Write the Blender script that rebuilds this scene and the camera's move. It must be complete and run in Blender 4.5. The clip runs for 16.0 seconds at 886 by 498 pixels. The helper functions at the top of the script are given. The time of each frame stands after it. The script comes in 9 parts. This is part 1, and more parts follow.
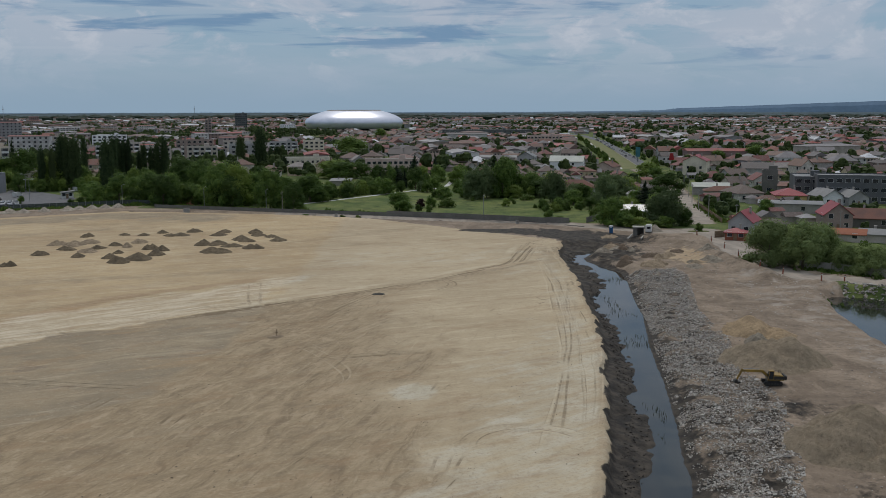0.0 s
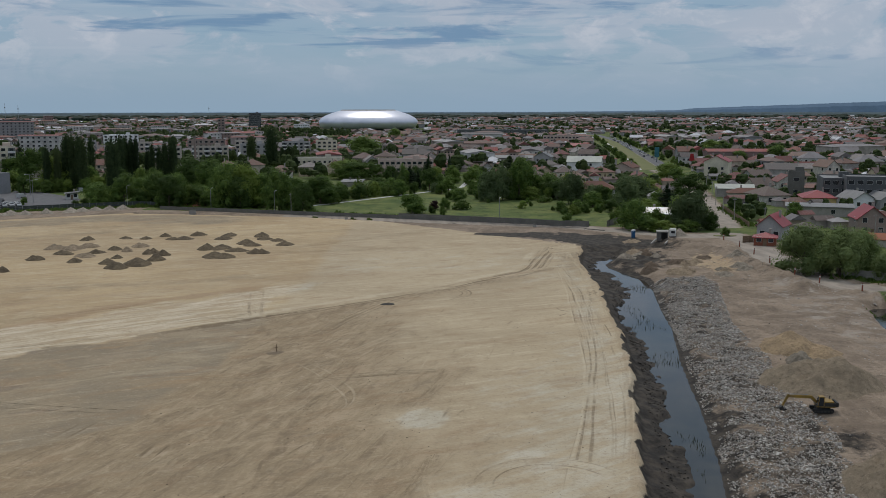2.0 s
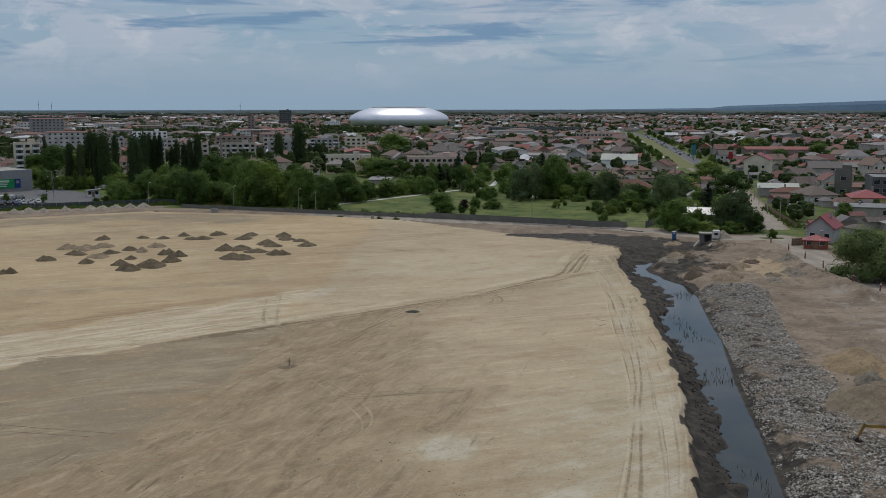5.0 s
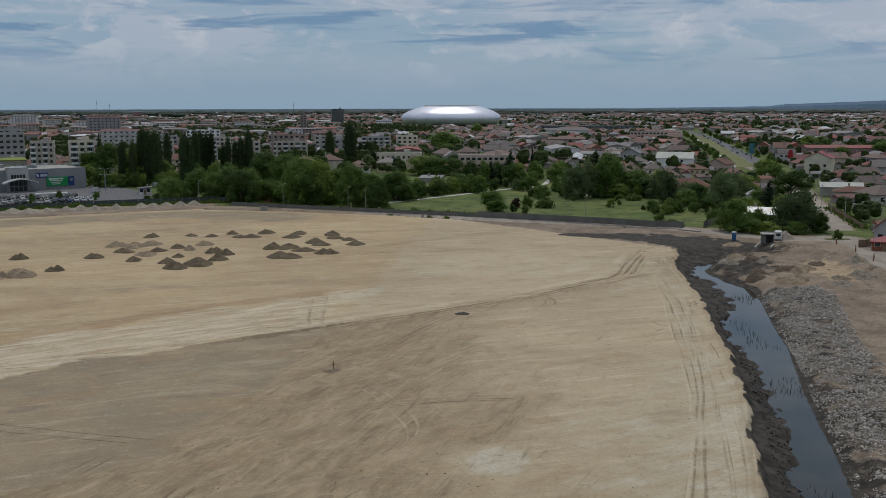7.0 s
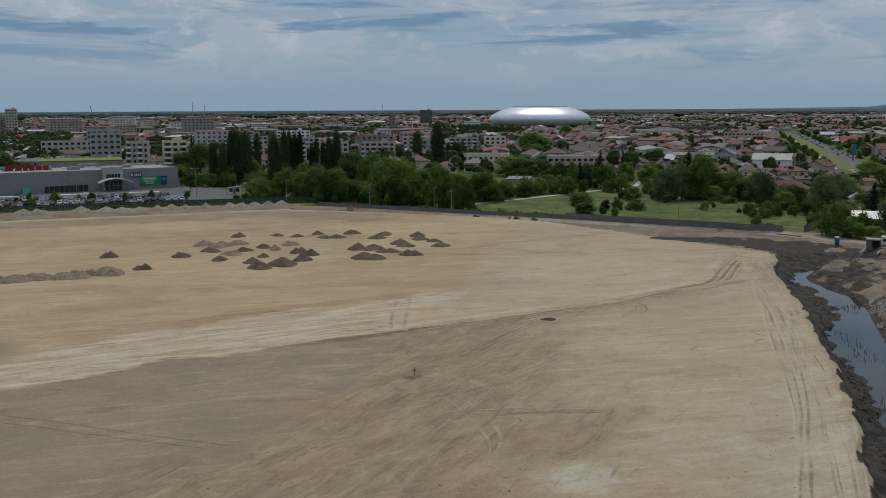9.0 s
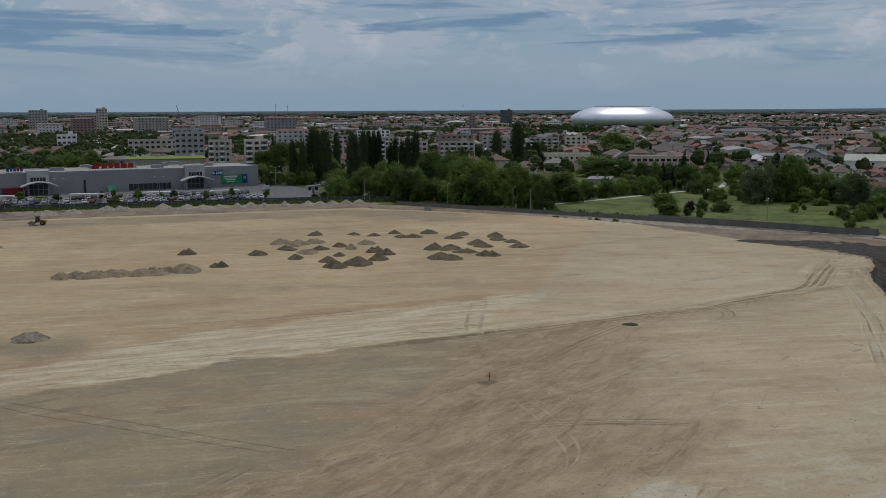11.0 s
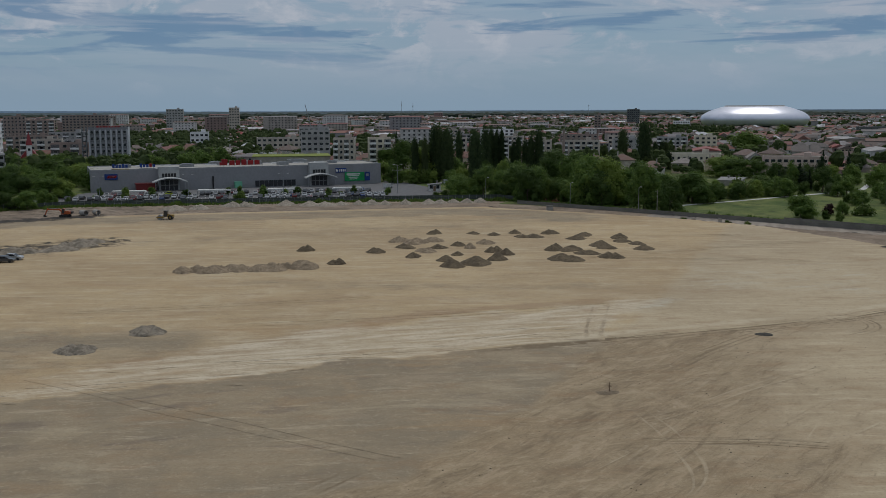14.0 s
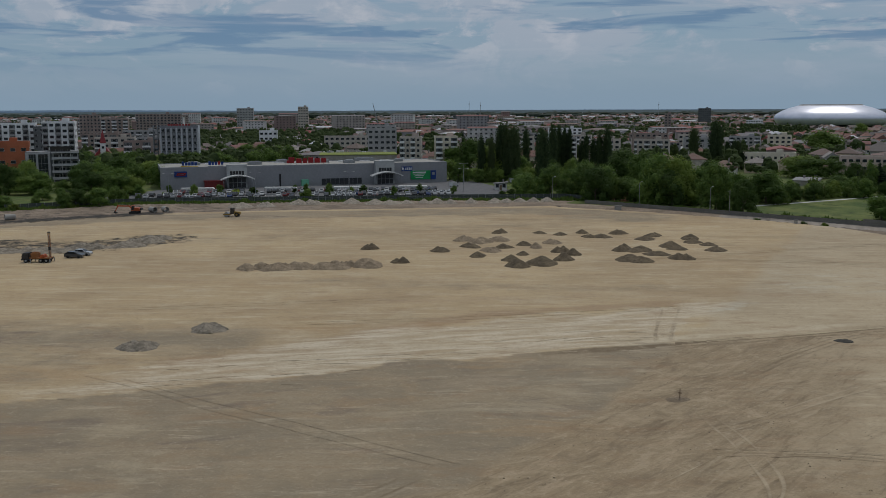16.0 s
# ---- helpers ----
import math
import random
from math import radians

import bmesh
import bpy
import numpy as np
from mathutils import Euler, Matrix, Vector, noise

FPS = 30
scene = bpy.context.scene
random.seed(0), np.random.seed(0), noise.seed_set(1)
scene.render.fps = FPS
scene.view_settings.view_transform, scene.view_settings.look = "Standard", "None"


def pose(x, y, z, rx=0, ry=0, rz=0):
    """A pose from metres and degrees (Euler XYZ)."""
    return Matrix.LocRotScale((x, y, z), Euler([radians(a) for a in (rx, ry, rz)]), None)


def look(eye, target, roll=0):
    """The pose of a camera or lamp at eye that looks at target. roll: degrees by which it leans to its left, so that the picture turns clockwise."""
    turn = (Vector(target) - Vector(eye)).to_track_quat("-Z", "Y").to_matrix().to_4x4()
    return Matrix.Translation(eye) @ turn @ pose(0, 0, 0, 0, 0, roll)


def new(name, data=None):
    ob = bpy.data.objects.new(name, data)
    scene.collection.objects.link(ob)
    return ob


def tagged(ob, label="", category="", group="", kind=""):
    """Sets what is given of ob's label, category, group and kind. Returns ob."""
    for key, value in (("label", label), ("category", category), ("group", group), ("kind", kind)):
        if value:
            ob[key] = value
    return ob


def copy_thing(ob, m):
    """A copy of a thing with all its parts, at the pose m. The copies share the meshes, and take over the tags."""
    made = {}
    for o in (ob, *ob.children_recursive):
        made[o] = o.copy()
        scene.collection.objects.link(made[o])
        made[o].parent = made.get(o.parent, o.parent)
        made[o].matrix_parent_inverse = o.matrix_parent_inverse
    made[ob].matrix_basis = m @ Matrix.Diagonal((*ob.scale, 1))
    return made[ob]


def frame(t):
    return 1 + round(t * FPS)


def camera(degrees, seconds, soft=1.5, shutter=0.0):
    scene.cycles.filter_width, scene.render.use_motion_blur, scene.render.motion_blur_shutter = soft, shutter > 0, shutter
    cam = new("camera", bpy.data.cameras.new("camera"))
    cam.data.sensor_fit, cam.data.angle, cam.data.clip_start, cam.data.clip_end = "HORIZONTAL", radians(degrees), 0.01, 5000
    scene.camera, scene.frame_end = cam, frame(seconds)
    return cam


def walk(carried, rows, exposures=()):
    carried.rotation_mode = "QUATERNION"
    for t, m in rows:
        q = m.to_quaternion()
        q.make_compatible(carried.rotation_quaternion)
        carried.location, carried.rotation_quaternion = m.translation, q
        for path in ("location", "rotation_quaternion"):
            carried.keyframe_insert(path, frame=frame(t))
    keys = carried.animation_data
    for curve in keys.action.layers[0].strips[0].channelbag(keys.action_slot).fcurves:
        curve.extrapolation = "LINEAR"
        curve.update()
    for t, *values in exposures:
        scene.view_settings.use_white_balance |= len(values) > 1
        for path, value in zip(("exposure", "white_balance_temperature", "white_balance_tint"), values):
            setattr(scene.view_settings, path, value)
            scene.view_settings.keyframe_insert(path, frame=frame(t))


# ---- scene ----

LENS = 47.81
cam = camera(LENS, 16.0, soft=0.6)
# seconds, eye x y z, yaw to the left, pitch up, roll
PATH = [
    (0, -0.00, 0.00, 38.00, 0.00, -8.00, -0.10),
    (0.5, 0.08, 3.43, 37.88, 0.23, -8.00, -0.10),
    (1, 0.14, 6.83, 37.79, 0.43, -8.00, -0.09),
    (1.5, 0.16, 10.12, 37.68, 0.64, -7.99, -0.09),
    (2, 0.17, 13.26, 37.55, 0.85, -8.00, -0.08),
    (2.5, 0.18, 16.17, 37.42, 1.10, -8.01, -0.07),
    (3, 0.19, 18.80, 37.29, 1.39, -8.03, -0.06),
    (3.5, 0.22, 21.17, 37.12, 1.67, -8.06, -0.05),
    (4, 0.27, 23.39, 36.95, 1.96, -8.08, -0.04),
    (6.5, 0.01, 32.01, 36.10, 4.53, -8.19, -0.11),
    (7, -0.03, 33.35, 35.93, 5.59, -8.18, -0.14),
    (7.5, -0.09, 34.67, 35.80, 6.82, -8.15, -0.18),
    (8, -0.18, 35.97, 35.65, 8.11, -8.13, -0.21),
    (8.5, -0.26, 37.26, 35.51, 9.40, -8.11, -0.24),
    (9, -0.39, 38.52, 35.40, 10.64, -8.09, -0.26),
    (11.5, -1.24, 44.31, 34.63, 16.37, -8.05, -0.25),
    (12, -1.37, 45.29, 34.50, 17.58, -8.04, -0.24),
    (12.5, -1.52, 46.27, 34.34, 18.77, -8.04, -0.24),
    (13, -1.72, 47.27, 34.20, 19.95, -8.04, -0.23),
    (13.5, -1.98, 48.23, 34.08, 21.13, -8.04, -0.23),
    (14, -2.24, 49.16, 33.95, 22.29, -8.04, -0.23),
    (14.5, -2.48, 50.04, 33.82, 23.36, -8.04, -0.23),
    (15, -2.74, 50.87, 33.68, 24.32, -8.04, -0.23),
    (15.5, -3.01, 51.66, 33.55, 25.26, -8.05, -0.23),
    (16, -3.28, 52.41, 33.43, 26.13, -8.06, -0.24),
]


def gaze(x, y, z, yaw, pitch, roll):
    a, b = radians(yaw), radians(pitch)
    return look((x, y, z), (x - math.sin(a) * math.cos(b), y + math.cos(a) * math.cos(b), z + math.sin(b)), roll)


walk(cam, [(t, gaze(*row)) for t, *row in PATH], [(0.0, 0.0), (4.0, 0.0), (8.0, -0.09), (12.0, -0.2), (16.0, -0.25)])

# ---- daylight: high sun ahead, broken cloud ----
SUN_ELEVATION, SUN_AZIMUTH = 57.0, -4.0      # azimuth in degrees from +y towards +x
world = bpy.data.worlds.new("sky")
scene.world = world
world.use_nodes = True
wt = world.node_tree
wt.nodes.clear()


def wmath(op, a, b=None, clamp=False):
    n = wt.nodes.new("ShaderNodeMath")
    n.operation, n.use_clamp = op, clamp
    for i, v in enumerate((a, b)):
        if v is None:
            continue
        if isinstance(v, (int, float)):
            n.inputs[i].default_value = v
        else:
            wt.links.new(v, n.inputs[i])
    return n.outputs[0]


def wmix(fac, a, b):
    n = wt.nodes.new("ShaderNodeMix")
    n.data_type = "RGBA"
    for i, v in ((0, fac), (6, a), (7, b)):
        if isinstance(v, (int, float, tuple)):
            n.inputs[i].default_value = v
        else:
            wt.links.new(v, n.inputs[i])
    return n.outputs[2]


def wramp(fac, lo, hi):
    n = wt.nodes.new("ShaderNodeMapRange")
    n.interpolation_type = "SMOOTHSTEP"
    wt.links.new(fac, n.inputs[0])
    n.inputs[1].default_value, n.inputs[2].default_value = lo, hi
    return n.outputs[0]


sky = wt.nodes.new("ShaderNodeTexSky")
sky.sky_type, sky.sun_disc = "NISHITA", False
sky.sun_elevation, sky.sun_rotation = radians(SUN_ELEVATION), radians(SUN_AZIMUTH)
sky.air_density, sky.dust_density, sky.ozone_density = 1.0, 0.8, 2.0
way = wt.nodes.new("ShaderNodeTexCoord").outputs["Generated"]
parts_ = wt.nodes.new("ShaderNodeSeparateXYZ")
wt.links.new(way, parts_.inputs[0])
height = wmath("MAXIMUM", parts_.outputs[2], 0.0)


def cloud_noise(scale, detail, rough, shift, squash, distortion=0.0):
    """Cloud pattern over the dome of directions, squashed in height."""
    n = wt.nodes.new("ShaderNodeTexNoise")
    m = wt.nodes.new("ShaderNodeMapping")
    m.inputs["Location"].default_value = shift
    m.inputs["Scale"].default_value = (1, 1, squash)
    wt.links.new(way, m.inputs[0])
    wt.links.new(m.outputs[0], n.inputs["Vector"])
    n.inputs["Scale"].default_value, n.inputs["Detail"].default_value = scale, detail
    n.inputs["Roughness"].default_value, n.inputs["Distortion"].default_value = rough, distortion
    return n.outputs[0]


east = parts_.outputs[0]
high_up = wramp(height, 0.030, 0.075)
veil_lie = wramp(cloud_noise(4.5, 6, 0.55, (3.1, 7.7, 0.4), 4.0, 0.3), 0.36, 0.66)
bulk = cloud_noise(8.5, 10, 0.60, (9.3, 2.2, 1.0), 2.6, 0.5)
puff = wmath("MULTIPLY", wramp(bulk, 0.49, 0.57), wmath("ADD", wmath("MULTIPLY", high_up, 0.75), 0.25))
crest = wramp(cloud_noise(24.0, 9, 0.64, (4.0, 1.2, 3.0), 1.8, 0.4), 0.47, 0.66)
streaks = wramp(cloud_noise(5.5, 7, 0.58, (1.3, 5.2, 4.0), 17.0, 0.3), 0.52, 0.66)
hollow = wmath("ADD", cloud_noise(6.0, 8, 0.56, (6.4, 3.1, 2.3), 8.0, 0.5), wmath("MULTIPLY", east, -0.07))
gaps = wmath("MULTIPLY", wramp(hollow, 0.545, 0.655), wramp(height, 0.022, 0.07))
blue = wmix(0.8, sky.outputs[0], (3.7, 5.7, 7.8, 1))
veil = wmix(wmath("MULTIPLY", veil_lie, wmath("ADD", wmath("MULTIPLY", wramp(east, 0.05, -0.6), -0.45), 0.88)), blue, (5.5, 6.65, 8.2, 1))
white = wmix(wmath("MULTIPLY", puff, 0.62), veil, (6.7, 7.4, 8.7, 1))
white = wmix(wmath("MULTIPLY", wmath("MULTIPLY", puff, crest), 0.55), white, (8.6, 9.0, 10.0, 1))
grey = wmix(wmath("MULTIPLY", gaps, 0.80), white, (2.2, 3.95, 6.3, 1))
grey = wmix(wmath("MULTIPLY", wmath("MULTIPLY", streaks, high_up), 0.38), grey, (7.0, 7.8, 9.0, 1))
haze = wmix(wramp(height, 0.045, 0.0), grey, (4.1, 5.7, 7.4, 1))
zenith = wt.nodes.new("ShaderNodeVectorMath")
zenith.operation = "SCALE"
wt.links.new(wmix(wmath("MULTIPLY", wramp(height, 0.12, 0.55), 0.85), haze, (6.0, 6.5, 7.3, 1)), zenith.inputs[0])
wt.links.new(wmath("ADD", wmath("MULTIPLY", wmath("MAXIMUM", wmath("SUBTRACT", height, 0.12), 0.0), 0.75), 1.0), zenith.inputs["Scale"])
back = wt.nodes.new("ShaderNodeBackground")
back.inputs["Strength"].default_value = 0.062
wt.links.new(zenith.outputs[0], back.inputs["Color"])
wt.links.new(back.outputs[0], wt.nodes.new("ShaderNodeOutputWorld").inputs[0])

sun = new("sun", bpy.data.lights.new("sun", "SUN"))
sun.data.energy, sun.data.angle, sun.data.color = 1.28, radians(4.0), (1.0, 0.945, 0.86)
se, sa = radians(SUN_ELEVATION), radians(SUN_AZIMUTH)
sun.matrix_world = look((math.sin(sa) * math.cos(se) * 100, math.cos(sa) * math.cos(se) * 100, math.sin(se) * 100), (0, 0, 0))

# ---- materials ----


class Nodes:
    """A node material under construction."""

    def __init__(self, name):
        self.mat = bpy.data.materials.new(name)
        self.mat.use_nodes = True
        self.t = self.mat.node_tree
        self.bsdf = self.t.nodes["Principled BSDF"]
        self.coords = self.t.nodes.new("ShaderNodeTexCoord")
        self.geo = self.t.nodes.new("ShaderNodeNewGeometry")

    def put(self, value, socket):
        if isinstance(value, bpy.types.NodeSocket):
            self.t.links.new(value, socket)
        else:
            if isinstance(value, (tuple, list)) and len(value) == 3 and len(socket.default_value) == 4:
                value = (*value, 1)
            socket.default_value = value

    def noise(self, scale, detail=4, rough=0.55, vec=None, distortion=0.0, stretch=None, turn=0.0):
        n = self.t.nodes.new("ShaderNodeTexNoise")
        vec = vec or self.geo.outputs["Position"]
        if stretch:
            m = self.t.nodes.new("ShaderNodeMapping")
            m.inputs["Rotation"].default_value[2] = radians(turn)
            m.inputs["Scale"].default_value = [1 / v for v in stretch]
            m.vector_type = "TEXTURE"
            self.t.links.new(vec, m.inputs[0])
            vec = m.outputs[0]
        self.t.links.new(vec, n.inputs["Vector"])
        n.inputs["Scale"].default_value, n.inputs["Detail"].default_value = scale, detail
        n.inputs["Roughness"].default_value, n.inputs["Distortion"].default_value = rough, distortion
        return n.outputs[0]

    def cells(self, scale, out="Distance", vec=None):
        n = self.t.nodes.new("ShaderNodeTexVoronoi")
        self.t.links.new(vec or self.geo.outputs["Position"], n.inputs["Vector"])
        n.inputs["Scale"].default_value = scale
        return n.outputs[out]

    def ramp(self, fac, lo, hi, a=0.0, b=1.0):
        n = self.t.nodes.new("ShaderNodeMapRange")
        n.interpolation_type = "SMOOTHSTEP"
        self.put(fac, n.inputs[0])
        for i, v in zip((1, 2, 3, 4), (lo, hi, a, b)):
            n.inputs[i].default_value = v
        return n.outputs[0]

    def math(self, op, a, b=0.0):
        n = self.t.nodes.new("ShaderNodeMath")
        n.operation = op
        self.put(a, n.inputs[0]), self.put(b, n.inputs[1])
        return n.outputs[0]

    def mix(self, fac, a, b, mode="MIX"):
        n = self.t.nodes.new("ShaderNodeMix")
        n.data_type, n.blend_type = "RGBA", mode
        self.put(fac, n.inputs[0]), self.put(a, n.inputs[6]), self.put(b, n.inputs[7])
        return n.outputs[2]

    def attr(self, name):
        n = self.t.nodes.new("ShaderNodeAttribute")
        n.attribute_name = name
        s = self.t.nodes.new("ShaderNodeSeparateColor")
        self.t.links.new(n.outputs["Color"], s.inputs[0])
        return s.outputs[0], s.outputs[1], s.outputs[2]

    def random(self, island=False):
        return self.geo.outputs["Random Per Island"] if island else self.t.nodes.new("ShaderNodeObjectInfo").outputs["Random"]

    def bump(self, height, strength=0.4, distance=0.05):
        n = self.t.nodes.new("ShaderNodeBump")
        n.inputs["Strength"].default_value, n.inputs["Distance"].default_value = strength, distance
        self.put(height, n.inputs["Height"])
        self.t.links.new(n.outputs[0], self.bsdf.inputs["Normal"])

    def done(self, color, rough=0.8, metal=0.0, spec=0.3):
        self.put(color, self.bsdf.inputs["Base Color"])
        self.put(rough, self.bsdf.inputs["Roughness"])
        self.put(metal, self.bsdf.inputs["Metallic"])
        self.bsdf.inputs["Specular IOR Level"].default_value = spec
        return self.mat


def surface(name, a, b=None, scale=1.0, rough=0.8, metal=0.0, bump=0.2, vary=0.0, island=False, spec=0.3):
    """A worn surface: two colours in patches, fine grain, optional variation from object to object."""
    n = Nodes(name)
    b = b or tuple(v * 0.75 for v in a)
    big, fine = n.noise(scale * 0.25, 5, 0.6), n.noise(scale * 3, 4, 0.6)
    col = n.mix(n.ramp(big, 0.35, 0.68), a, b)
    col = n.mix(n.ramp(fine, 0.3, 0.75, 0.0, 0.35), col, tuple(v * 0.6 for v in a))
    if vary:
        k = n.ramp(n.random(island), 0, 1, 1 - vary, 1 + vary)
        c = n.t.nodes.new("ShaderNodeCombineColor")
        for i in range(3):
            n.put(k, c.inputs[i])
        col = n.mix(1.0, col, c.outputs[0], "MULTIPLY")
    if bump:
        n.bump(fine, bump, 0.03)
    return n.done(col, rough, metal, spec)


def palette(name, colors, scale=0.6, rough=0.8, island=False, bump=0.2, spec=0.25):
    """A worn surface whose colour is picked from a few, object by object or piece by piece."""
    n = Nodes(name)
    r = n.t.nodes.new("ShaderNodeValToRGB")
    r.color_ramp.interpolation = "CONSTANT"
    while len(r.color_ramp.elements) < len(colors):
        r.color_ramp.elements.new(0.5)
    for i, c in enumerate(colors):
        r.color_ramp.elements[i].position, r.color_ramp.elements[i].color = i / len(colors), (*c, 1)
    n.put(n.random(island), r.inputs[0])
    wear, fine = n.noise(scale, 5, 0.65), n.noise(scale * 8, 3, 0.6)
    col = n.mix(n.ramp(wear, 0.35, 0.7, 0.0, 0.5), r.outputs[0], (0.13, 0.11, 0.10))
    col = n.mix(n.ramp(fine, 0.4, 0.8, 0.0, 0.3), col, (0.30, 0.27, 0.25))
    if bump:
        n.bump(fine, bump, 0.03)
    return n.done(col, rough, 0.0, spec)

# ---- mesh helpers ----
rng = random.Random(7)


class Shape:
    """Collects vertices and faces with material slots."""

    def __init__(self):
        self.v, self.f, self.m = [], [], []

    def add(self, verts, faces, mat=0):
        k = len(self.v)
        self.v.extend(verts)
        self.f.extend(tuple(i + k for i in face) for face in faces)
        self.m.extend([mat] * len(faces))
        return self

    def box(self, x, y, z, sx, sy, sz, turn=0.0, mat=0, taper=1.0):
        """A box centred on x, y that stands on z; taper narrows its top."""
        c, s, out = math.cos(radians(turn)), math.sin(radians(turn)), []
        for dz, k in ((0, 1.0), (sz, taper)):
            for dx, dy in ((-1, -1), (1, -1), (1, 1), (-1, 1)):
                px, py = dx * sx / 2 * k, dy * sy / 2 * k
                out.append((x + px * c - py * s, y + px * s + py * c, z + dz))
        return self.add(out, [(3, 2, 1, 0), (4, 5, 6, 7), (0, 1, 5, 4), (1, 2, 6, 5), (2, 3, 7, 6), (3, 0, 4, 7)], mat)

    def tube(self, a, b, r0, r1=None, n=8, mat=0):
        """A round bar from a to b."""
        a, b, r1 = Vector(a), Vector(b), r0 if r1 is None else r1
        d = (b - a).normalized()
        u = d.orthogonal().normalized()
        w = d.cross(u)
        ring = lambda p, r: [tuple(p + (u * math.cos(i * math.tau / n) + w * math.sin(i * math.tau / n)) * r) for i in range(n)]  # noqa: E731
        sides = [(i, (i + 1) % n, n + (i + 1) % n, n + i) for i in range(n)]
        return self.add(ring(a, r0) + ring(b, r1), sides + [tuple(range(n))[::-1], tuple(range(n, 2 * n))], mat)

    def prism(self, outline, y0, y1, mat=0):
        """An outline in x, z drawn along y."""
        n = len(outline)
        v = [(x, y0, z) for x, z in outline] + [(x, y1, z) for x, z in outline]
        f = [(i, (i + 1) % n, n + (i + 1) % n, n + i) for i in range(n)]
        return self.add(v, f + [tuple(range(n))[::-1], tuple(range(n, 2 * n))], mat)

    def mesh(self, name, *mats, smooth=False):
        me = bpy.data.meshes.new(name)
        me.from_pydata(self.v, [], self.f)
        for m in mats:
            me.materials.append(m)
        if len(mats) > 1:
            me.polygons.foreach_set("material_index", self.m)
        if smooth:
            me.polygons.foreach_set("use_smooth", [True] * len(self.f))
        me.validate()
        bm = bmesh.new()
        bm.from_mesh(me)
        if len(bm.faces) < 20000:
            bmesh.ops.recalc_face_normals(bm, faces=bm.faces)
            bm.to_mesh(me)
        bm.free()
        return me


def part(name, shape, mats, parent, label="", at=None, smooth=False):
    mats = mats if isinstance(mats, (tuple, list)) else (mats,)
    me = shape if isinstance(shape, bpy.types.Mesh) else shape.mesh(name, *mats, smooth=smooth)
    ob = new(name, me)
    ob.parent = parent
    if at is not None:
        ob.matrix_basis = at
    if label:
        ob["label"] = label
    return ob


def thing(name, label, category, group="", m=None, kind=""):
    ob = tagged(new(name), label, category, group, kind)
    if m is not None:
        ob.matrix_basis = m
    return ob


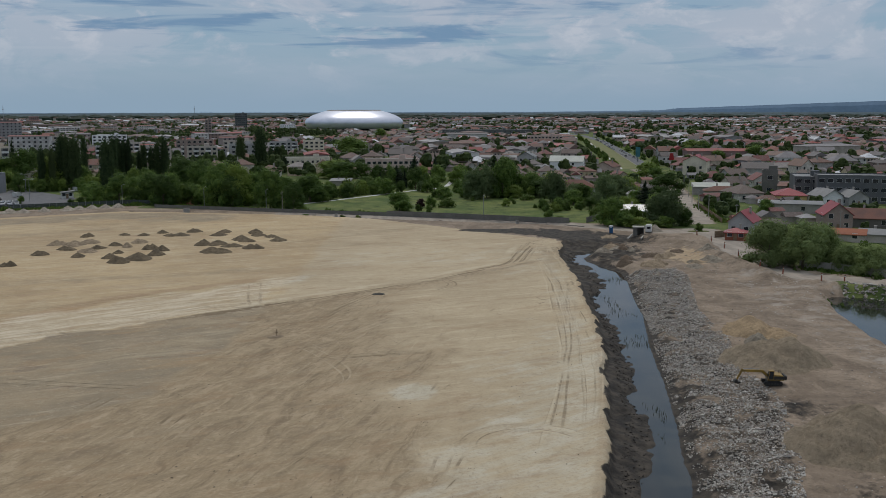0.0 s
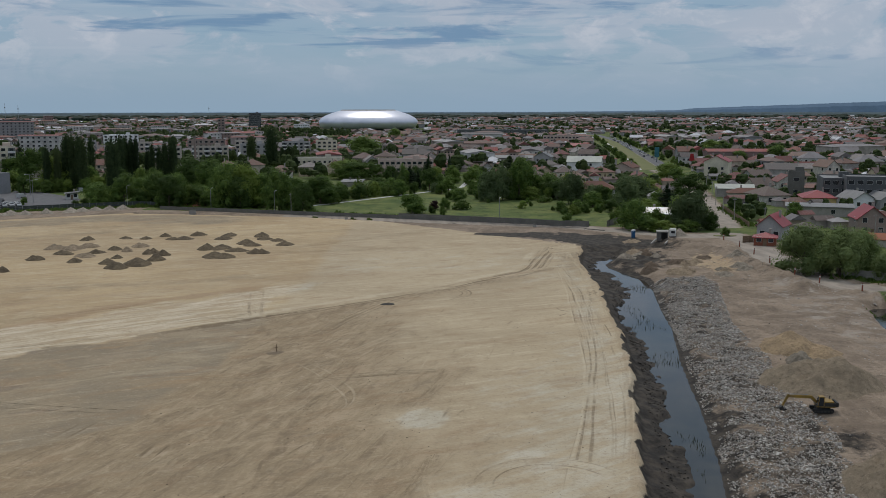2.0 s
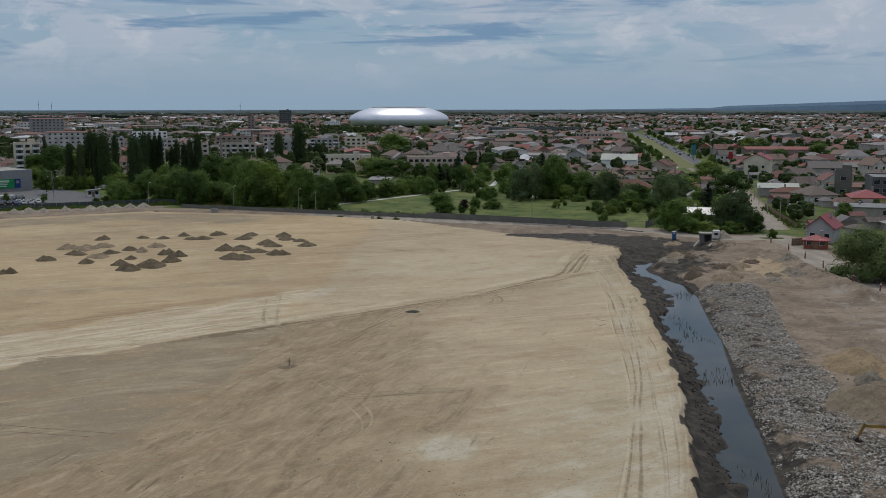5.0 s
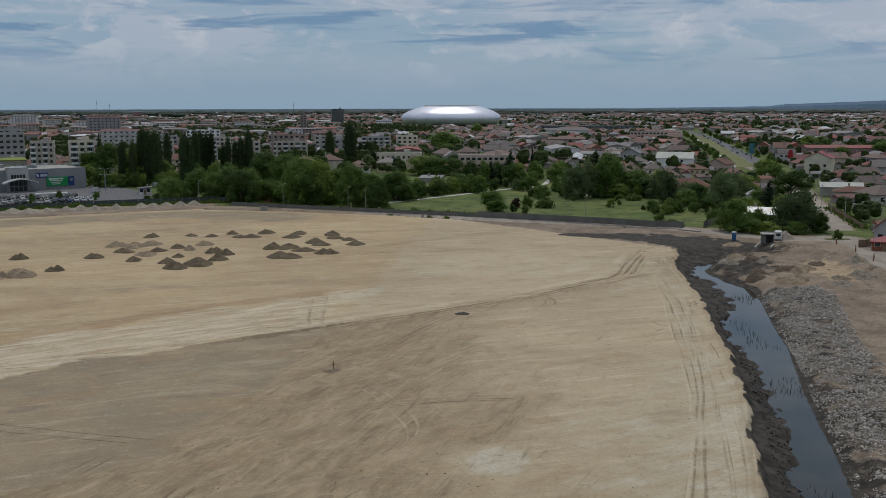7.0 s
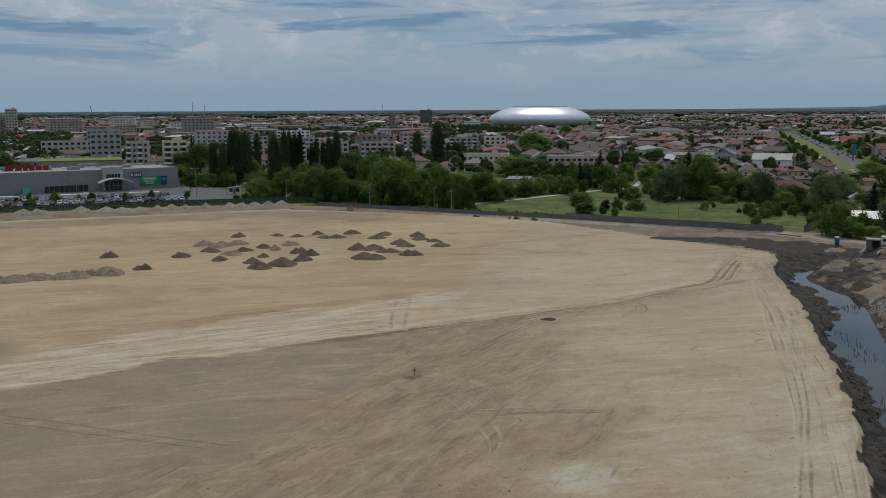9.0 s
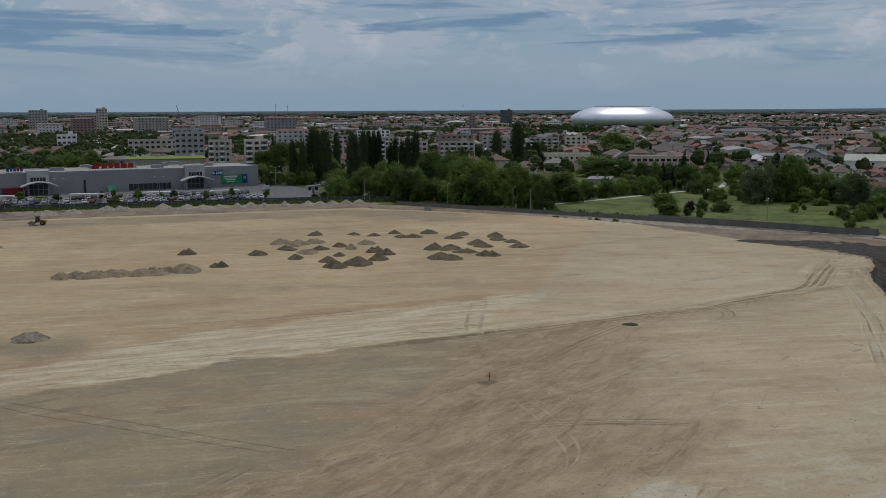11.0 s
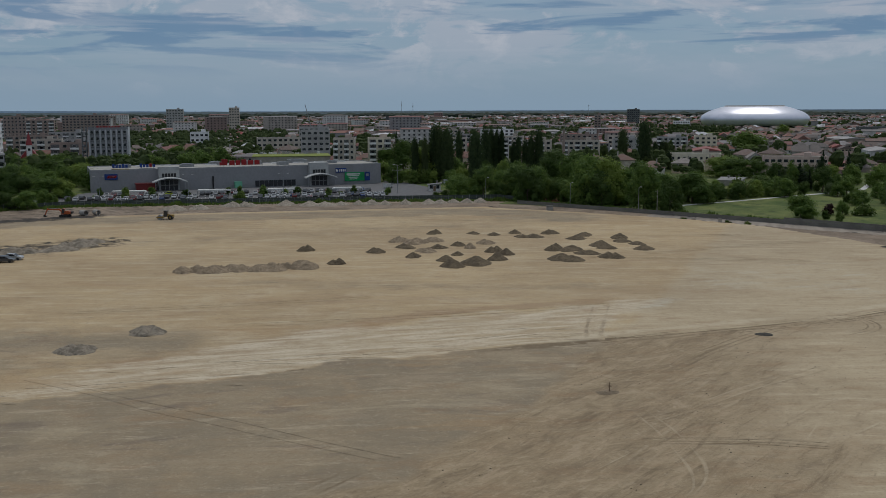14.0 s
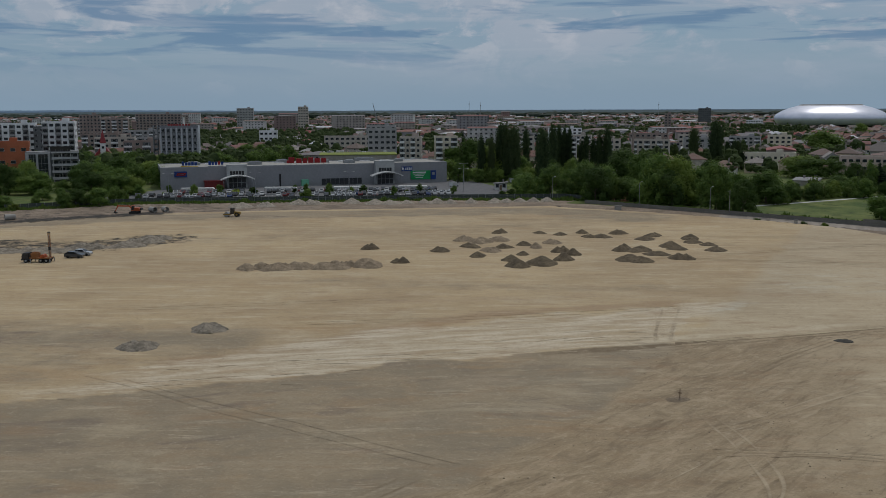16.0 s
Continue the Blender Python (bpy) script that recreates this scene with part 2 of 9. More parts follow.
# ---- ground materials ----
def ground_material():
    n = Nodes("site_ground")
    rusty, press, olive = n.attr("tint")
    sand, mud, grass = n.attr("zone")
    pale, damp_shade, road = n.attr("streak")
    wob = n.math("SUBTRACT", n.noise(0.22, 6, 0.62), 0.5)
    wob2 = n.math("SUBTRACT", n.noise(1.1, 5, 0.6), 0.5)
    edge = n.math("ADD", n.math("MULTIPLY", wob, 0.9), n.math("MULTIPLY", wob2, 0.35))
    cut = lambda mask, lo=0.40, hi=0.62: n.ramp(n.math("ADD", mask, edge), lo, hi)  # noqa: E731
    along = n.noise(0.20, 9, 0.74, stretch=(0.24, 1.4, 1), turn=34, distortion=0.5)
    across = n.noise(0.46, 10, 0.78, stretch=(0.20, 1.3, 1), turn=76, distortion=0.7)
    churn = n.noise(0.26, 10, 0.74, stretch=(0.6, 1.2, 1), turn=60, distortion=0.9)
    broad = n.noise(0.022, 5, 0.55, distortion=0.4)
    which = n.math("MULTIPLY", n.ramp(damp_shade, 0.25, 0.8), n.ramp(olive, 0.75, 0.25))
    blotch = n.noise(0.10, 9, 0.70, distortion=0.3)
    far_lie = n.math("ADD", n.math("MULTIPLY", along, 0.3), n.math("MULTIPLY", blotch, 0.7))
    near_lie = n.math("ADD", n.math("MULTIPLY", across, 0.5), n.math("MULTIPLY", churn, 0.5))
    streak = n.math("ADD", n.math("MULTIPLY", far_lie, n.math("SUBTRACT", 1.0, which)), n.math("MULTIPLY", near_lie, which))
    fine = n.noise(2.5, 6, 0.7)
    grit = n.noise(11.0, 3, 0.7)
    # sandy fill: tan, with paler dried crust and browner patches for damp and painted cloud shade
    c = n.mix(n.ramp(broad, 0.36, 0.62), (0.430, 0.324, 0.188), (0.345, 0.256, 0.150))
    c = n.mix(n.ramp(olive, 1.0, 0.0, 0.0, 0.8), c, n.mix(n.ramp(broad, 0.36, 0.62), (0.430, 0.352, 0.240), (0.372, 0.300, 0.200)))
    c = n.mix(n.math("MULTIPLY", n.ramp(streak, 0.49, 0.66, 0, 0.5), n.ramp(olive, 0.0, 1.0, 0.55, 1.0)), c, (0.475, 0.392, 0.270))
    c = n.mix(n.ramp(streak, 0.47, 0.34, 0, 0.5), c, (0.265, 0.198, 0.125))
    grain = n.noise(0.40, 10, 0.77, stretch=(0.15, 1.35, 1), turn=24, distortion=0.25)
    lively = n.math("MAXIMUM", olive, n.ramp(pale, 0.45, 0.1, 0.2, 1.0))
    c = n.mix(n.math("MULTIPLY", lively, n.ramp(grain, 0.50, 0.64, 0, 0.65)), c, (0.52, 0.435, 0.305))
    c = n.mix(n.math("MULTIPLY", lively, n.ramp(grain, 0.46, 0.33, 0, 0.45)), c, (0.27, 0.195, 0.12))
    c = n.mix(n.math("MULTIPLY", n.ramp(n.math("ADD", rusty, n.math("MULTIPLY", n.math("SUBTRACT", grain, 0.5), 3.0)), 0.35, 1.1), 0.75), c, (0.300, 0.205, 0.122))
    band = n.noise(0.36, 10, 0.78, stretch=(0.17, 1.3, 1), turn=38, distortion=0.5)
    palest = n.ramp(n.math("ADD", n.math("ADD", pale, n.math("MULTIPLY", wob, 0.7)), n.math("MULTIPLY", n.math("SUBTRACT", n.math("ADD", n.math("MULTIPLY", band, 0.75), n.math("MULTIPLY", blotch, 0.25)), 0.5), 3.4)), 0.25, 1.05)
    c = n.mix(n.math("MULTIPLY", palest, 0.82), c, n.mix(olive, n.mix(n.ramp(blotch, 0.42, 0.6), (0.42, 0.374, 0.282), (0.485, 0.447, 0.36)), n.mix(n.ramp(band, 0.4, 0.62), (0.385, 0.310, 0.210), (0.58, 0.505, 0.385))))
    # darker tone for damp soil; on the olive left it also paints cloud shade
    wet_shade = n.ramp(n.math("ADD", n.math("ADD", damp_shade, n.math("MULTIPLY", wob, 0.35)), n.math("MULTIPLY", n.math("SUBTRACT", 0.5, streak), 1.2)), 0.25, 0.9)
    c = n.mix(n.math("MULTIPLY", wet_shade, 0.85), c, n.mix(n.ramp(olive, 0.1, 0.9), n.mix(n.ramp(churn, 0.38, 0.62), (0.294, 0.224, 0.138), (0.220, 0.164, 0.100)), n.mix(n.ramp(blotch, 0.4, 0.6), (0.211, 0.175, 0.123), (0.266, 0.212, 0.141))))
    c = n.mix(n.math("MULTIPLY", n.ramp(across, 0.51, 0.64, 0, 0.6), which), c, (0.375, 0.285, 0.185))
    c = n.mix(n.math("MULTIPLY", n.ramp(across, 0.48, 0.36, 0, 0.7), which), c, (0.165, 0.120, 0.076))
    c = n.mix(n.math("MULTIPLY", n.ramp(churn, 0.53, 0.66, 0, 0.6), which), c, (0.178, 0.132, 0.086))
    c = n.mix(n.math("MULTIPLY", n.ramp(churn, 0.46, 0.36, 0, 0.45), which), c, (0.40, 0.315, 0.215))
    crumbs = n.ramp(n.noise(2.6, 7, 0.82, stretch=(0.7, 1.2, 1), turn=70), 0.60, 0.68, 0, 0.7)
    c = n.mix(n.math("MULTIPLY", crumbs, n.ramp(churn, 0.42, 0.58, 0.15, 1.0)), c, (0.125, 0.094, 0.066))
    wash = n.noise(0.11, 10, 0.72, stretch=(0.4, 1.25, 1), turn=32, distortion=0.6)
    lees = n.math("MULTIPLY", n.ramp(damp_shade, 0.3, 0.8), olive)
    c = n.mix(n.math("MULTIPLY", lees, n.ramp(wash, 0.52, 0.66, 0, 0.75)), c, (0.168, 0.131, 0.101))
    c = n.mix(n.math("MULTIPLY", lees, n.ramp(wash, 0.47, 0.34, 0, 0.6)), c, (0.318, 0.250, 0.170))
    side = n.ramp(olive, 0.0, 1.0, 0.3, 1.0)
    ochre = n.noise(0.065, 9, 0.68, stretch=(0.5, 1.2, 1), turn=24, distortion=0.7)
    c = n.mix(n.math("MULTIPLY", side, n.ramp(ochre, 0.54, 0.68, 0, 0.5)), c, (0.335, 0.222, 0.118))
    c = n.mix(n.math("MULTIPLY", side, n.ramp(ochre, 0.45, 0.33, 0, 0.4)), c, (0.470, 0.395, 0.270))
    patch = n.noise(0.34, 10, 0.76, stretch=(0.22, 1.3, 1), turn=30)
    c = n.mix(n.math("MULTIPLY", side, n.ramp(patch, 0.55, 0.66, 0, 0.42)), c, (0.51, 0.43, 0.31))
    rust = n.noise(0.17, 9, 0.74, stretch=(0.5, 1.2, 1), turn=25)
    c = n.mix(n.ramp(rust, 0.50, 0.68, 0, 0.55), c, (0.265, 0.175, 0.100))
    specks = n.ramp(n.noise(1.5, 6, 0.78, stretch=(0.6, 1.1, 1), turn=76), 0.60, 0.70, 0, 0.65)
    c = n.mix(specks, c, (0.13, 0.10, 0.072))
    flecks = n.ramp(n.noise(0.55, 6, 0.7, stretch=(0.35, 1.5, 1), turn=30), 0.63, 0.70, 0, 0.55)
    c = n.mix(n.math("MULTIPLY", side, flecks), c, (0.47, 0.40, 0.29))
    c = n.mix(n.ramp(fine, 0.50, 0.70, 0, 0.42), c, (0.19, 0.145, 0.098))
    mottle = n.noise(0.75, 8, 0.78, distortion=0.4)
    c = n.mix(n.ramp(mottle, 0.52, 0.66, 0, 0.35), c, (0.21, 0.155, 0.10))
    c = n.mix(n.ramp(mottle, 0.46, 0.33, 0, 0.3), c, (0.48, 0.40, 0.285))
    c = n.mix(n.ramp(fine, 0.46, 0.28, 0, 0.25), c, (0.52, 0.44, 0.33))
    # bare soil and gravel off the fill
    soil = n.mix(n.ramp(n.noise(0.09, 6, 0.65, distortion=0.7), 0.36, 0.64), (0.155, 0.117, 0.084), (0.275, 0.213, 0.156))
    soil = n.mix(n.ramp(n.noise(0.42, 9, 0.75), 0.50, 0.66, 0, 0.75), soil, (0.105, 0.082, 0.062))
    soil = n.mix(n.ramp(n.noise(0.30, 9, 0.72, stretch=(1.4, 0.35, 1), turn=8), 0.54, 0.66, 0, 0.6), soil, (0.31, 0.24, 0.175))
    soil = n.mix(n.ramp(grit, 0.45, 0.75, 0, 0.6), soil, (0.12, 0.10, 0.085))
    soil = n.mix(n.ramp(fine, 0.55, 0.75, 0, 0.5), soil, (0.30, 0.25, 0.205))
    rubbly = n.noise(1.5, 8, 0.8)
    soil = n.mix(n.ramp(rubbly, 0.52, 0.66, 0, 0.7), soil, (0.085, 0.066, 0.050))
    soil = n.mix(n.ramp(rubbly, 0.45, 0.32, 0, 0.5), soil, (0.36, 0.30, 0.235))
    track = n.mix(n.ramp(n.noise(0.35, 6, 0.6, stretch=(1, 0.25, 1), turn=10), 0.35, 0.65), (0.232, 0.200, 0.168), (0.318, 0.276, 0.230))
    soil = n.mix(cut(road), soil, track)
    col = n.mix(cut(sand, 0.45, 0.55), soil, c)
    worn = n.math("MULTIPLY", n.math("SUBTRACT", press, 0.5), n.ramp(n.noise(0.5, 6, 0.7), 0.32, 0.58, 0.35, 1.0))
    col = n.mix(n.ramp(worn, 0.0, -0.5), col, (0.165, 0.122, 0.076))
    col = n.mix(n.ramp(worn, 0.0, 0.5), col, (0.50, 0.425, 0.305))
    green = n.mix(n.ramp(n.noise(0.07, 6, 0.65), 0.32, 0.68), (0.060, 0.094, 0.022), (0.150, 0.168, 0.050))
    green = n.mix(n.ramp(n.noise(0.16, 9, 0.74), 0.50, 0.62, 0, 0.8), green, (0.028, 0.048, 0.013))
    green = n.mix(n.ramp(fine, 0.42, 0.7, 0, 0.6), green, (0.030, 0.048, 0.014))
    col = n.mix(cut(grass), col, green)
    black = n.mix(n.ramp(n.noise(0.5, 6, 0.68), 0.36, 0.66), (0.016, 0.014, 0.012), (0.062, 0.051, 0.040))
    col = n.mix(cut(mud), col, black)
    h = n.math("ADD", n.math("MULTIPLY", streak, 0.25), n.math("MULTIPLY", fine, 0.5))
    n.bump(n.math("ADD", h, n.math("MULTIPLY", grit, 0.25)), 0.45, 0.16)
    return n.done(col, n.ramp(mud, 0.2, 0.9, 0.95, 0.85), 0.0, 0.2)


GROUND = ground_material()


# ---- the lie of the land ----
WATER_LEVEL, POND_LEVEL = -2.0, -1.4
BANK_Y = [40, 70, 94, 107, 130, 163, 217, 240, 255, 275, 300]
BANK_X = [2, 9.6, 15.4, 18.0, 22.0, 26.3, 30.4, 30.6, 30.2, 32.7, 36]
LEFT_Y = [-300, 40, 104, 113, 121, 131, 136, 152, 171, 185, 202, 211, 222, 229, 241, 249, 260, 266, 271, 279, 285]
LEFT_X = [6, 6, 21.6, 24.3, 26.1, 26.8, 27.1, 29.3, 31.0, 31.6, 32.0, 32.8, 37.0, 38.2, 38.7, 37.3, 34.8, 35.5, 38.0, 41.5, 43.2]
RIGHT_X = [12, 12, 27.1, 28.0, 29.2, 30.8, 31.4, 33.4, 36.0, 38.0, 39.5, 40.4, 41.8, 42.5, 43.3, 41.2, 37.5, 37.7, 39.8, 42.8, 43.9]
RUBBLE_Y = [60, 97, 107, 117, 129, 147, 162, 186, 228, 234]
RUBBLE_X = [28, 36.5, 40.5, 42.3, 45.0, 44.1, 47.5, 48.5, 56.4, 55.7]
FAR_X = [-400, -300, -262, -248, -240, -225, -196, -164, -139, -119, -84, -48, -19, 33.5, 47, 60]
FAR_Y = [170, 190, 225, 256, 281, 302, 325, 345, 362, 374, 369, 360, 347, 331, 321, 318]
BROWN_X = [-200, -140, -94, -86, -80, -71, -65, -54, -42, -35, -16, -2.4, 4.3, 15.5, 25, 32]
BROWN_Y = [50, 95, 134, 141, 147, 156, 167, 174.5, 187, 192, 209, 221, 230, 240, 252, 265]
CRUST_X = [-200, -102, -91, -82.5, -76, -64, -50, -46, -38, -34]
CRUST_Y = [60, 142, 159, 175, 186.5, 199, 209.6, 217, 226, 228]
BERM = [(59, 291), (66, 280), (70, 262), (71.5, 247), (72.5, 234), (74, 222)]
STREET = [(-58, 366), (-19, 351), (33, 336), (48, 323), (66, 309), (80, 309), (83, 296), (80, 270), (78, 245), (80, 226), (98, 214), (130, 208)]
LANE = [(80, 309), (84, 325), (88.5, 349), (104, 442), (116, 520), (124, 640), (150, 905)]
AVENUE = [(112, 560), (119, 628), (130, 731), (172, 1137), (186, 1420), (176, 1500)]


def path_distance(x, y, pts):
    best = np.full(np.shape(x), 1e9)
    for (ax, ay), (bx, by) in zip(pts, pts[1:]):
        dx, dy = bx - ax, by - ay
        t = np.clip(((x - ax) * dx + (y - ay) * dy) / (dx * dx + dy * dy), 0, 1)
        best = np.minimum(best, np.hypot(x - ax - t * dx, y - ay - t * dy))
    return best


def smooth(v, lo, hi):
    t = np.clip((np.asarray(v, float) - lo) / (hi - lo), 0, 1)
    return t * t * (3 - 2 * t)


def rough(x, y, size, seed=0.0):
    """Cheap rolling unevenness from a few turned sines, about -1 to 1."""
    out, k = 0.0, 1.0
    for i in range(4):
        a = 1.7 * i + seed
        u, w = x * math.cos(a) + y * math.sin(a), -x * math.sin(a) + y * math.cos(a)
        out = out + k * np.sin(u / size * 6.3 + 2.1 * np.sin(w / size * 3.1 + a)) * np.cos(w / size * 5.1 + i)
        k, size = k * 0.55, size * 0.47
    return out / 1.6


def lattice(x, y, size, seed=0):
    """Smooth noise on a square lattice of that size, -1 to 1."""
    u, v = np.asarray(x, float) / size, np.asarray(y, float) / size
    i, j = np.floor(u), np.floor(v)
    a, b = u - i, v - j
    a, b = a * a * (3 - 2 * a), b * b * (3 - 2 * b)

    def corner(p, q):
        h = np.sin(p * 127.1 + q * 311.7 + seed * 74.7) * 43758.5453
        return (h - np.floor(h)) * 2 - 1
    return (corner(i, j) * (1 - a) + corner(i + 1, j) * a) * (1 - b) + (corner(i, j + 1) * (1 - a) + corner(i + 1, j + 1) * a) * b


def ragged(x, y):
    """Unevenness of the stream banks, in metres."""
    return lattice(x * 0.3, y, 12, 3) * 0.5 + lattice(x * 0.4, y, 5.3, 1) * 0.22 + lattice(x, y, 1.7, 6) * 0.14 + lattice(x, y, 0.8, 8) * 0.10


def land(x, y):
    """Height of the ground."""
    x, y = np.asarray(x, float), np.asarray(y, float)
    bank, left = np.interp(y, BANK_Y, BANK_X), np.interp(y, LEFT_Y, LEFT_X)
    right, edge = np.interp(y, LEFT_Y, RIGHT_X), np.interp(y, RUBBLE_Y, RUBBLE_X)
    wob = ragged(x, y)
    open_ = 1 - smooth(y, 278, 290)
    xl, xr = x + wob, x - wob * 0.5
    rill = x + wob + 0.16 * lattice(x * 0.3, y, 0.8, 5)
    ledge = np.minimum(bank + 0.9, left - 0.8)
    slope_l = -1.15 * smooth(rill, bank - 0.2, ledge) - 0.85 * smooth(xl, ledge, left) - 0.9 * smooth(xl, left, left + 1.6)
    slope_l = slope_l + (0.22 * lattice(x, y, 1.6, 4) + 0.22 * lattice(x, y, 3.3, 9)) * smooth(rill, bank + 0.4, bank + 1.4) * (1 - smooth(xl, left, left + 1.5))
    slope_r = -2.9 + 0.9 * smooth(xr, right - 1.6, right) + 1.5 * smooth(xr, right, right + 4) + 0.5 * smooth(xr, right + 4, np.maximum(edge, right + 6))
    z = np.where(x < (left + right) / 2, slope_l, slope_r) * open_
    lip = np.exp(-((x - bank + 0.2) / 1.3) ** 2) * open_ * 0.28
    graded_road = np.exp(-(path_distance(x, y, [(67, 90), (64, 130), (64, 165), (68, 195), (74, 225), (78, 250), (80, 290)]) / 9.5) ** 4)
    rough_right = (1 - 0.9 * graded_road) * smooth(x, right + 1, right + 4) * (1 - smooth(x, 110, 150)) * (1 - smooth(y, 290, 310))
    z = z + lip + rough_right * (rough(x, y, 14, 1) * 0.28 + rough(x, y, 5, 2) * 0.22 + (y < 300) * rough(x, y, 2.6, 5) * 0.10)
    z = z + (0.34 * lattice(x, y, 3.1, 12) + 0.22 * lattice(x, y, 1.6, 13)) * np.exp(-(((x - 48) / 14) ** 2 + ((y - 268) / 24) ** 2)) * smooth(x, right, right + 3)
    z = z + 0.5 * np.exp(-(path_distance(x, y, [(30, 292), (40, 286), (52, 280)]) / 7) ** 2) * rough(x, y, 7, 3)
    z = z + np.exp(-(path_distance(x, y, BERM) / 3.0) ** 2) * (1.6 + rough(x, y, 6, 4) * 0.6)
    pl, pr = np.interp(y, [130, 164, 186, 204, 210], [73, 74.0, 76.0, 80.0, 83]), np.interp(y, [130, 164, 186, 204, 210], [110, 105, 98, 90, 84])
    pond = np.minimum(smooth(x + wob * 0.5, pl - 2.5, pl + 1), 1 - smooth(x, pr - 1, pr + 4)) * (1 - smooth(y, 204, 210)) * smooth(y, 120, 130)
    z = z - 2.3 * np.maximum(pond, 0)
    z = z + 0.9 * np.exp(-(path_distance(x, y, [(82, 214), (92, 205), (110, 198)]) / 3.5) ** 2)
    # embankment foot and trench along the far side of the fill
    far = np.interp(x, FAR_X, FAR_Y)
    z = z - 0.9 * np.exp(-((y - far - 1.5) / 1.6) ** 2) * (x < 40) * (x > -118)
    return z


def graded(*runs):
    """Grid lines: (start, end, step) runs joined."""
    out = []
    for a, b, s in runs:
        out.append(np.arange(a, b, s))
    return np.concatenate(out)


def outward(start, end, first, growth):
    v, s, out = start, first, []
    while v < end:
        out.append(v)
        s *= growth
        v += s
    return np.array(out + [end])


def grid_mesh(name, xs, ys, height_of, material):
    X, Y = np.meshgrid(xs, ys)
    Z = height_of(X, Y)
    nx, ny = len(xs), len(ys)
    me = bpy.data.meshes.new(name)
    me.vertices.add(nx * ny)
    me.vertices.foreach_set("co", np.stack([X, Y, Z], -1).ravel())
    i = (np.arange(ny - 1)[:, None] * nx + np.arange(nx - 1)[None]).ravel()
    quads = np.stack([i, i + 1, i + nx + 1, i + nx], -1)
    me.loops.add(quads.size)
    me.loops.foreach_set("vertex_index", quads.ravel())
    me.polygons.add(len(quads))
    me.polygons.foreach_set("loop_start", np.arange(len(quads)) * 4)
    me.update()
    me.validate()
    me.polygons.foreach_set("use_smooth", [True] * len(quads))
    me.materials.append(material)
    return me, X.ravel(), Y.ravel()


def land_cover(x, y):
    """What lies where: sand, mud with bank shade, grass; pale crust, damp fill with painted cloud shade, road; rusty
    streaks, wheel press, olive fill.
    """
    bank, left = np.interp(y, BANK_Y, BANK_X), np.interp(y, LEFT_Y, LEFT_X)
    right = np.interp(y, LEFT_Y, RIGHT_X)
    far = np.interp(x, FAR_X, FAR_Y)
    ragged_x = x + ragged(x, y) * 0.8
    sand = smooth(bank - ragged_x, -2.1, -1.1) * smooth(far - y, -1, 1.5) * smooth(302 - y + (20 - x) * 1.0, -4, 4)
    sand = np.maximum(sand, 0.62 * np.exp(-(((x - 63) / 7) ** 2 + ((y - 255) / 19) ** 2) ** 2))
    # black bank soil, begun higher up so its colour also shades the bank face
    mud = smooth(ragged_x + 0.7 * lattice(x, y, 2.6, 7), bank - 0.8, bank + 0.7) * (1 - smooth(x, right + 0.5, right + 3)) * (1 - smooth(y, 285, 300))
    tip = path_distance(x, y, [(6, 313), (22, 311), (36, 303), (47, 290)]) / np.clip(1.5 + (x - 4) * 0.30, 1.5, 13)
    mud = np.maximum(mud, np.clip(1.15 * np.exp(-tip ** 2) + 0.45 * rough(x * 0.4, y, 5, 3) * np.exp(-(tip / 1.4) ** 2), 0, 1))
    # dark strip at the embankment foot: its shadow painted with the mud colour
    mud = np.maximum(mud, 0.8 * np.exp(-((y - far - 0.5) / 2.2) ** 2) * (x > -120) * (x < 46))
    mud = np.maximum(mud, 0.74 * np.exp(-(((x - 45) / 13) ** 2 + ((y - 268) / 26) ** 2)))
    mud = np.maximum(mud, 0.58 * np.exp(-(((x - 46.5) / 7) ** 2 + ((y - 122) / 12) ** 2)))
    mud = np.maximum(mud, 0.44 * np.exp(-(((x - 43) / 7) ** 2 + ((y - 97) / 9) ** 2)))
    mud = np.maximum(mud, 0.42 * np.exp(-(path_distance(x, y, BERM) / 3.5) ** 2))
    mud = np.maximum(mud, 0.40 * np.exp(-(path_distance(x, y, [(44, 285), (60, 268), (62, 246)]) / 7) ** 2))
    mud = np.maximum(mud, 0.54 * smooth(x, right, right + 2) * (1 - smooth(x, np.interp(y, RUBBLE_Y, RUBBLE_X) - 2, np.interp(y, RUBBLE_Y, RUBBLE_X) + 1)) * (y < 236))
    mud = np.maximum(mud, 0.7 * np.exp(-(path_distance(x, y, [(-262, 245), (-246, 272), (-228, 300)]) / 8) ** 2))
    mud = np.maximum(mud, 0.55 * np.exp(-(path_distance(x, y, [(-215, 224), (-190, 228), (-182, 250)]) / 15) ** 4))
    wob = rough(x, y, 26, 2) * 2.2 + rough(x, y, 8, 5) * 0.9
    brown = np.interp(x, BROWN_X, BROWN_Y)
    crust = np.interp(x, CRUST_X, CRUST_Y)
    pale = smooth(y + wob - brown, -1.5, 1.5) * (1 - smooth(y + wob * 2 - crust, -7, 3)) * (x < -36) * (1 - 0.8 * smooth(-x, 84, 104))
    pale = np.maximum(pale, 1.05 * np.exp(-(path_distance(x + wob * 0.5, y, [(-38.5, 190), (-41, 204), (-37, 216), (-33, 224)]) / 4.2) ** 2))
    pale = np.maximum(pale, 0.66 * smooth(x + wob * 2 - np.interp(y, [94, 107, 115, 130, 145, 163], [-6, -4, 0, 3.5, 5.5, 11]), -5, 7) * (1 - smooth(y, 150, 205)))
    pale = np.maximum(pale, 0.60 * np.exp(-((ragged_x - bank + 4.5) / 3.2) ** 2) * (y < 262))
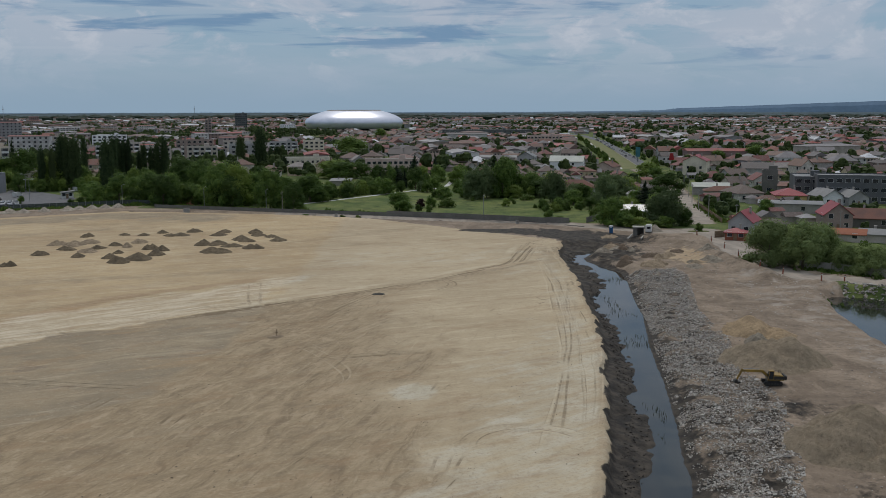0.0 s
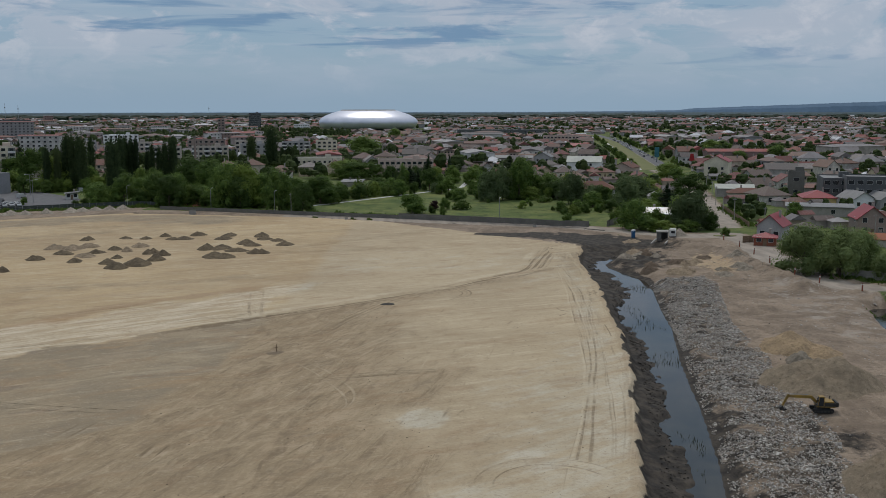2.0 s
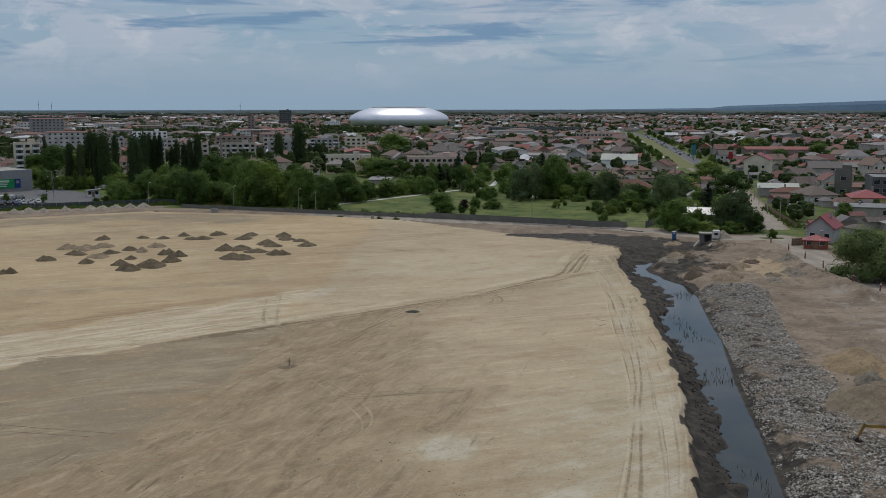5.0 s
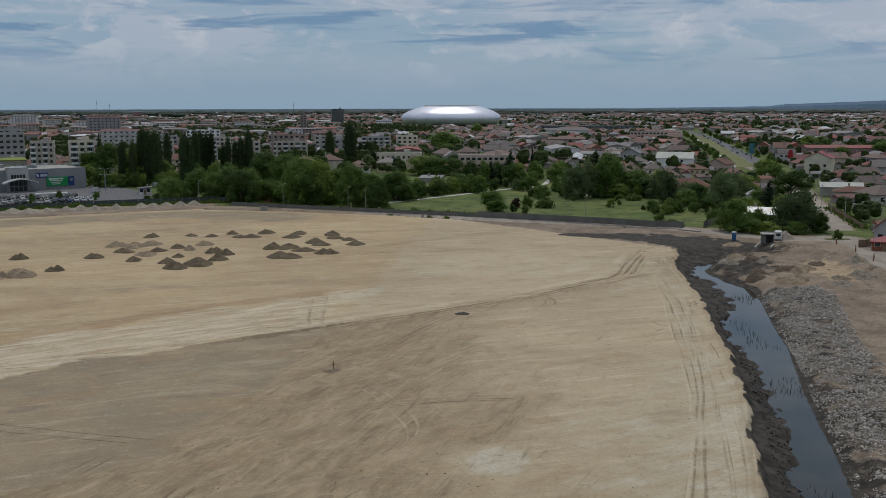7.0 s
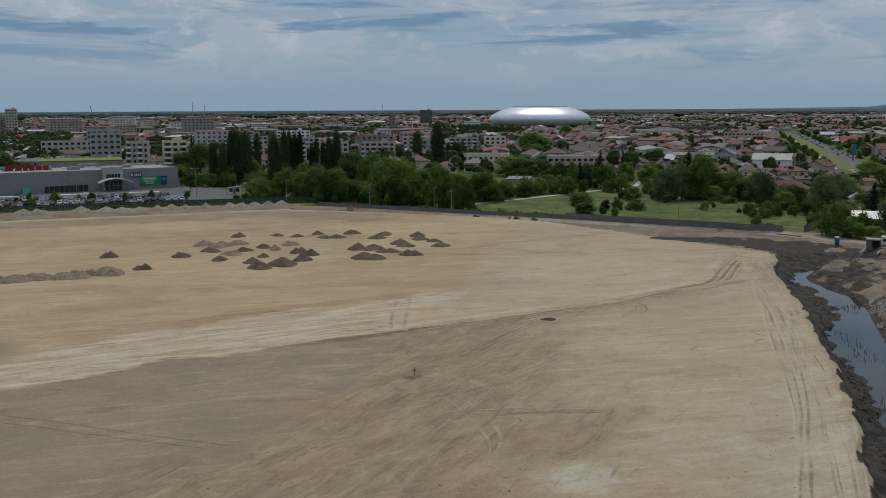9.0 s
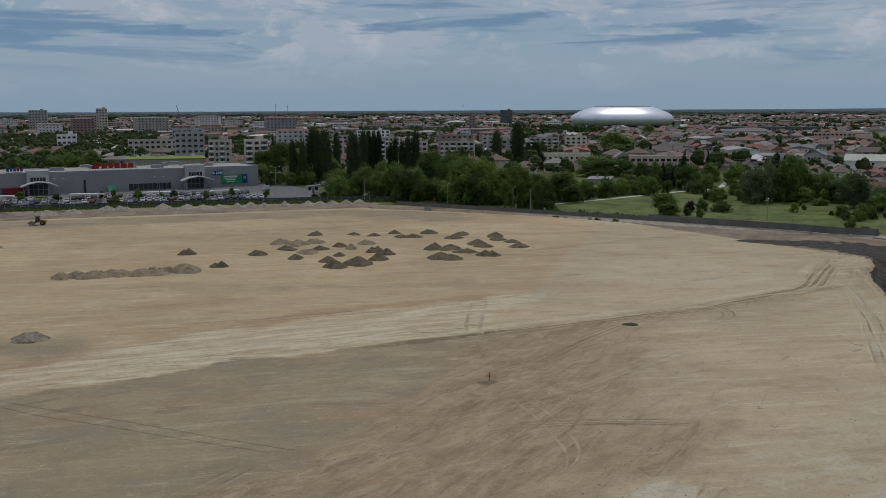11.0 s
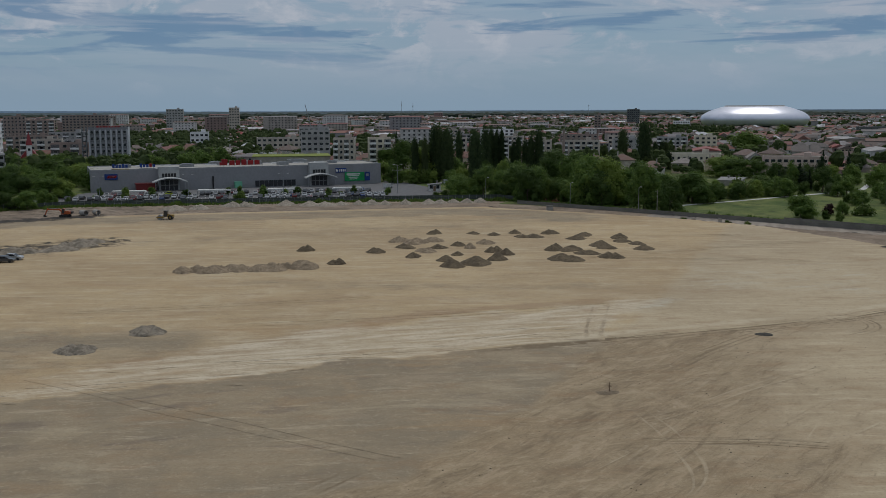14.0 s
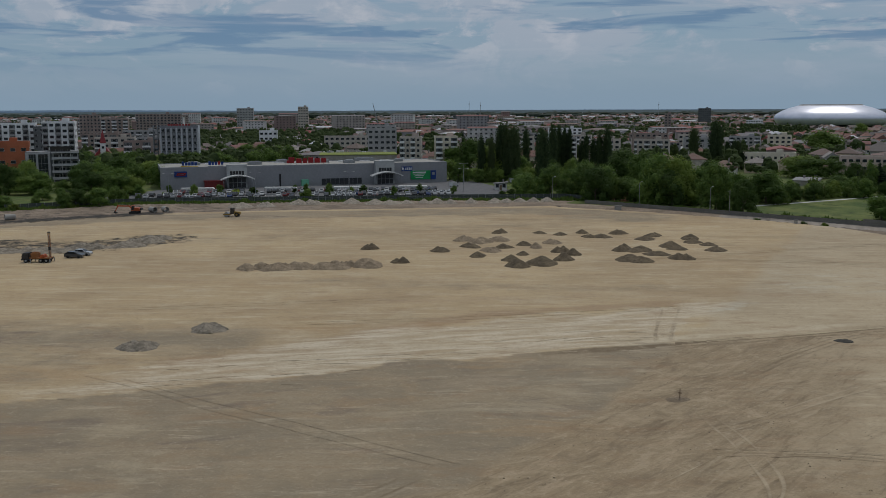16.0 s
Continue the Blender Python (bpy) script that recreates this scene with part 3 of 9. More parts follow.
    pale = np.maximum(pale, 0.52 * np.exp(-(((x + 33 + wob) / 9) ** 2 + ((y - 114 + wob) / 7) ** 2)))
    pale = np.maximum(pale, 1.15 * np.exp(-(((x + 4 + wob * 0.5) / 3.2) ** 2 + ((y - 131.5) / 4.6) ** 2) ** 2))
    pale = np.maximum(pale, 0.42 * np.exp(-(path_distance(x, y, [(-20, 255), (15, 262), (24, 235)]) / 24) ** 2))
    # damp brown fill; the left foreground is darkened as painted cloud shade
    damp_shade = smooth(brown - y - wob, -1.0, 1.5 + 3 * smooth(x, -40, -10)) * (1 - 0.93 * smooth(x + wob * 2.5 + (y - 150) * 0.10, -27, 13))
    damp_shade = np.maximum(damp_shade, 0.55 * np.exp(-(((x - 1 + wob) / 7) ** 2 + ((y - 122 + wob) / 9) ** 2)))
    damp_shade = np.maximum(damp_shade, 0.55 * smooth(ragged_x, bank - 1.8, bank - 0.8) * (y < 285) * (x < bank + 6))
    # grey strip along the far left edge, darkened like a cloud shadow
    damp_shade = np.maximum(damp_shade, 0.95 * smooth(y + wob * 2, far - 36, far - 24) * (1 - smooth(x, -85, -60)) * (1 - smooth(y, far - 8, far - 3)))
    damp_shade = np.maximum(damp_shade, 0.62 * np.exp(-(((x + 110 + wob) / 17) ** 2 + ((y - 143 + wob) / 22) ** 2)))
    # broad dimming of the far left, lens falloff put into the ground colour
    damp_shade = np.maximum(damp_shade, 0.30 * smooth(y, 235, 275) * (1 - smooth(x + wob * 4, -85, -45)))
    damp_shade = np.maximum(damp_shade, 0.85 * np.exp(-(path_distance(x, y + wob * 1.5, [(-140, 152), (-112, 158), (-97, 166)]) / 12) ** 2))
    haul = path_distance(x, y, [(26, 272), (20, 255), (8.6, 234), (-1.7, 222), (-16.2, 208), (-36, 192)])
    under = smooth(brown - y, -1, 1.5) * (x > -40) * (x < 24)
    damp_shade = np.maximum(damp_shade, 0.62 * under * np.exp(-(haul / 13) ** 2))
    damp_shade = np.maximum(damp_shade, 0.75 * np.exp(-(((x + 58 + wob) / 11) ** 2 + ((y - 134 + wob) / 10) ** 2)))
    damp_shade = np.maximum(damp_shade, 0.90 * np.exp(-(((x + 7 + wob * 1.2 + (y - 106) * -0.12) / 6.5) ** 2 + ((y - 105 + wob) / 15) ** 2) ** 1.5))
    damp_shade = np.maximum(damp_shade, 0.72 * np.exp(-(path_distance(x + wob * 1.5, y, [(-24, 108), (-14, 128), (-2, 152)]) / 7) ** 2))
    dry = np.exp(-(((x + 4 + wob * 0.5) / 3.6) ** 2 + ((y - 131.5) / 5.0) ** 2) ** 2)
    damp_shade = damp_shade * (1 - 0.85 * dry)
    rusty = 1.1 * np.exp(-(path_distance(x, y + wob, [(-93, 153), (-86, 161), (-80, 171), (-76, 183), (-68, 198), (-57, 208), (-43, 221)]) / 3.2) ** 2)
    rusty = np.maximum(rusty, 0.5 * np.exp(-(path_distance(x, y + wob, [(-150, 195), (-120, 212), (-90, 226)]) / 5) ** 2))
    rusty = np.maximum(rusty, 0.62 * np.exp(-(path_distance(x, y + wob * 2, [(-104, 196), (-80, 208), (-58, 221), (-38, 233), (-14, 238)]) / 7) ** 2))
    rusty = np.maximum(rusty, 0.8 * (x > 50))
    olive = 1 - smooth(x + wob * 0.6 - np.interp(y, [95, 113, 121, 129, 146, 165, 181, 195], [-64, -55, -47, -40, -37.7, -34.9, -35.2, -34]), -1.6, 1.6)
    damp_shade = np.maximum(damp_shade, 0.5 * np.exp(-(path_distance(x, y, [(-110, 215), (-60, 228), (-45, 236)]) / 6) ** 2))
    damp_shade = np.maximum(damp_shade, 0.45 * np.exp(-(path_distance(x, y, [(-165, 262), (-130, 300), (-95, 335)]) / 22) ** 2))
    road = np.maximum.reduce([np.exp(-(path_distance(x, y, STREET) / 5.0) ** 4), np.exp(-(path_distance(x, y, LANE) / 5.5) ** 4)])
    road = np.maximum(road, 0.44 * smooth(x, 52, 66) * (1 - smooth(y, 225, 245)) * (1 - smooth(x, 84, 90)) * smooth(y, 118, 140))
    road = np.maximum(road, 0.44 * smooth(x, 58, 70) * (y < 140) * (1 - smooth(x, 84, 90)))
    grass = smooth(y - far, 9, 12) * (1 - road)
    grass = np.where((x > 48) & (y < 330), smooth(path_distance(x, y, STREET), 6, 9) * ((x > 84) | (y > 312)), grass)
    grass = grass * (0.72 + 0.28 * ((x > -62) & (x < 62) & (y < 480)))
    verge = np.interp(x, [-400, -300, -283, -267, -256, -208, -158, -118], [180, 262, 288, 311, 327, 355, 385, 404])
    grass = np.where(x < -118, smooth(y - verge, -4, 0) * 0.7, grass)
    mud = np.maximum(mud, 0.42 * smooth(y - far, -2, 2) * (1 - smooth(y - verge, -5, -1)) * (x < -200))
    return (sand, mud, grass), (pale, damp_shade, road), (rusty, np.full_like(rusty, 0.5), olive)


def build_ground():
    xs = np.concatenate([-outward(300, 5200, 6, 1.16)[::-1], graded((-296, -140, 4), (-140, 8, 2), (8, 46, 0.42), (46, 64, 0.8), (64, 112, 1.6)), outward(112, 5200, 3, 1.16)])
    ys = np.concatenate([-outward(60, 1200, 8, 1.5)[::-1], graded((-40, 84, 6), (84, 200, 0.55), (200, 290, 0.9), (290, 480, 2.5)), outward(480, 5200, 4, 1.10)])
    me, x, y = grid_mesh("ground", xs, ys, land, GROUND)
    for name, cols in zip(("zone", "streak", "tint"), land_cover(x, y)):
        a = me.attributes.new(name, "FLOAT_COLOR", "POINT")
        a.data.foreach_set("color", np.stack([*cols, np.ones_like(x)], -1).ravel())
    return tagged(new("ground", me), "sandy levelled building site, mud banks and grassy town plain", "ground", kind="structure")


build_ground()


def water_material():
    n = Nodes("still_water")
    n.bump(n.noise(0.9, 4, 0.55), 0.08, 0.05)
    n.bsdf.inputs["IOR"].default_value = 1.33
    return n.done(n.mix(n.ramp(n.noise(0.25, 4), 0.35, 0.7), (0.010, 0.013, 0.014), (0.03, 0.03, 0.025)), 0.06, 0.0, 0.5)


WATER = water_material()


def channel(name, level, ys, x0, x1, label):
    s = Shape()
    n = len(ys)
    s.add([(a, y, level) for a, y in zip(x0, ys)] + [(b, y, level) for b, y in zip(x1, ys)], [(i, n + i, n + i + 1, i + 1) for i in range(n - 1)])
    return tagged(new(name, s.mesh(name, WATER)), label, "water", kind="structure")


channel("water", WATER_LEVEL, LEFT_Y, [v - 5 for v in LEFT_X], [v + 4 for v in RIGHT_X], "still dark stream water in a muddy ditch")
channel("water_pond", POND_LEVEL, [122, 164, 186, 204, 211], [70, 71, 73, 77, 80], [114, 110, 104, 96, 88], "still pond water behind the dirt road")

# ---- vegetation ----
def leaf_material(name, a, b):
    n = Nodes(name)
    clump = n.ramp(n.noise(0.55, 3, 0.6), 0.36, 0.64)
    k = n.math("ADD", n.math("MULTIPLY", n.random(True), 0.35), n.math("MULTIPLY", clump, 0.65))
    col = n.mix(k, a, b)
    col = n.mix(n.ramp(n.random(False), 0.0, 0.55, 0.78, 0.0), col, tuple(v * 0.6 for v in a))
    col = n.mix(n.ramp(n.random(False), 0.74, 1.0, 0.0, 0.6), col, (b[0] * 1.3, b[1] * 1.12, b[2]))
    n.bsdf.inputs["Subsurface Weight"].default_value = 0.0
    mat = n.done(col, 0.7, 0.0, 0.15)
    tr = n.t.nodes.new("ShaderNodeBsdfTranslucent")
    n.put(col, tr.inputs["Color"])
    mx = n.t.nodes.new("ShaderNodeMixShader")
    mx.inputs[0].default_value = 0.45
    n.t.links.new(n.bsdf.outputs[0], mx.inputs[1])
    n.t.links.new(tr.outputs[0], mx.inputs[2])
    n.t.links.new(mx.outputs[0], n.t.nodes["Material Output"].inputs[0])
    return mat


LEAF = {
    "broad": leaf_material("broad_leaves", (0.058, 0.108, 0.025), (0.170, 0.252, 0.056)),
    "lush": leaf_material("lush_leaves", (0.150, 0.205, 0.078), (0.260, 0.320, 0.120)),
    "willow": leaf_material("willow_leaves", (0.095, 0.140, 0.060), (0.165, 0.210, 0.095)),
    "poplar": leaf_material("poplar_leaves", (0.030, 0.052, 0.022), (0.068, 0.100, 0.040)),
    "conifer": leaf_material("conifer_needles", (0.016, 0.032, 0.014), (0.030, 0.052, 0.020)),
    "shrub": leaf_material("shrub_leaves", (0.070, 0.120, 0.025), (0.125, 0.175, 0.040)),
    "purple": leaf_material("purple_leaves", (0.040, 0.020, 0.022), (0.075, 0.035, 0.035)),
}
BARK = surface("bark", (0.10, 0.08, 0.06), scale=4)


def lobes_for(kind, r):
    """Clumps of a crown in a unit box: centre and radii."""
    if kind == "poplar":
        stems = [(0.0, 0.0, 1.0, 0.34)] + [(math.cos(a) * 0.17, math.sin(a) * 0.17, r.uniform(0.80, 0.97), 0.27) for a in (r.uniform(0, 6), r.uniform(0, 6), r.uniform(0, 6), r.uniform(0, 6))]
        return [((x + r.gauss(0, 0.03), y + r.gauss(0, 0.03), 0.05 + q * (top - 0.07)), (w * k * r.uniform(0.9, 1.1), w * k * r.uniform(0.9, 1.1), 0.10)) for x, y, top, w in stems
                for q, k in ((0.0, 0.7), (0.09, 0.95), (0.18, 1.1), (0.28, 1.18), (0.38, 1.2), (0.48, 1.25), (0.58, 1.28), (0.68, 1.28), (0.78, 1.24), (0.87, 1.12), (0.94, 0.9), (1.0, 0.6))]
    if kind == "conifer":
        return [((r.uniform(-0.06, 0.06), r.uniform(-0.06, 0.06), z), (w, w, 0.12)) for z, w in ((0.12, 0.5), (0.27, 0.46), (0.42, 0.38), (0.57, 0.3), (0.72, 0.2), (0.86, 0.12), (0.95, 0.05))]
    out = [((0, 0, 0.55), (0.34, 0.34, 0.33))]
    n = {"broad": 18, "willow": 18, "lush": 30}.get(kind, 6)
    for i in range(n):
        a, z = i * math.tau / n * 1.9 + r.uniform(-0.4, 0.4), r.uniform(0.10, 0.80)
        d = (0.34 if z < 0.6 else 0.20) * r.uniform(0.7, 1.15)
        k = r.uniform(0.12, 0.22)
        out.append(((math.cos(a) * d, math.sin(a) * d, z), (k, k, k * r.uniform(0.75, 1.0))))
    out.append(((r.uniform(-0.1, 0.1), r.uniform(-0.1, 0.1), 0.83), (0.2, 0.2, 0.16)))
    if kind in ("shrub", "purple"):
        out = [((x, y, z * 0.8), rad) for (x, y, z), rad in out] + [((0.15, 0.1, 0.2), (0.3, 0.3, 0.2)), ((-0.15, -0.1, 0.22), (0.3, 0.3, 0.2))]
    return out


def crown_shape(kind, r, cards, leaf, width, high):
    """A crown of many small folded leaf clumps on uneven lobes."""
    s, lobes = Shape(), lobes_for(kind, r)
    weights = [a * b for _, (a, b, c) in lobes]
    for _ in range(cards):
        (cx, cy, cz), (rx, ry, rz) = r.choices(lobes, weights)[0]
        d = Vector((r.gauss(0, 1), r.gauss(0, 1), r.gauss(0, 1))).normalized()
        k = r.uniform(0.72, 1.08) if r.random() < 0.85 else r.uniform(1.05, 1.3)
        p = Vector(((cx + d.x * rx * k) * width, (cy + d.y * ry * k) * width, (cz + d.z * rz * k) * high))
        if p.z < 0.02 * high:
            continue
        nrm = (d + Vector((r.gauss(0, 0.32), r.gauss(0, 0.32), r.gauss(0.3, 0.32)))).normalized()
        u = nrm.orthogonal().normalized()
        w = nrm.cross(u)
        a = r.uniform(0, math.tau)
        u, w = u * math.cos(a) + w * math.sin(a), w * math.cos(a) - u * math.sin(a)
        if kind == "willow":
            u, w = u, Vector((w.x * 0.4, w.y * 0.4, -1.3))
        if kind == "poplar":
            w = (w * 0.35 + Vector((0, 0, 1.5))).normalized() * 1.5
        z = leaf * r.uniform(0.6, 1.35)
        fold = nrm * z * 0.3
        s.add([tuple(p - u * z), tuple(p + w * z * 0.8 + fold), tuple(p + u * z), tuple(p - w * z * 0.8 + fold)], [(0, 1, 3), (1, 2, 3)])
    if kind == "poplar":
        for k in range(5):
            cx, cy, _ = lobes[k * 12 + 5][0]
            top = lobes[k * 12 + 11][0][2]
            ball(s, (cx * width, cy * width, top * high * 0.52), (0.22 * width, 0.22 * width, top * high * 0.48), r, rings=9, seg=8)
        return s
    for (cx, cy, cz), (rx, ry, rz) in lobes:
        ball(s, (cx * width, cy * width, cz * high), (rx * 0.62 * width, ry * 0.62 * width, rz * 0.62 * high), r)
    return s


def ball(s, c, radii, r, mat=0, rings=4, seg=7):
    """A rough closed clump."""
    v = [(c[0], c[1], c[2] - radii[2])]
    for i in range(1, rings):
        t = math.pi * i / rings
        for j in range(seg):
            a, k = math.tau * (j + 0.5 * (i % 2)) / seg, r.uniform(0.82, 1.15)
            v.append((c[0] + math.sin(t) * math.cos(a) * radii[0] * k, c[1] + math.sin(t) * math.sin(a) * radii[1] * k, c[2] - math.cos(t) * radii[2] * k))
    v.append((c[0], c[1], c[2] + radii[2]))
    f = [(0, 1 + (j + 1) % seg, 1 + j) for j in range(seg)]
    for i in range(rings - 2):
        b = 1 + i * seg
        f += [(b + j, b + (j + 1) % seg, b + seg + (j + 1) % seg, b + seg + j) for j in range(seg)]
    b = 1 + (rings - 2) * seg
    f += [(b + j, b + (j + 1) % seg, len(v) - 1) for j in range(seg)]
    s.add(v, f, mat)


TREE_LABEL = {
    "broad": "leafy green broadleaf tree with an uneven crown",
    "lush": "large spreading grey-green tree with fine leaves",
    "willow": "grey-green willow tree with drooping branches",
    "poplar": "tall narrow dark green Lombardy poplar",
    "conifer": "dark green pointed conifer tree",
    "shrub": "low bushy green shrub on the grass",
    "purple": "small purple-leaved tree on the grass",
}
CARDS = {"lush": 9000, "broad": 3600, "willow": 3400, "poplar": 4200, "conifer": 1000, "shrub": 500, "purple": 500}
REF = {"lush": (13.0, 12.0), "broad": (12.0, 13.0), "willow": (12.0, 13.0), "poplar": (4.2, 20.0), "conifer": (6.0, 15.0), "shrub": (4.0, 3.0), "purple": (5.0, 4.5)}
TREES = {}


def make_tree(kind, variant):
    r = random.Random(hash_of(kind) + variant)
    width, high = REF[kind]
    root = thing("shrub" if kind == "shrub" else "tree", TREE_LABEL[kind], "shrub" if kind == "shrub" else "tree")
    t = Shape()
    top = high * (0.75 if kind != "shrub" else 0.5)
    t.tube((0, 0, -0.3), (0.05 * width * r.uniform(-1, 1), 0, high * 0.3), width * 0.028, width * 0.020, 8)
    t.tube((0, 0, high * 0.28), (0.04 * width, 0.02 * width, top), width * 0.020, width * 0.006, 6)
    for i in range(5):
        a = i * 1.9 + r.uniform(-0.3, 0.3)
        z = high * r.uniform(0.2, 0.5)
        t.tube((0, 0, z), (math.cos(a) * width * 0.28, math.sin(a) * width * 0.28, z + high * 0.22), width * 0.012, width * 0.004, 5)
    part("trunk", t, BARK, root)
    leaf = {"lush": 0.19, "broad": 0.27, "willow": 0.27, "poplar": 0.20, "conifer": 0.30, "shrub": 0.20, "purple": 0.24}[kind]
    part("crown", crown_shape(kind, r, CARDS[kind], leaf, width, high), LEAF[kind], root)
    return root


def hash_of(text):
    return sum((i + 1) * ord(c) for i, c in enumerate(text))


def tree(kind, x, y, h, w):
    """A tree of that kind, height and crown width, standing at x, y."""
    variants = 5 if kind == "broad" else 2
    if kind == "poplar":
        h, w = h * 1.05, w * 1.02
    elif kind == "broad" and x < -20 and 380 < y < 480 and h > 7:
        h *= 0.88
    key = (kind, rng.randrange(variants))
    width, high = REF[kind]
    spin = rng.uniform(0, math.tau)
    m = Matrix.Translation((x, y, float(land(x, y)))) @ Matrix.Rotation(spin, 4, "Z")
    sc = Matrix.Diagonal((w * 1.12 / width, w * 1.12 / width, h * 1.04 / high, 1))
    if key not in TREES:
        TREES[key] = make_tree(*key)
        TREES[key].matrix_basis = m
        group = {"poplar": "row of poplars", "broad": "trees round the site"}.get(kind, "")
        tagged(TREES[key], group=group)
        return TREES[key]
    return copy_thing(TREES[key], m @ sc)


def thicket(poly_x, poly_y, count, kinds, high, wide, seed):
    """Fills a stretch of land with trees."""
    r = random.Random(seed)
    for _ in range(count):
        q, off = r.random() * (len(poly_x) - 1), r.gauss(0, 1)
        i = int(q)
        x = poly_x[i] + (poly_x[i + 1] - poly_x[i]) * (q - i)
        y = poly_y[i] + (poly_y[i + 1] - poly_y[i]) * (q - i)
        h = r.uniform(*high)
        tree(r.choice(kinds), x + off * wide, y + r.gauss(0, 1) * wide, h, h * r.uniform(0.75, 1.05))


# tree belt behind the fill, thickets round the park, gardens at the far left
thicket([-150, -120, -88, -62], [412, 405, 396, 384], 26, ("broad", "broad", "broad", "shrub"), (5, 11), 4, 101)
thicket([-200, -150, -100, -60], [510, 480, 470, 440], 26, ("broad",), (6, 11), 9, 102)
thicket([10, 40, 70], [430, 425, 400], 16, ("broad", "shrub", "willow"), (4, 9), 8, 103)
thicket([74, 78, 82], [376, 388, 402], 8, ("broad", "shrub"), (4, 7), 3, 104)
thicket([-400, -340, -300], [340, 360, 380], 22, ("broad",), (6, 12), 10, 105)
thicket([-300, -290, -275, -262], [285, 308, 326, 336], 16, ("broad", "shrub", "shrub"), (2.5, 5.5), 4, 106)
thicket([-420, -360, -312], [440, 465, 494], 24, ("broad",), (9, 14), 10, 107)
thicket([88, 100, 112], [262, 240, 225], 9, ("broad", "shrub"), (4, 8), 3, 108)
thicket([-192, -184, -176, -168], [463, 462, 470, 470], 9, ("broad", "shrub"), (4, 8), 2.5, 110)
thicket([-172, -160, -146], [494, 486, 480], 12, ("broad",), (6, 11), 5, 111)
thicket([-152, -146], [436, 440], 4, ("broad", "shrub"), (3, 6), 2.0, 112)
thicket([-66, -52, -38, -24], [408, 424, 440, 456], 20, ("broad", "broad", "shrub"), (5, 10), 4.5, 116)
thicket([-20, 20, 48], [470, 455, 440], 16, ("broad", "broad", "willow"), (5, 10), 7, 113)
thicket([8, 24, 40, 52], [415, 402, 384, 366], 16, ("shrub", "shrub", "broad"), (1.6, 4.5), 7, 114)
thicket([50, 60, 72], [346, 342, 340], 10, ("broad", "shrub"), (3, 5.5), 2.5, 115)
thicket([-30, 10, 30], [480, 560, 580], 12, ("broad", "broad", "conifer"), (7, 11), 6, 109)

tree('broad', -226.9, 541.8, 17.2, 18.9)
tree('broad', -236.0, 541.3, 12.5, 14.3)
tree('broad', -188.7, 476.2, 18.1, 13.6)
tree('broad', -150.5, 428.8, 8.6, 10.8)
tree('broad', -138.2, 443.2, 9.5, 11.0)
tree('broad', -141.9, 457.4, 13.5, 7.6)
tree('broad', -119.6, 431.0, 11.3, 14.1)
tree('broad', -136.4, 449.0, 9.9, 9.9)
tree('broad', -123.5, 474.0, 17.3, 15.6)
tree('broad', -110.9, 459.5, 17.2, 15.0)
tree('broad', -104.0, 419.4, 7.6, 9.1)
tree('broad', -97.0, 408.0, 7.6, 8.8)
tree('broad', -87.2, 393.2, 20.1, 14.7)
tree('broad', -80.8, 393.6, 18.7, 12.6)
tree('broad', -75.2, 398.3, 14.7, 10.6)
tree('broad', -66.2, 382.4, 17.6, 11.1)
tree('broad', -64.8, 382.5, 10.0, 8.1)
tree('broad', -56.5, 375.3, 11.2, 9.5)
tree('broad', -68.1, 434.5, 9.9, 9.2)
tree('broad', -54.7, 411.0, 12.7, 13.0)
tree('broad', -49.5, 423.2, 6.2, 8.9)
tree('broad', -47.9, 435.9, 5.7, 5.5)
tree('broad', -89.7, 397.3, 12.6, 8.5)
tree('broad', -86.0, 476.5, 12.7, 12.8)
tree('broad', -60.2, 552.0, 10.3, 20.7)
tree('broad', -54.6, 543.9, 9.8, 17.5)
tree('broad', -69.0, 760.9, 17.6, 31.0)
tree('broad', -71.7, 1139.7, 16.1, 18.8)
tree('broad', -35.5, 458.7, 8.2, 10.7)
tree('broad', -29.4, 464.9, 7.6, 6.4)
tree('broad', -25.1, 480.5, 12.1, 6.1)
tree('broad', -31.5, 480.1, 11.4, 8.6)
tree('broad', -45.1, 552.9, 8.8, 11.8)
tree('broad', -16.3, 372.6, 7.3, 9.7)
tree('broad', -15.4, 376.4, 5.5, 5.9)
tree('broad', -4.6, 386.8, 4.6, 4.0)
tree('broad', 0.3, 421.9, 5.3, 7.5)
tree('broad', -13.1, 475.1, 10.5, 9.0)
tree('broad', -7.8, 498.1, 6.5, 5.3)
tree('broad', 1.0, 657.6, 8.4, 11.3)
tree('broad', 7.5, 509.5, 9.1, 9.7)
tree('willow', 13.9, 422.8, 13.1, 12.4)
tree('willow', 18.9, 428.0, 14.4, 9.0)
tree('willow', 74.2, 431.9, 9.9, 16.1)
tree('willow', 72.9, 325.4, 12.1, 12.0)
tree('broad', 25.5, 428.5, 17.0, 11.2)
tree('broad', 30.6, 441.4, 15.3, 9.3)
tree('broad', 38.3, 441.9, 10.3, 11.6)
tree('broad', 48.7, 442.6, 10.3, 11.7)
tree('broad', 41.7, 429.6, 7.7, 11.3)
tree('broad', 30.5, 428.8, 5.5, 9.0)
tree('broad', 52.0, 397.0, 6.1, 8.3)
tree('broad', 59.4, 408.0, 6.3, 6.5)
tree('broad', 56.5, 378.0, 4.8, 6.0)
tree('broad', 80.3, 444.8, 8.0, 14.3)
tree('broad', 70.5, 426.8, 7.0, 9.1)
tree('broad', 110.5, 542.1, 9.2, 14.8)
tree('broad', 100.3, 446.2, 10.2, 14.5)
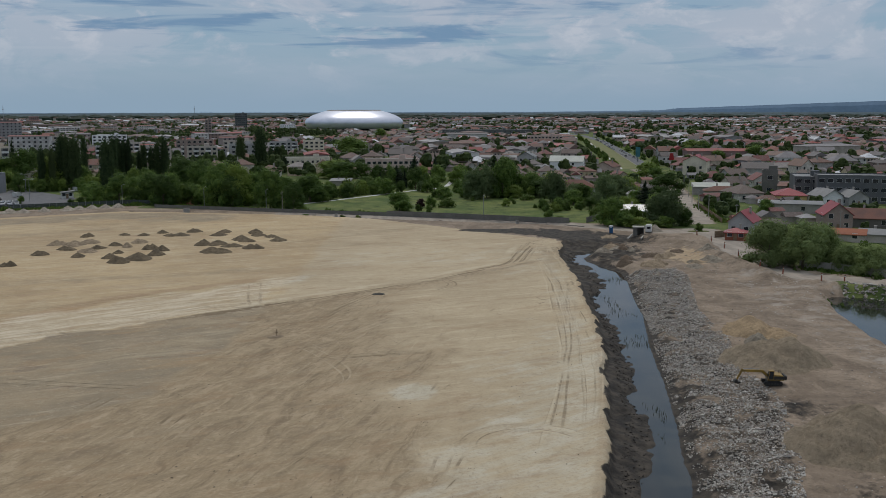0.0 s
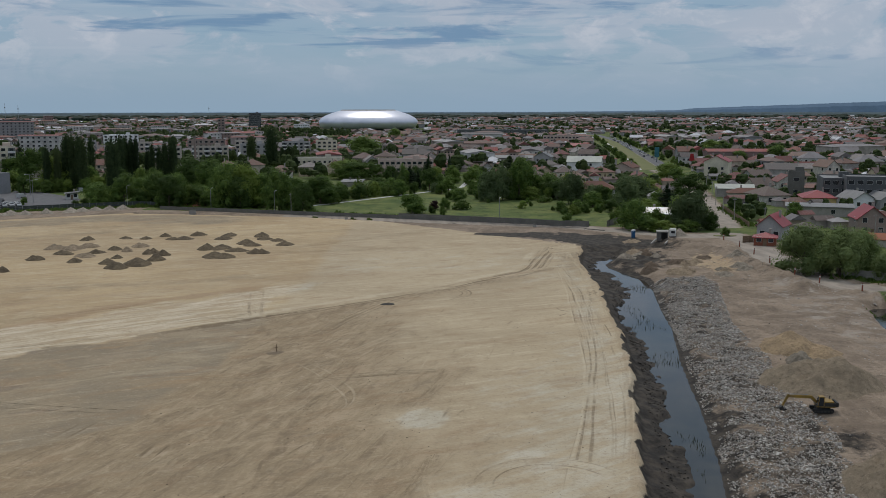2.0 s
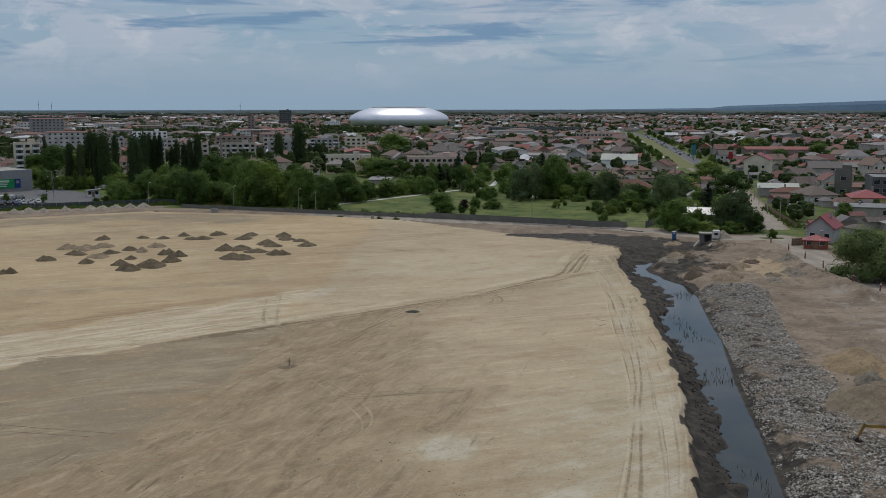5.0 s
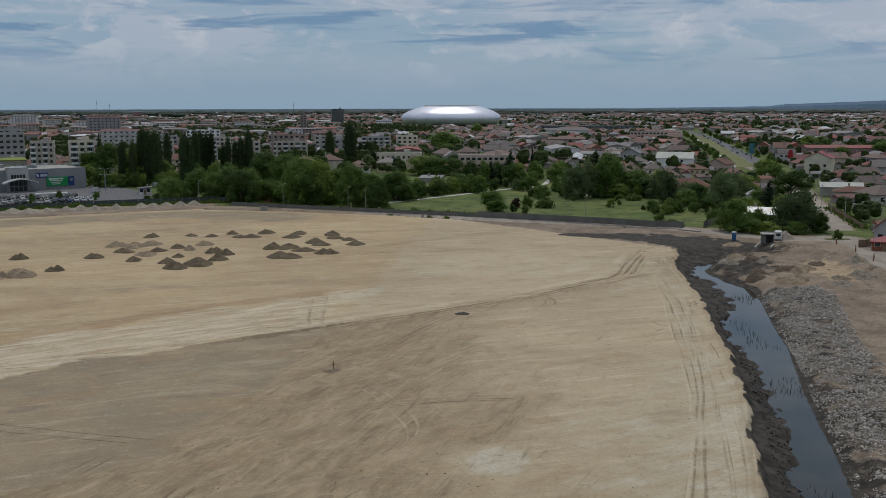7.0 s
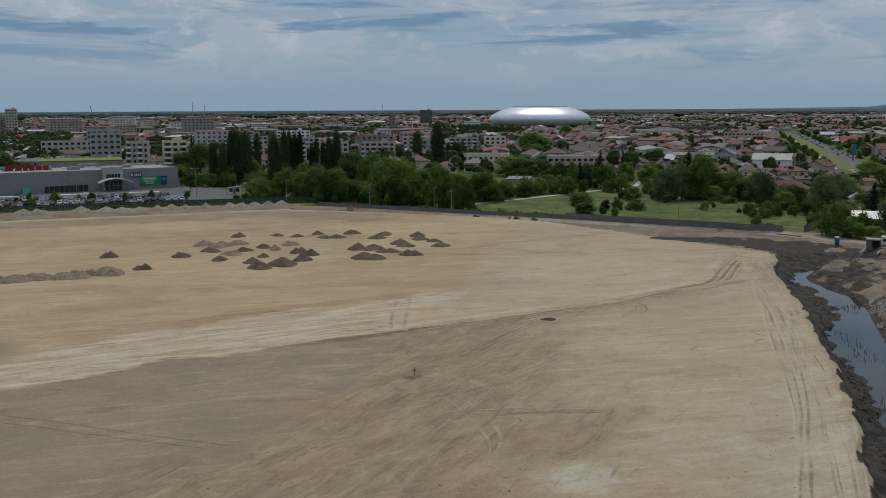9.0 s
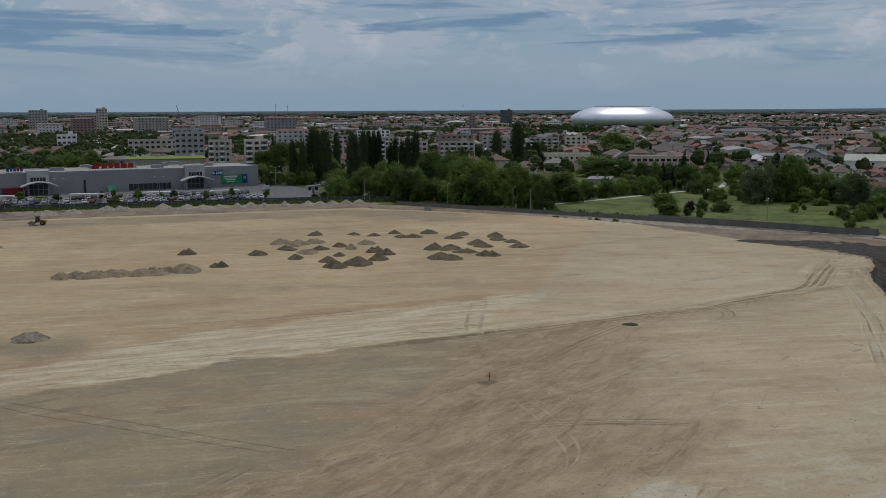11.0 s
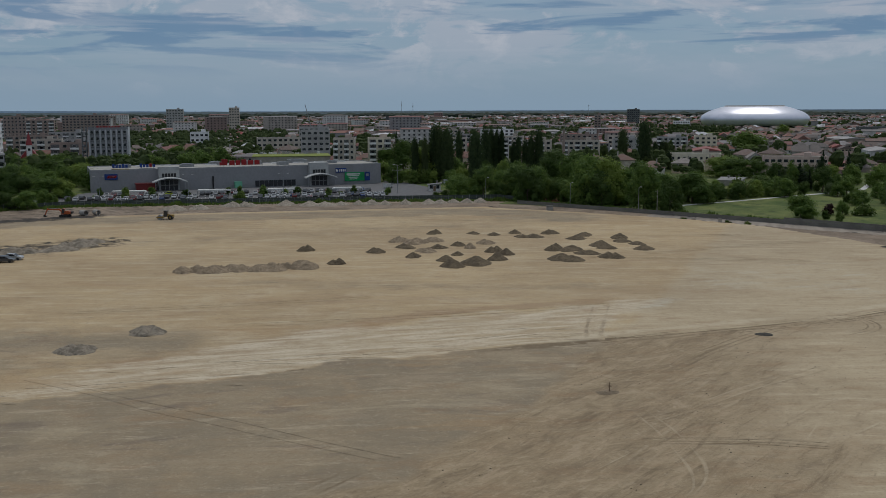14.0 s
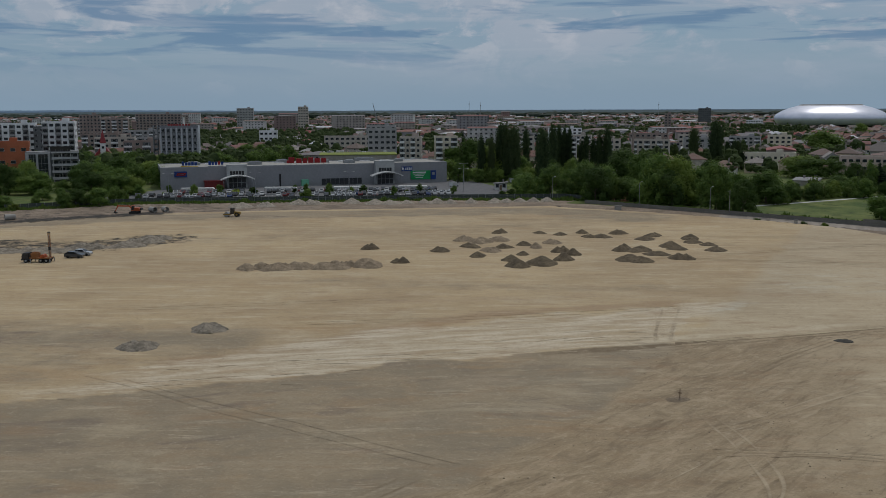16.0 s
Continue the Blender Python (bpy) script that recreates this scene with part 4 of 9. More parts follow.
tree('broad', 55.1, 324.0, 9.7, 10.1)
tree('broad', 59.1, 320.5, 4.2, 7.7)
tree('broad', 62.8, 319.5, 3.5, 8.3)
tree('broad', 78.9, 323.3, 6.0, 5.1)
tree('broad', 71.6, 320.2, 3.5, 6.7)
tree('broad', 79.8, 339.5, 6.8, 9.0)
tree('broad', 192.3, 699.5, 9.0, 13.3)
tree('broad', 207.5, 720.7, 5.6, 16.3)
tree('broad', 218.0, 700.8, 12.6, 15.9)
tree('broad', 224.3, 899.2, 10.3, 20.2)
tree('broad', 234.0, 899.6, 9.4, 15.2)
tree('broad', 66.8, 361.5, 6.4, 9.5)
tree('broad', 78.9, 392.9, 4.6, 10.5)
tree('broad', 77.6, 362.3, 7.3, 7.7)
tree('conifer', -252.2, 587.5, 19.4, 7.6)
tree('conifer', -18.3, 481.0, 8.3, 3.6)
tree('conifer', 76.6, 379.5, 10.2, 8.1)
tree('conifer', -29.8, 470.9, 8.2, 5.0)
tree('poplar', -188.3, 469.7, 23.4, 4.9)
tree('poplar', -183.4, 470.1, 23.7, 5.9)
tree('poplar', -181.6, 476.7, 23.2, 4.9)
tree('poplar', -179.8, 476.8, 23.2, 5.4)
tree('poplar', -175.3, 477.1, 22.7, 7.0)
tree('poplar', -183.0, 512.0, 21.1, 3.8)
tree('poplar', -149.7, 445.2, 22.0, 6.0)
tree('poplar', -160.8, 488.1, 22.9, 4.1)
tree('poplar', -161.4, 498.6, 22.1, 3.6)
tree('poplar', -158.9, 498.8, 21.3, 3.3)
tree('poplar', -156.5, 498.9, 21.3, 3.3)
tree('poplar', -153.2, 513.9, 18.3, 3.4)
tree('poplar', -146.7, 514.3, 18.9, 3.7)
tree('poplar', -143.1, 514.6, 21.6, 4.6)
tree('poplar', -155.7, 513.8, 15.6, 2.6)
tree('poplar', -149.8, 514.1, 17.2, 2.9)
tree('poplar', -128.5, 638.6, 19.0, 6.3)
tree('poplar', -116.3, 639.3, 23.1, 7.7)
tree('poplar', -111.8, 651.5, 12.0, 3.6)
tree('poplar', -107.9, 651.7, 12.7, 3.6)
tree('poplar', -105.8, 651.8, 12.3, 3.6)
tree('poplar', -94.2, 596.7, 9.0, 3.2)
tree('purple', -8.6, 386.6, 4.2, 4.4)
tree('shrub', -140.6, 416.8, 2.7, 4.2)
tree('shrub', -153.4, 411.1, 1.6, 3.2)
tree('shrub', -117.7, 418.4, 3.4, 4.6)
tree('shrub', -113.4, 418.7, 4.5, 4.6)
tree('shrub', -5.1, 364.5, 3.8, 2.6)
tree('shrub', -9.2, 373.2, 3.3, 2.7)
tree('shrub', 27.7, 428.6, 2.7, 6.7)
tree('shrub', 38.0, 382.2, 2.3, 2.8)
tree('shrub', 42.8, 371.6, 3.4, 3.5)
tree('shrub', 40.3, 345.3, 1.2, 3.6)
tree('shrub', 104.1, 390.9, 3.5, 3.8)
tree('shrub', 101.8, 376.0, 3.4, 3.2)
tree('shrub', 1.5, 387.3, 4.4, 6.8)
tree('shrub', 36.8, 346.5, 3.7, 3.6)
tree('shrub', 35.0, 417.3, 3.2, 6.6)
tree('shrub', 44.3, 425.0, 2.2, 5.8)
tree('shrub', 53.6, 430.4, 2.7, 5.5)
tree('shrub', 53.1, 383.3, 3.3, 4.0)
tree('shrub', -49.9, 361.2, 1.1, 2.3)
tree('shrub', -36.0, 355.4, 1.5, 2.2)
tree('shrub', -30.1, 352.5, 1.5, 2.2)
tree('lush', 79.3, 240.7, 12.5, 13.0)
tree('lush', 86.0, 236.3, 13.6, 14.4)
tree('lush', 92.4, 240.6, 10.4, 8.8)
tree('lush', 94.5, 230.4, 6.9, 7.1)
tree('lush', 98.3, 225.5, 7.3, 8.4)
tree('lush', 103.4, 223.9, 7.8, 8.5)
tree('broad', 113.2, 348.8, 6.6, 6.3)
tree('broad', 93.4, 491.0, 6.9, 8.5)
tree('broad', 112.6, 529.4, 7.5, 9.2)
tree('broad', -332.2, 330.0, 12.3, 9.8)
tree('broad', -339.2, 341.5, 10.4, 10.1)
tree('broad', -322.2, 334.3, 7.8, 13.3)
tree('broad', -318.2, 336.0, 8.9, 9.6)
tree('broad', -321.3, 349.2, 5.1, 7.4)
tree('broad', -269.3, 301.2, 5.4, 5.4)
tree('broad', -270.3, 307.3, 5.9, 8.4)
tree('broad', -263.0, 310.5, 6.5, 8.3)
tree('broad', -299.9, 343.9, 10.0, 11.8)
tree('broad', -317.4, 366.3, 7.6, 15.1)
tree('broad', -289.3, 348.5, 8.2, 14.0)
tree('broad', -284.4, 350.7, 7.8, 9.3)
tree('broad', -285.0, 290.2, 4.2, 6.3)
tree('broad', -298.6, 318.2, 4.2, 6.8)
tree('broad', -389.7, 389.2, 6.7, 8.7)
tree('broad', -394.9, 439.7, 11.1, 14.0)
tree('broad', -347.0, 407.2, 12.7, 16.8)
tree('broad', -368.9, 441.0, 10.0, 18.1)
tree('broad', -332.0, 413.5, 10.6, 16.6)
tree('broad', -317.6, 400.5, 10.2, 10.6)
tree('broad', -415.8, 533.3, 5.2, 14.3)
tree('broad', -406.6, 537.0, 5.2, 14.3)
tree('broad', -641.2, 669.6, 9.3, 15.1)
tree('broad', -427.3, 586.6, 10.1, 15.4)
tree('broad', -403.4, 566.0, 8.6, 18.4)
tree('broad', -421.7, 604.9, 9.5, 15.7)
tree('broad', -382.0, 581.7, 9.7, 18.4)
tree('broad', -413.7, 608.0, 9.5, 11.7)
tree('broad', -362.8, 568.0, 8.4, 10.7)
tree('broad', -206.5, 474.2, 10.6, 9.6)
tree('broad', -196.4, 462.8, 10.2, 7.7)
tree('broad', -417.5, 471.8, 11.0, 13.4)
tree('shrub', -279.1, 288.6, 2.7, 3.7)
tree('shrub', -217.2, 368.9, 2.4, 3.0)
tree('shrub', -224.7, 347.9, 2.1, 2.5)
tree('shrub', -246.9, 366.8, 1.5, 1.8)
tree('shrub', -255.1, 363.3, 1.5, 1.8)
tree('shrub', -261.6, 357.7, 1.8, 1.8)
tree('shrub', -271.8, 353.3, 1.8, 1.8)
tree('shrub', -206.1, 392.9, 1.6, 1.8)
tree('shrub', -197.8, 396.5, 1.8, 1.8)
tree('shrub', -189.6, 400.0, 1.8, 1.8)
tree('shrub', -182.6, 405.9, 1.8, 2.0)
tree('shrub', -174.3, 409.5, 1.8, 2.0)
tree('shrub', -213.6, 384.0, 1.8, 1.8)

# ---- shared building materials ----
PLASTER = palette("house_plaster", [(0.55, 0.50, 0.42), (0.62, 0.60, 0.55), (0.45, 0.38, 0.30), (0.58, 0.48, 0.34), (0.42, 0.41, 0.40), (0.60, 0.55, 0.50)])
ROOFS = palette("house_roofs", [(0.135, 0.070, 0.052), (0.180, 0.082, 0.060), (0.105, 0.070, 0.060), (0.130, 0.115, 0.108), (0.170, 0.058, 0.052), (0.190, 0.118, 0.088), (0.120, 0.088, 0.074), (0.24, 0.215, 0.20)])
FAR_PLASTER = palette("far_plaster", [(0.38, 0.34, 0.31), (0.54, 0.53, 0.52), (0.30, 0.25, 0.22), (0.38, 0.31, 0.25), (0.27, 0.27, 0.28), (0.46, 0.43, 0.41), (0.25, 0.17, 0.155), (0.62, 0.61, 0.61), (0.33, 0.28, 0.27)], 0.2, island=True, bump=0)
FAR_ROOFS = palette("far_roofs", [(0.140, 0.074, 0.058), (0.190, 0.084, 0.066), (0.105, 0.074, 0.066), (0.145, 0.135, 0.138), (0.175, 0.060, 0.054), (0.215, 0.140, 0.112), (0.115, 0.090, 0.086), (0.32, 0.31, 0.31), (0.56, 0.57, 0.59), (0.090, 0.078, 0.076), (0.25, 0.060, 0.052), (0.205, 0.082, 0.060), (0.21, 0.20, 0.205), (0.150, 0.100, 0.086)], 0.2, island=True, bump=0)
GLASS = surface("window_glass", (0.025, 0.030, 0.036), scale=0.5, rough=0.12, bump=0, spec=0.6)
WHITE = surface("white_paint", (0.62, 0.62, 0.60), scale=2, rough=0.6)
CONCRETE = surface("concrete", (0.34, 0.32, 0.29), scale=1.5, bump=0.4)
CONCRETE_DARK = surface("weathered_concrete", (0.165, 0.155, 0.14), scale=1.2, bump=0.4)
STEEL = surface("grey_steel", (0.30, 0.31, 0.32), scale=3, rough=0.45, metal=0.6, bump=0.05)
BLACK = surface("black_rubber", (0.022, 0.022, 0.022), scale=5, rough=0.85)
ASPHALT = surface("asphalt", (0.135, 0.135, 0.14), (0.10, 0.10, 0.105), scale=1.5, rough=0.9, bump=0.3)
MARK = surface("faded_road_paint", (0.55, 0.55, 0.53), scale=3)
TIN = surface("tin_sheet", (0.62, 0.63, 0.64), (0.45, 0.40, 0.36), scale=1.2, rough=0.5, metal=0.2)
WOOD = surface("weathered_wood", (0.20, 0.14, 0.09), scale=3)
def gravel(name, a, b):
    """Loose gravel: patches, stones and gaps at two sizes."""
    n = Nodes(name)
    big, stones, grit = n.noise(0.45, 7, 0.7), n.noise(1.7, 7, 0.8), n.noise(6.0, 4, 0.75)
    col = n.mix(n.ramp(big, 0.38, 0.64), a, b)
    col = n.mix(n.ramp(stones, 0.50, 0.64, 0, 0.7), col, tuple(v * 0.55 for v in b))
    col = n.mix(n.ramp(stones, 0.46, 0.34, 0, 0.6), col, tuple(v * 1.45 for v in a))
    col = n.mix(n.ramp(grit, 0.5, 0.7, 0, 0.5), col, tuple(v * 0.5 for v in a))
    n.bump(stones, 1.0, 0.3)
    return n.done(col, 0.95, 0.0, 0.15)


HEAP = gravel("dark_tipped_gravel", (0.170, 0.132, 0.086), (0.105, 0.083, 0.057))
GRAVEL = gravel("grey_gravel", (0.315, 0.245, 0.168), (0.215, 0.167, 0.116))
GRAVEL_PALE = gravel("pale_gravel", (0.36, 0.315, 0.255), (0.25, 0.215, 0.172))
SPOIL = gravel("dark_spoil", (0.150, 0.112, 0.080), (0.090, 0.068, 0.050))
GRAVEL_TAN = gravel("tan_gravel", (0.36, 0.262, 0.160), (0.27, 0.200, 0.128))


# ---- stadium ----
def stadium():
    root = thing("stadium", "silver saucer-shaped football stadium with a metal shell", "stadium", m=pose(-158, 1797, 0, 0, 0, 4) @ Matrix.Diagonal((1, 1, 1.08, 1)))
    skin = Nodes("silver_shell")
    seam = skin.noise(0.05, 3, 0.5)
    skin_mat = skin.done(skin.mix(skin.ramp(seam, 0.4, 0.65), (0.64, 0.655, 0.735), (0.56, 0.58, 0.66)), 0.34, 0.55, 0.5)
    rim_mat = surface("stadium_rim", (0.32, 0.31, 0.30), scale=0.2)
    base = surface("stadium_base", (0.12, 0.13, 0.14), scale=0.2)
    prof = [(0.86, 1.5), (0.925, 3.2), (0.965, 6), (0.99, 9.5), (1.0, 13), (0.99, 16), (0.958, 19.2), (0.905, 22), (0.835, 24.8), (0.75, 27.3), (0.66, 29.6), (0.57, 31.6), (0.55, 31.6), (0.5, 29)]
    n, s = 96, Shape()
    for k, z in prof:
        for i in range(n):
            a = math.tau * i / n
            c, d = math.cos(a), math.sin(a)
            q = (abs(c) ** 2.5 + abs(d) ** 2.5) ** (-1 / 2.5)
            wave = 1.3 * (1 + math.cos(a * 14)) if z < 3 else 0.0
            s.v.append((87.0 * k * c * q, 80.0 * k * d * q, z + wave))
    for j in range(len(prof) - 1):
        for i in range(n):
            s.f.append((j * n + i, j * n + (i + 1) % n, (j + 1) * n + (i + 1) % n, (j + 1) * n + i))
            s.m.append(0)
    part("shell", s, skin_mat, root, "brushed silver metal shell", smooth=True)
    rim = Shape()
    for i in range(n):
        a0, a1 = math.tau * i / n, math.tau * (i + 1) / n
        p = []
        for a in (a0, a1):
            c, d = math.cos(a), math.sin(a)
            q = (abs(c) ** 2.5 + abs(d) ** 2.5) ** (-1 / 2.5)
            p.append((c * q, d * q))
        (x0, y0), (x1, y1) = p
        rim.add([(49 * x0, 45 * y0, 31.6), (49 * x1, 45 * y1, 31.6), (46.5 * x1, 42.5 * y1, 33.3), (46.5 * x0, 42.5 * y0, 33.3), (44 * x1, 40 * y1, 31.4), (44 * x0, 40 * y0, 31.4)], [(0, 1, 2, 3), (3, 2, 4, 5)])
    part("roof_rim", rim, rim_mat, root, "grey roof opening rim")
    b = Shape()
    for i in range(28):
        a = math.tau * i / 28
        b.tube((58 * math.cos(a), 54 * math.sin(a), 0), (66 * math.cos(a), 61 * math.sin(a), 6.5), 0.9, 0.9, 6)
    b.tube((0, 0, 0), (0, 0, 6), 56, 58, 40)
    part("base", b, base, root, "dark glazed base and raking columns")
    return root


stadium()


# ---- hypermarket with its sign, entrances and car park ----
CLAD = surface("grey_cladding", (0.245, 0.248, 0.260), (0.218, 0.222, 0.236), scale=0.4, rough=0.6, bump=0.05)
ROOFING = surface("pale_roof_felt", (0.33, 0.315, 0.285), (0.25, 0.24, 0.22), scale=0.4)
RED = surface("red_letters", (0.30, 0.016, 0.018), scale=1, rough=0.4)
BLUE = surface("blue_panel", (0.012, 0.045, 0.20), scale=1, rough=0.4)
GREEN = surface("green_panel", (0.012, 0.26, 0.075), scale=1, rough=0.4)
STORE = pose(-246.6, 417.4, 0, 0, 0, 43.8)


def store():
    root = thing("hypermarket", "long grey-clad hypermarket with a pale flat roof", "store", m=STORE)
    w, d, h = 125.0, 32.0, 8.7
    s = Shape().box(0, d / 2, 0, w, d, h)
    part("wall", s, CLAD, root, "grey ribbed metal cladding")
    ribs = Shape()
    for i in range(124):
        ribs.box(-w / 2 + 0.8 + i, -0.012, 0.4, 0.12, 0.024, h - 0.5)
    for i in range(30):
        ribs.box(w / 2 + 0.012, 1 + i, 0.4, 0.024, 0.12, h - 0.5)
    part("cladding_ribs", ribs, CLAD, root)
    r = Shape().box(0, d / 2, h, w - 0.9, d - 0.9, 0.15)
    part("roof", r, ROOFING, root, "pale flat roof felt")
    p = Shape()
    p.box(0, 0.2, h, w, 0.4, 0.45).box(0, d - 0.2, h, w, 0.4, 0.45).box(-w / 2 + 0.2, d / 2, h, 0.4, d - 0.8, 0.45).box(w / 2 - 0.2, d / 2, h, 0.4, d - 0.8, 0.45)
    part("parapet", p, STEEL, root, "thin grey metal parapet")
    pale = surface("pale_entrance", (0.36, 0.37, 0.37), scale=0.8)
    for x, tall in ((-31.5, 9.9), (33.0, 10.2)):
        e = Shape().box(x, -1.2, 0, 8.5, 3.4, tall)
        tower = part("entrance_tower", e, pale, root, "projecting grey entrance tower")
        g = Shape()
        for i in range(4):
            for j in range(2):
                g.box(x - 2.7 + i * 1.8, -2.95, 0.2 + j * 2.2, 1.6, 0.1, 2.0)
        part("glazing", g, GLASS, tower, "dark glass doors")
        c = Shape()
        for i in range(16):
            a0, a1 = -1 + i / 8, -1 + (i + 1) / 8
            z0, z1 = 5.3 - 1.7 * a0 * a0, 5.3 - 1.7 * a1 * a1
            c.add([(x + 7 * a0, -7.5, z0), (x + 7 * a1, -7.5, z1), (x + 7 * a1, -2.9, z1), (x + 7 * a0, -2.9, z0),
                   (x + 7 * a0, -7.5, z0 + 0.4), (x + 7 * a1, -7.5, z1 + 0.4), (x + 7 * a1, -2.9, z1 + 0.4), (x + 7 * a0, -2.9, z0 + 0.4)],
                  [(0, 1, 2, 3), (7, 6, 5, 4), (0, 4, 5, 1), (2, 6, 7, 3)])
        part("canopy", c, WHITE, tower, "white arched entrance canopy")
        for k in (-6, 6):
            part("canopy_post", Shape().tube((x + k, -7, 0), (x + k, -7, 4.1), 0.15), STEEL, tower)
        f = Shape()
        for i in range(5):
            f.box(x - 2.4 + i * 1.2, -2.93, 4.6, 1.0, 0.06, 2.6)
        part("upper_glazing", f, GLASS, tower)
    shop = Shape()
    for i in range(9):
        shop.box(6 + i * 2.0, -0.12, 0.3, 1.8, 0.16, 2.6)
    part("shop_front", shop, GLASS, root, "dark glazed shop front")
    red = Shape().box(-41, -2.2, 0, 8, 4.2, 3.0).box(-41, -2.2, 3.0, 8.6, 4.8, 0.4)
    part("kiosk", red, surface("dull_red_panel", (0.17, 0.018, 0.018), scale=1, rough=0.5), root, "red kiosk against the front wall")
    green = Shape().box(-2.5, -1.4, 0, 3, 2.4, 2.8)
    part("green_kiosk", green, surface("green_kiosk", (0.15, 0.42, 0.28)), root)
    for x, y, sx, sy, sz in ((-22, 14, 6, 3, 1.2), (8, 20, 8, 4, 1.5), (20, 12, 5, 3, 1.2), (44, 16, 4, 3, 1.0), (-48, 20, 6, 4, 1.2), (30, 26, 9, 4, 1.4), (-8, 26, 5, 5, 1.2)):
        part("roof_unit", Shape().box(x, y, h + 0.15, sx, sy, sz).box(x, y, h + 0.15 + sz, sx * 0.7, sy * 0.7, 0.3), STEEL, root)
    for i in range(11):
        part("skylight", Shape().box(-50 + i * 10, 24, h + 0.15, 5.5, 1.6, 0.5, taper=0.8), WHITE, root)
    part("drain_post", Shape().box(-13, -0.25, 0, 0.6, 0.5, 5.4), BLACK, root)
    return root


store()


def sign_board(name, label, x, z, w, h, mat, m=STORE, y=-0.32):
    root = thing(name, label, "sign", m=m @ pose(x, y, z))
    part("panel", Shape().box(0, 0, 0, w, 0.24, h), mat, root)
    return root


def mark(root, x, z, w, h, mat, turn=0.0):
    part("mark", Shape().prism([(x - w / 2, z - h / 2), (x + w / 2, z - h / 2), (x + w / 2 + turn, z + h / 2), (x - w / 2 + turn, z + h / 2)], -0.17, -0.13), mat, root)


b = sign_board("sign_board", "green advertising board on the grey store wall", 50.0, 1.5, 9.2, 3.9, GREEN)
for k in range(4):
    mark(b, -0.6, 3.1 - k * 0.75, 6.2 - k * 0.9, 0.3 if k else 0.6, WHITE)
b = sign_board("sign_board", "dark blue advertising panel on the grey store wall", 56.0, 1.5, 2.4, 3.9, BLUE)
mark(b, 0, 2.5, 1.3, 1.2, STEEL)
b = sign_board("sign_board", "blue shop sign with a white emblem", 43.7, 5.4, 5.0, 2.0, BLUE)
for k in range(4):
    mark(b, -0.6 + k * 0.8, 0.95, 0.5, 1.1, WHITE, 0.1)
mark(b, -1.8, 1.0, 0.8, 1.2, WHITE, -0.3)
b = sign_board("sign_board", "blue shop sign with a red oval emblem", -54.5, 5.0, 5.2, 2.4, BLUE)
mark(b, 0, 1.2, 3.6, 1.1, RED, 0.6)
mark(b, 0.2, 1.2, 2.2, 0.3, WHITE, 0.1)


def roof_letters(name, label, x0, z, shapes, mat, depth=0.5, back=3.0):
    root = thing(name, label, "sign", m=STORE @ pose(x0, back, z))
    frame_ = Shape()
    for i in range(9):
        frame_.tube((i * 2.4 - 0.6, 0.6, -1.2), (i * 2.4 - 0.6, 0.6, 2.0), 0.08, n=5)
    frame_.tube((-0.8, 0.6, 0.0), (19, 0.6, 0.0), 0.08, n=5)
    part("support", frame_, STEEL, root, "grey steel sign frame")
    for pieces in shapes:
        s = Shape()
        for a, c, w, h in pieces:
            s.box(a + w / 2, 0, c, w, depth, h)
        part("letter_shape", s, mat, root)
    return root


# an emblem and plain blocks in place of lettering
roof_letters("roof_sign", "large red rooftop sign of plain blocks on a frame", -9.5, 9.7, [
    [(0.0, 0.0, 3.2, 1.3), (0.8, 1.3, 2.6, 1.3)],
    [(4.2, 0.0, 2.2, 2.0)], [(7.0, 0.0, 1.8, 2.0)], [(9.4, 0.0, 2.2, 2.4)], [(12.2, 0.0, 2.3, 2.0)], [(15.1, 0.0, 2.2, 2.0)]], RED)
YELLOW = surface("yellow_sign", (0.60, 0.38, 0.03), scale=2)
for x0, label in ((-54, "blue and yellow rooftop sign on a steel frame"), (-43, "blue and red rooftop sign on a steel frame")):
    root = thing("roof_sign", label, "sign", m=STORE @ pose(x0, 3.0, 8.85))
    part("support", Shape().box(3.4, 0.4, 0.0, 6.8, 0.2, 0.4).tube((1, 0.4, 0), (1, 0.4, 2.0), 0.1).tube((6, 0.4, 0), (6, 0.4, 2.0), 0.1), STEEL, root)
    for k in range(5):
        part("letter_shape", Shape().box(0.8 + k * 1.3, 0, 0.8, 1.0, 0.4, 1.3 if k % 3 else 1.6), BLUE if k != 3 or x0 < -50 else RED, root)
    if x0 < -50:
        part("underline", Shape().prism([(-0.2, 0.35), (7.0, 0.05), (7.2, 0.3), (-0.2, 0.65)], -0.3, -0.1), YELLOW, root)


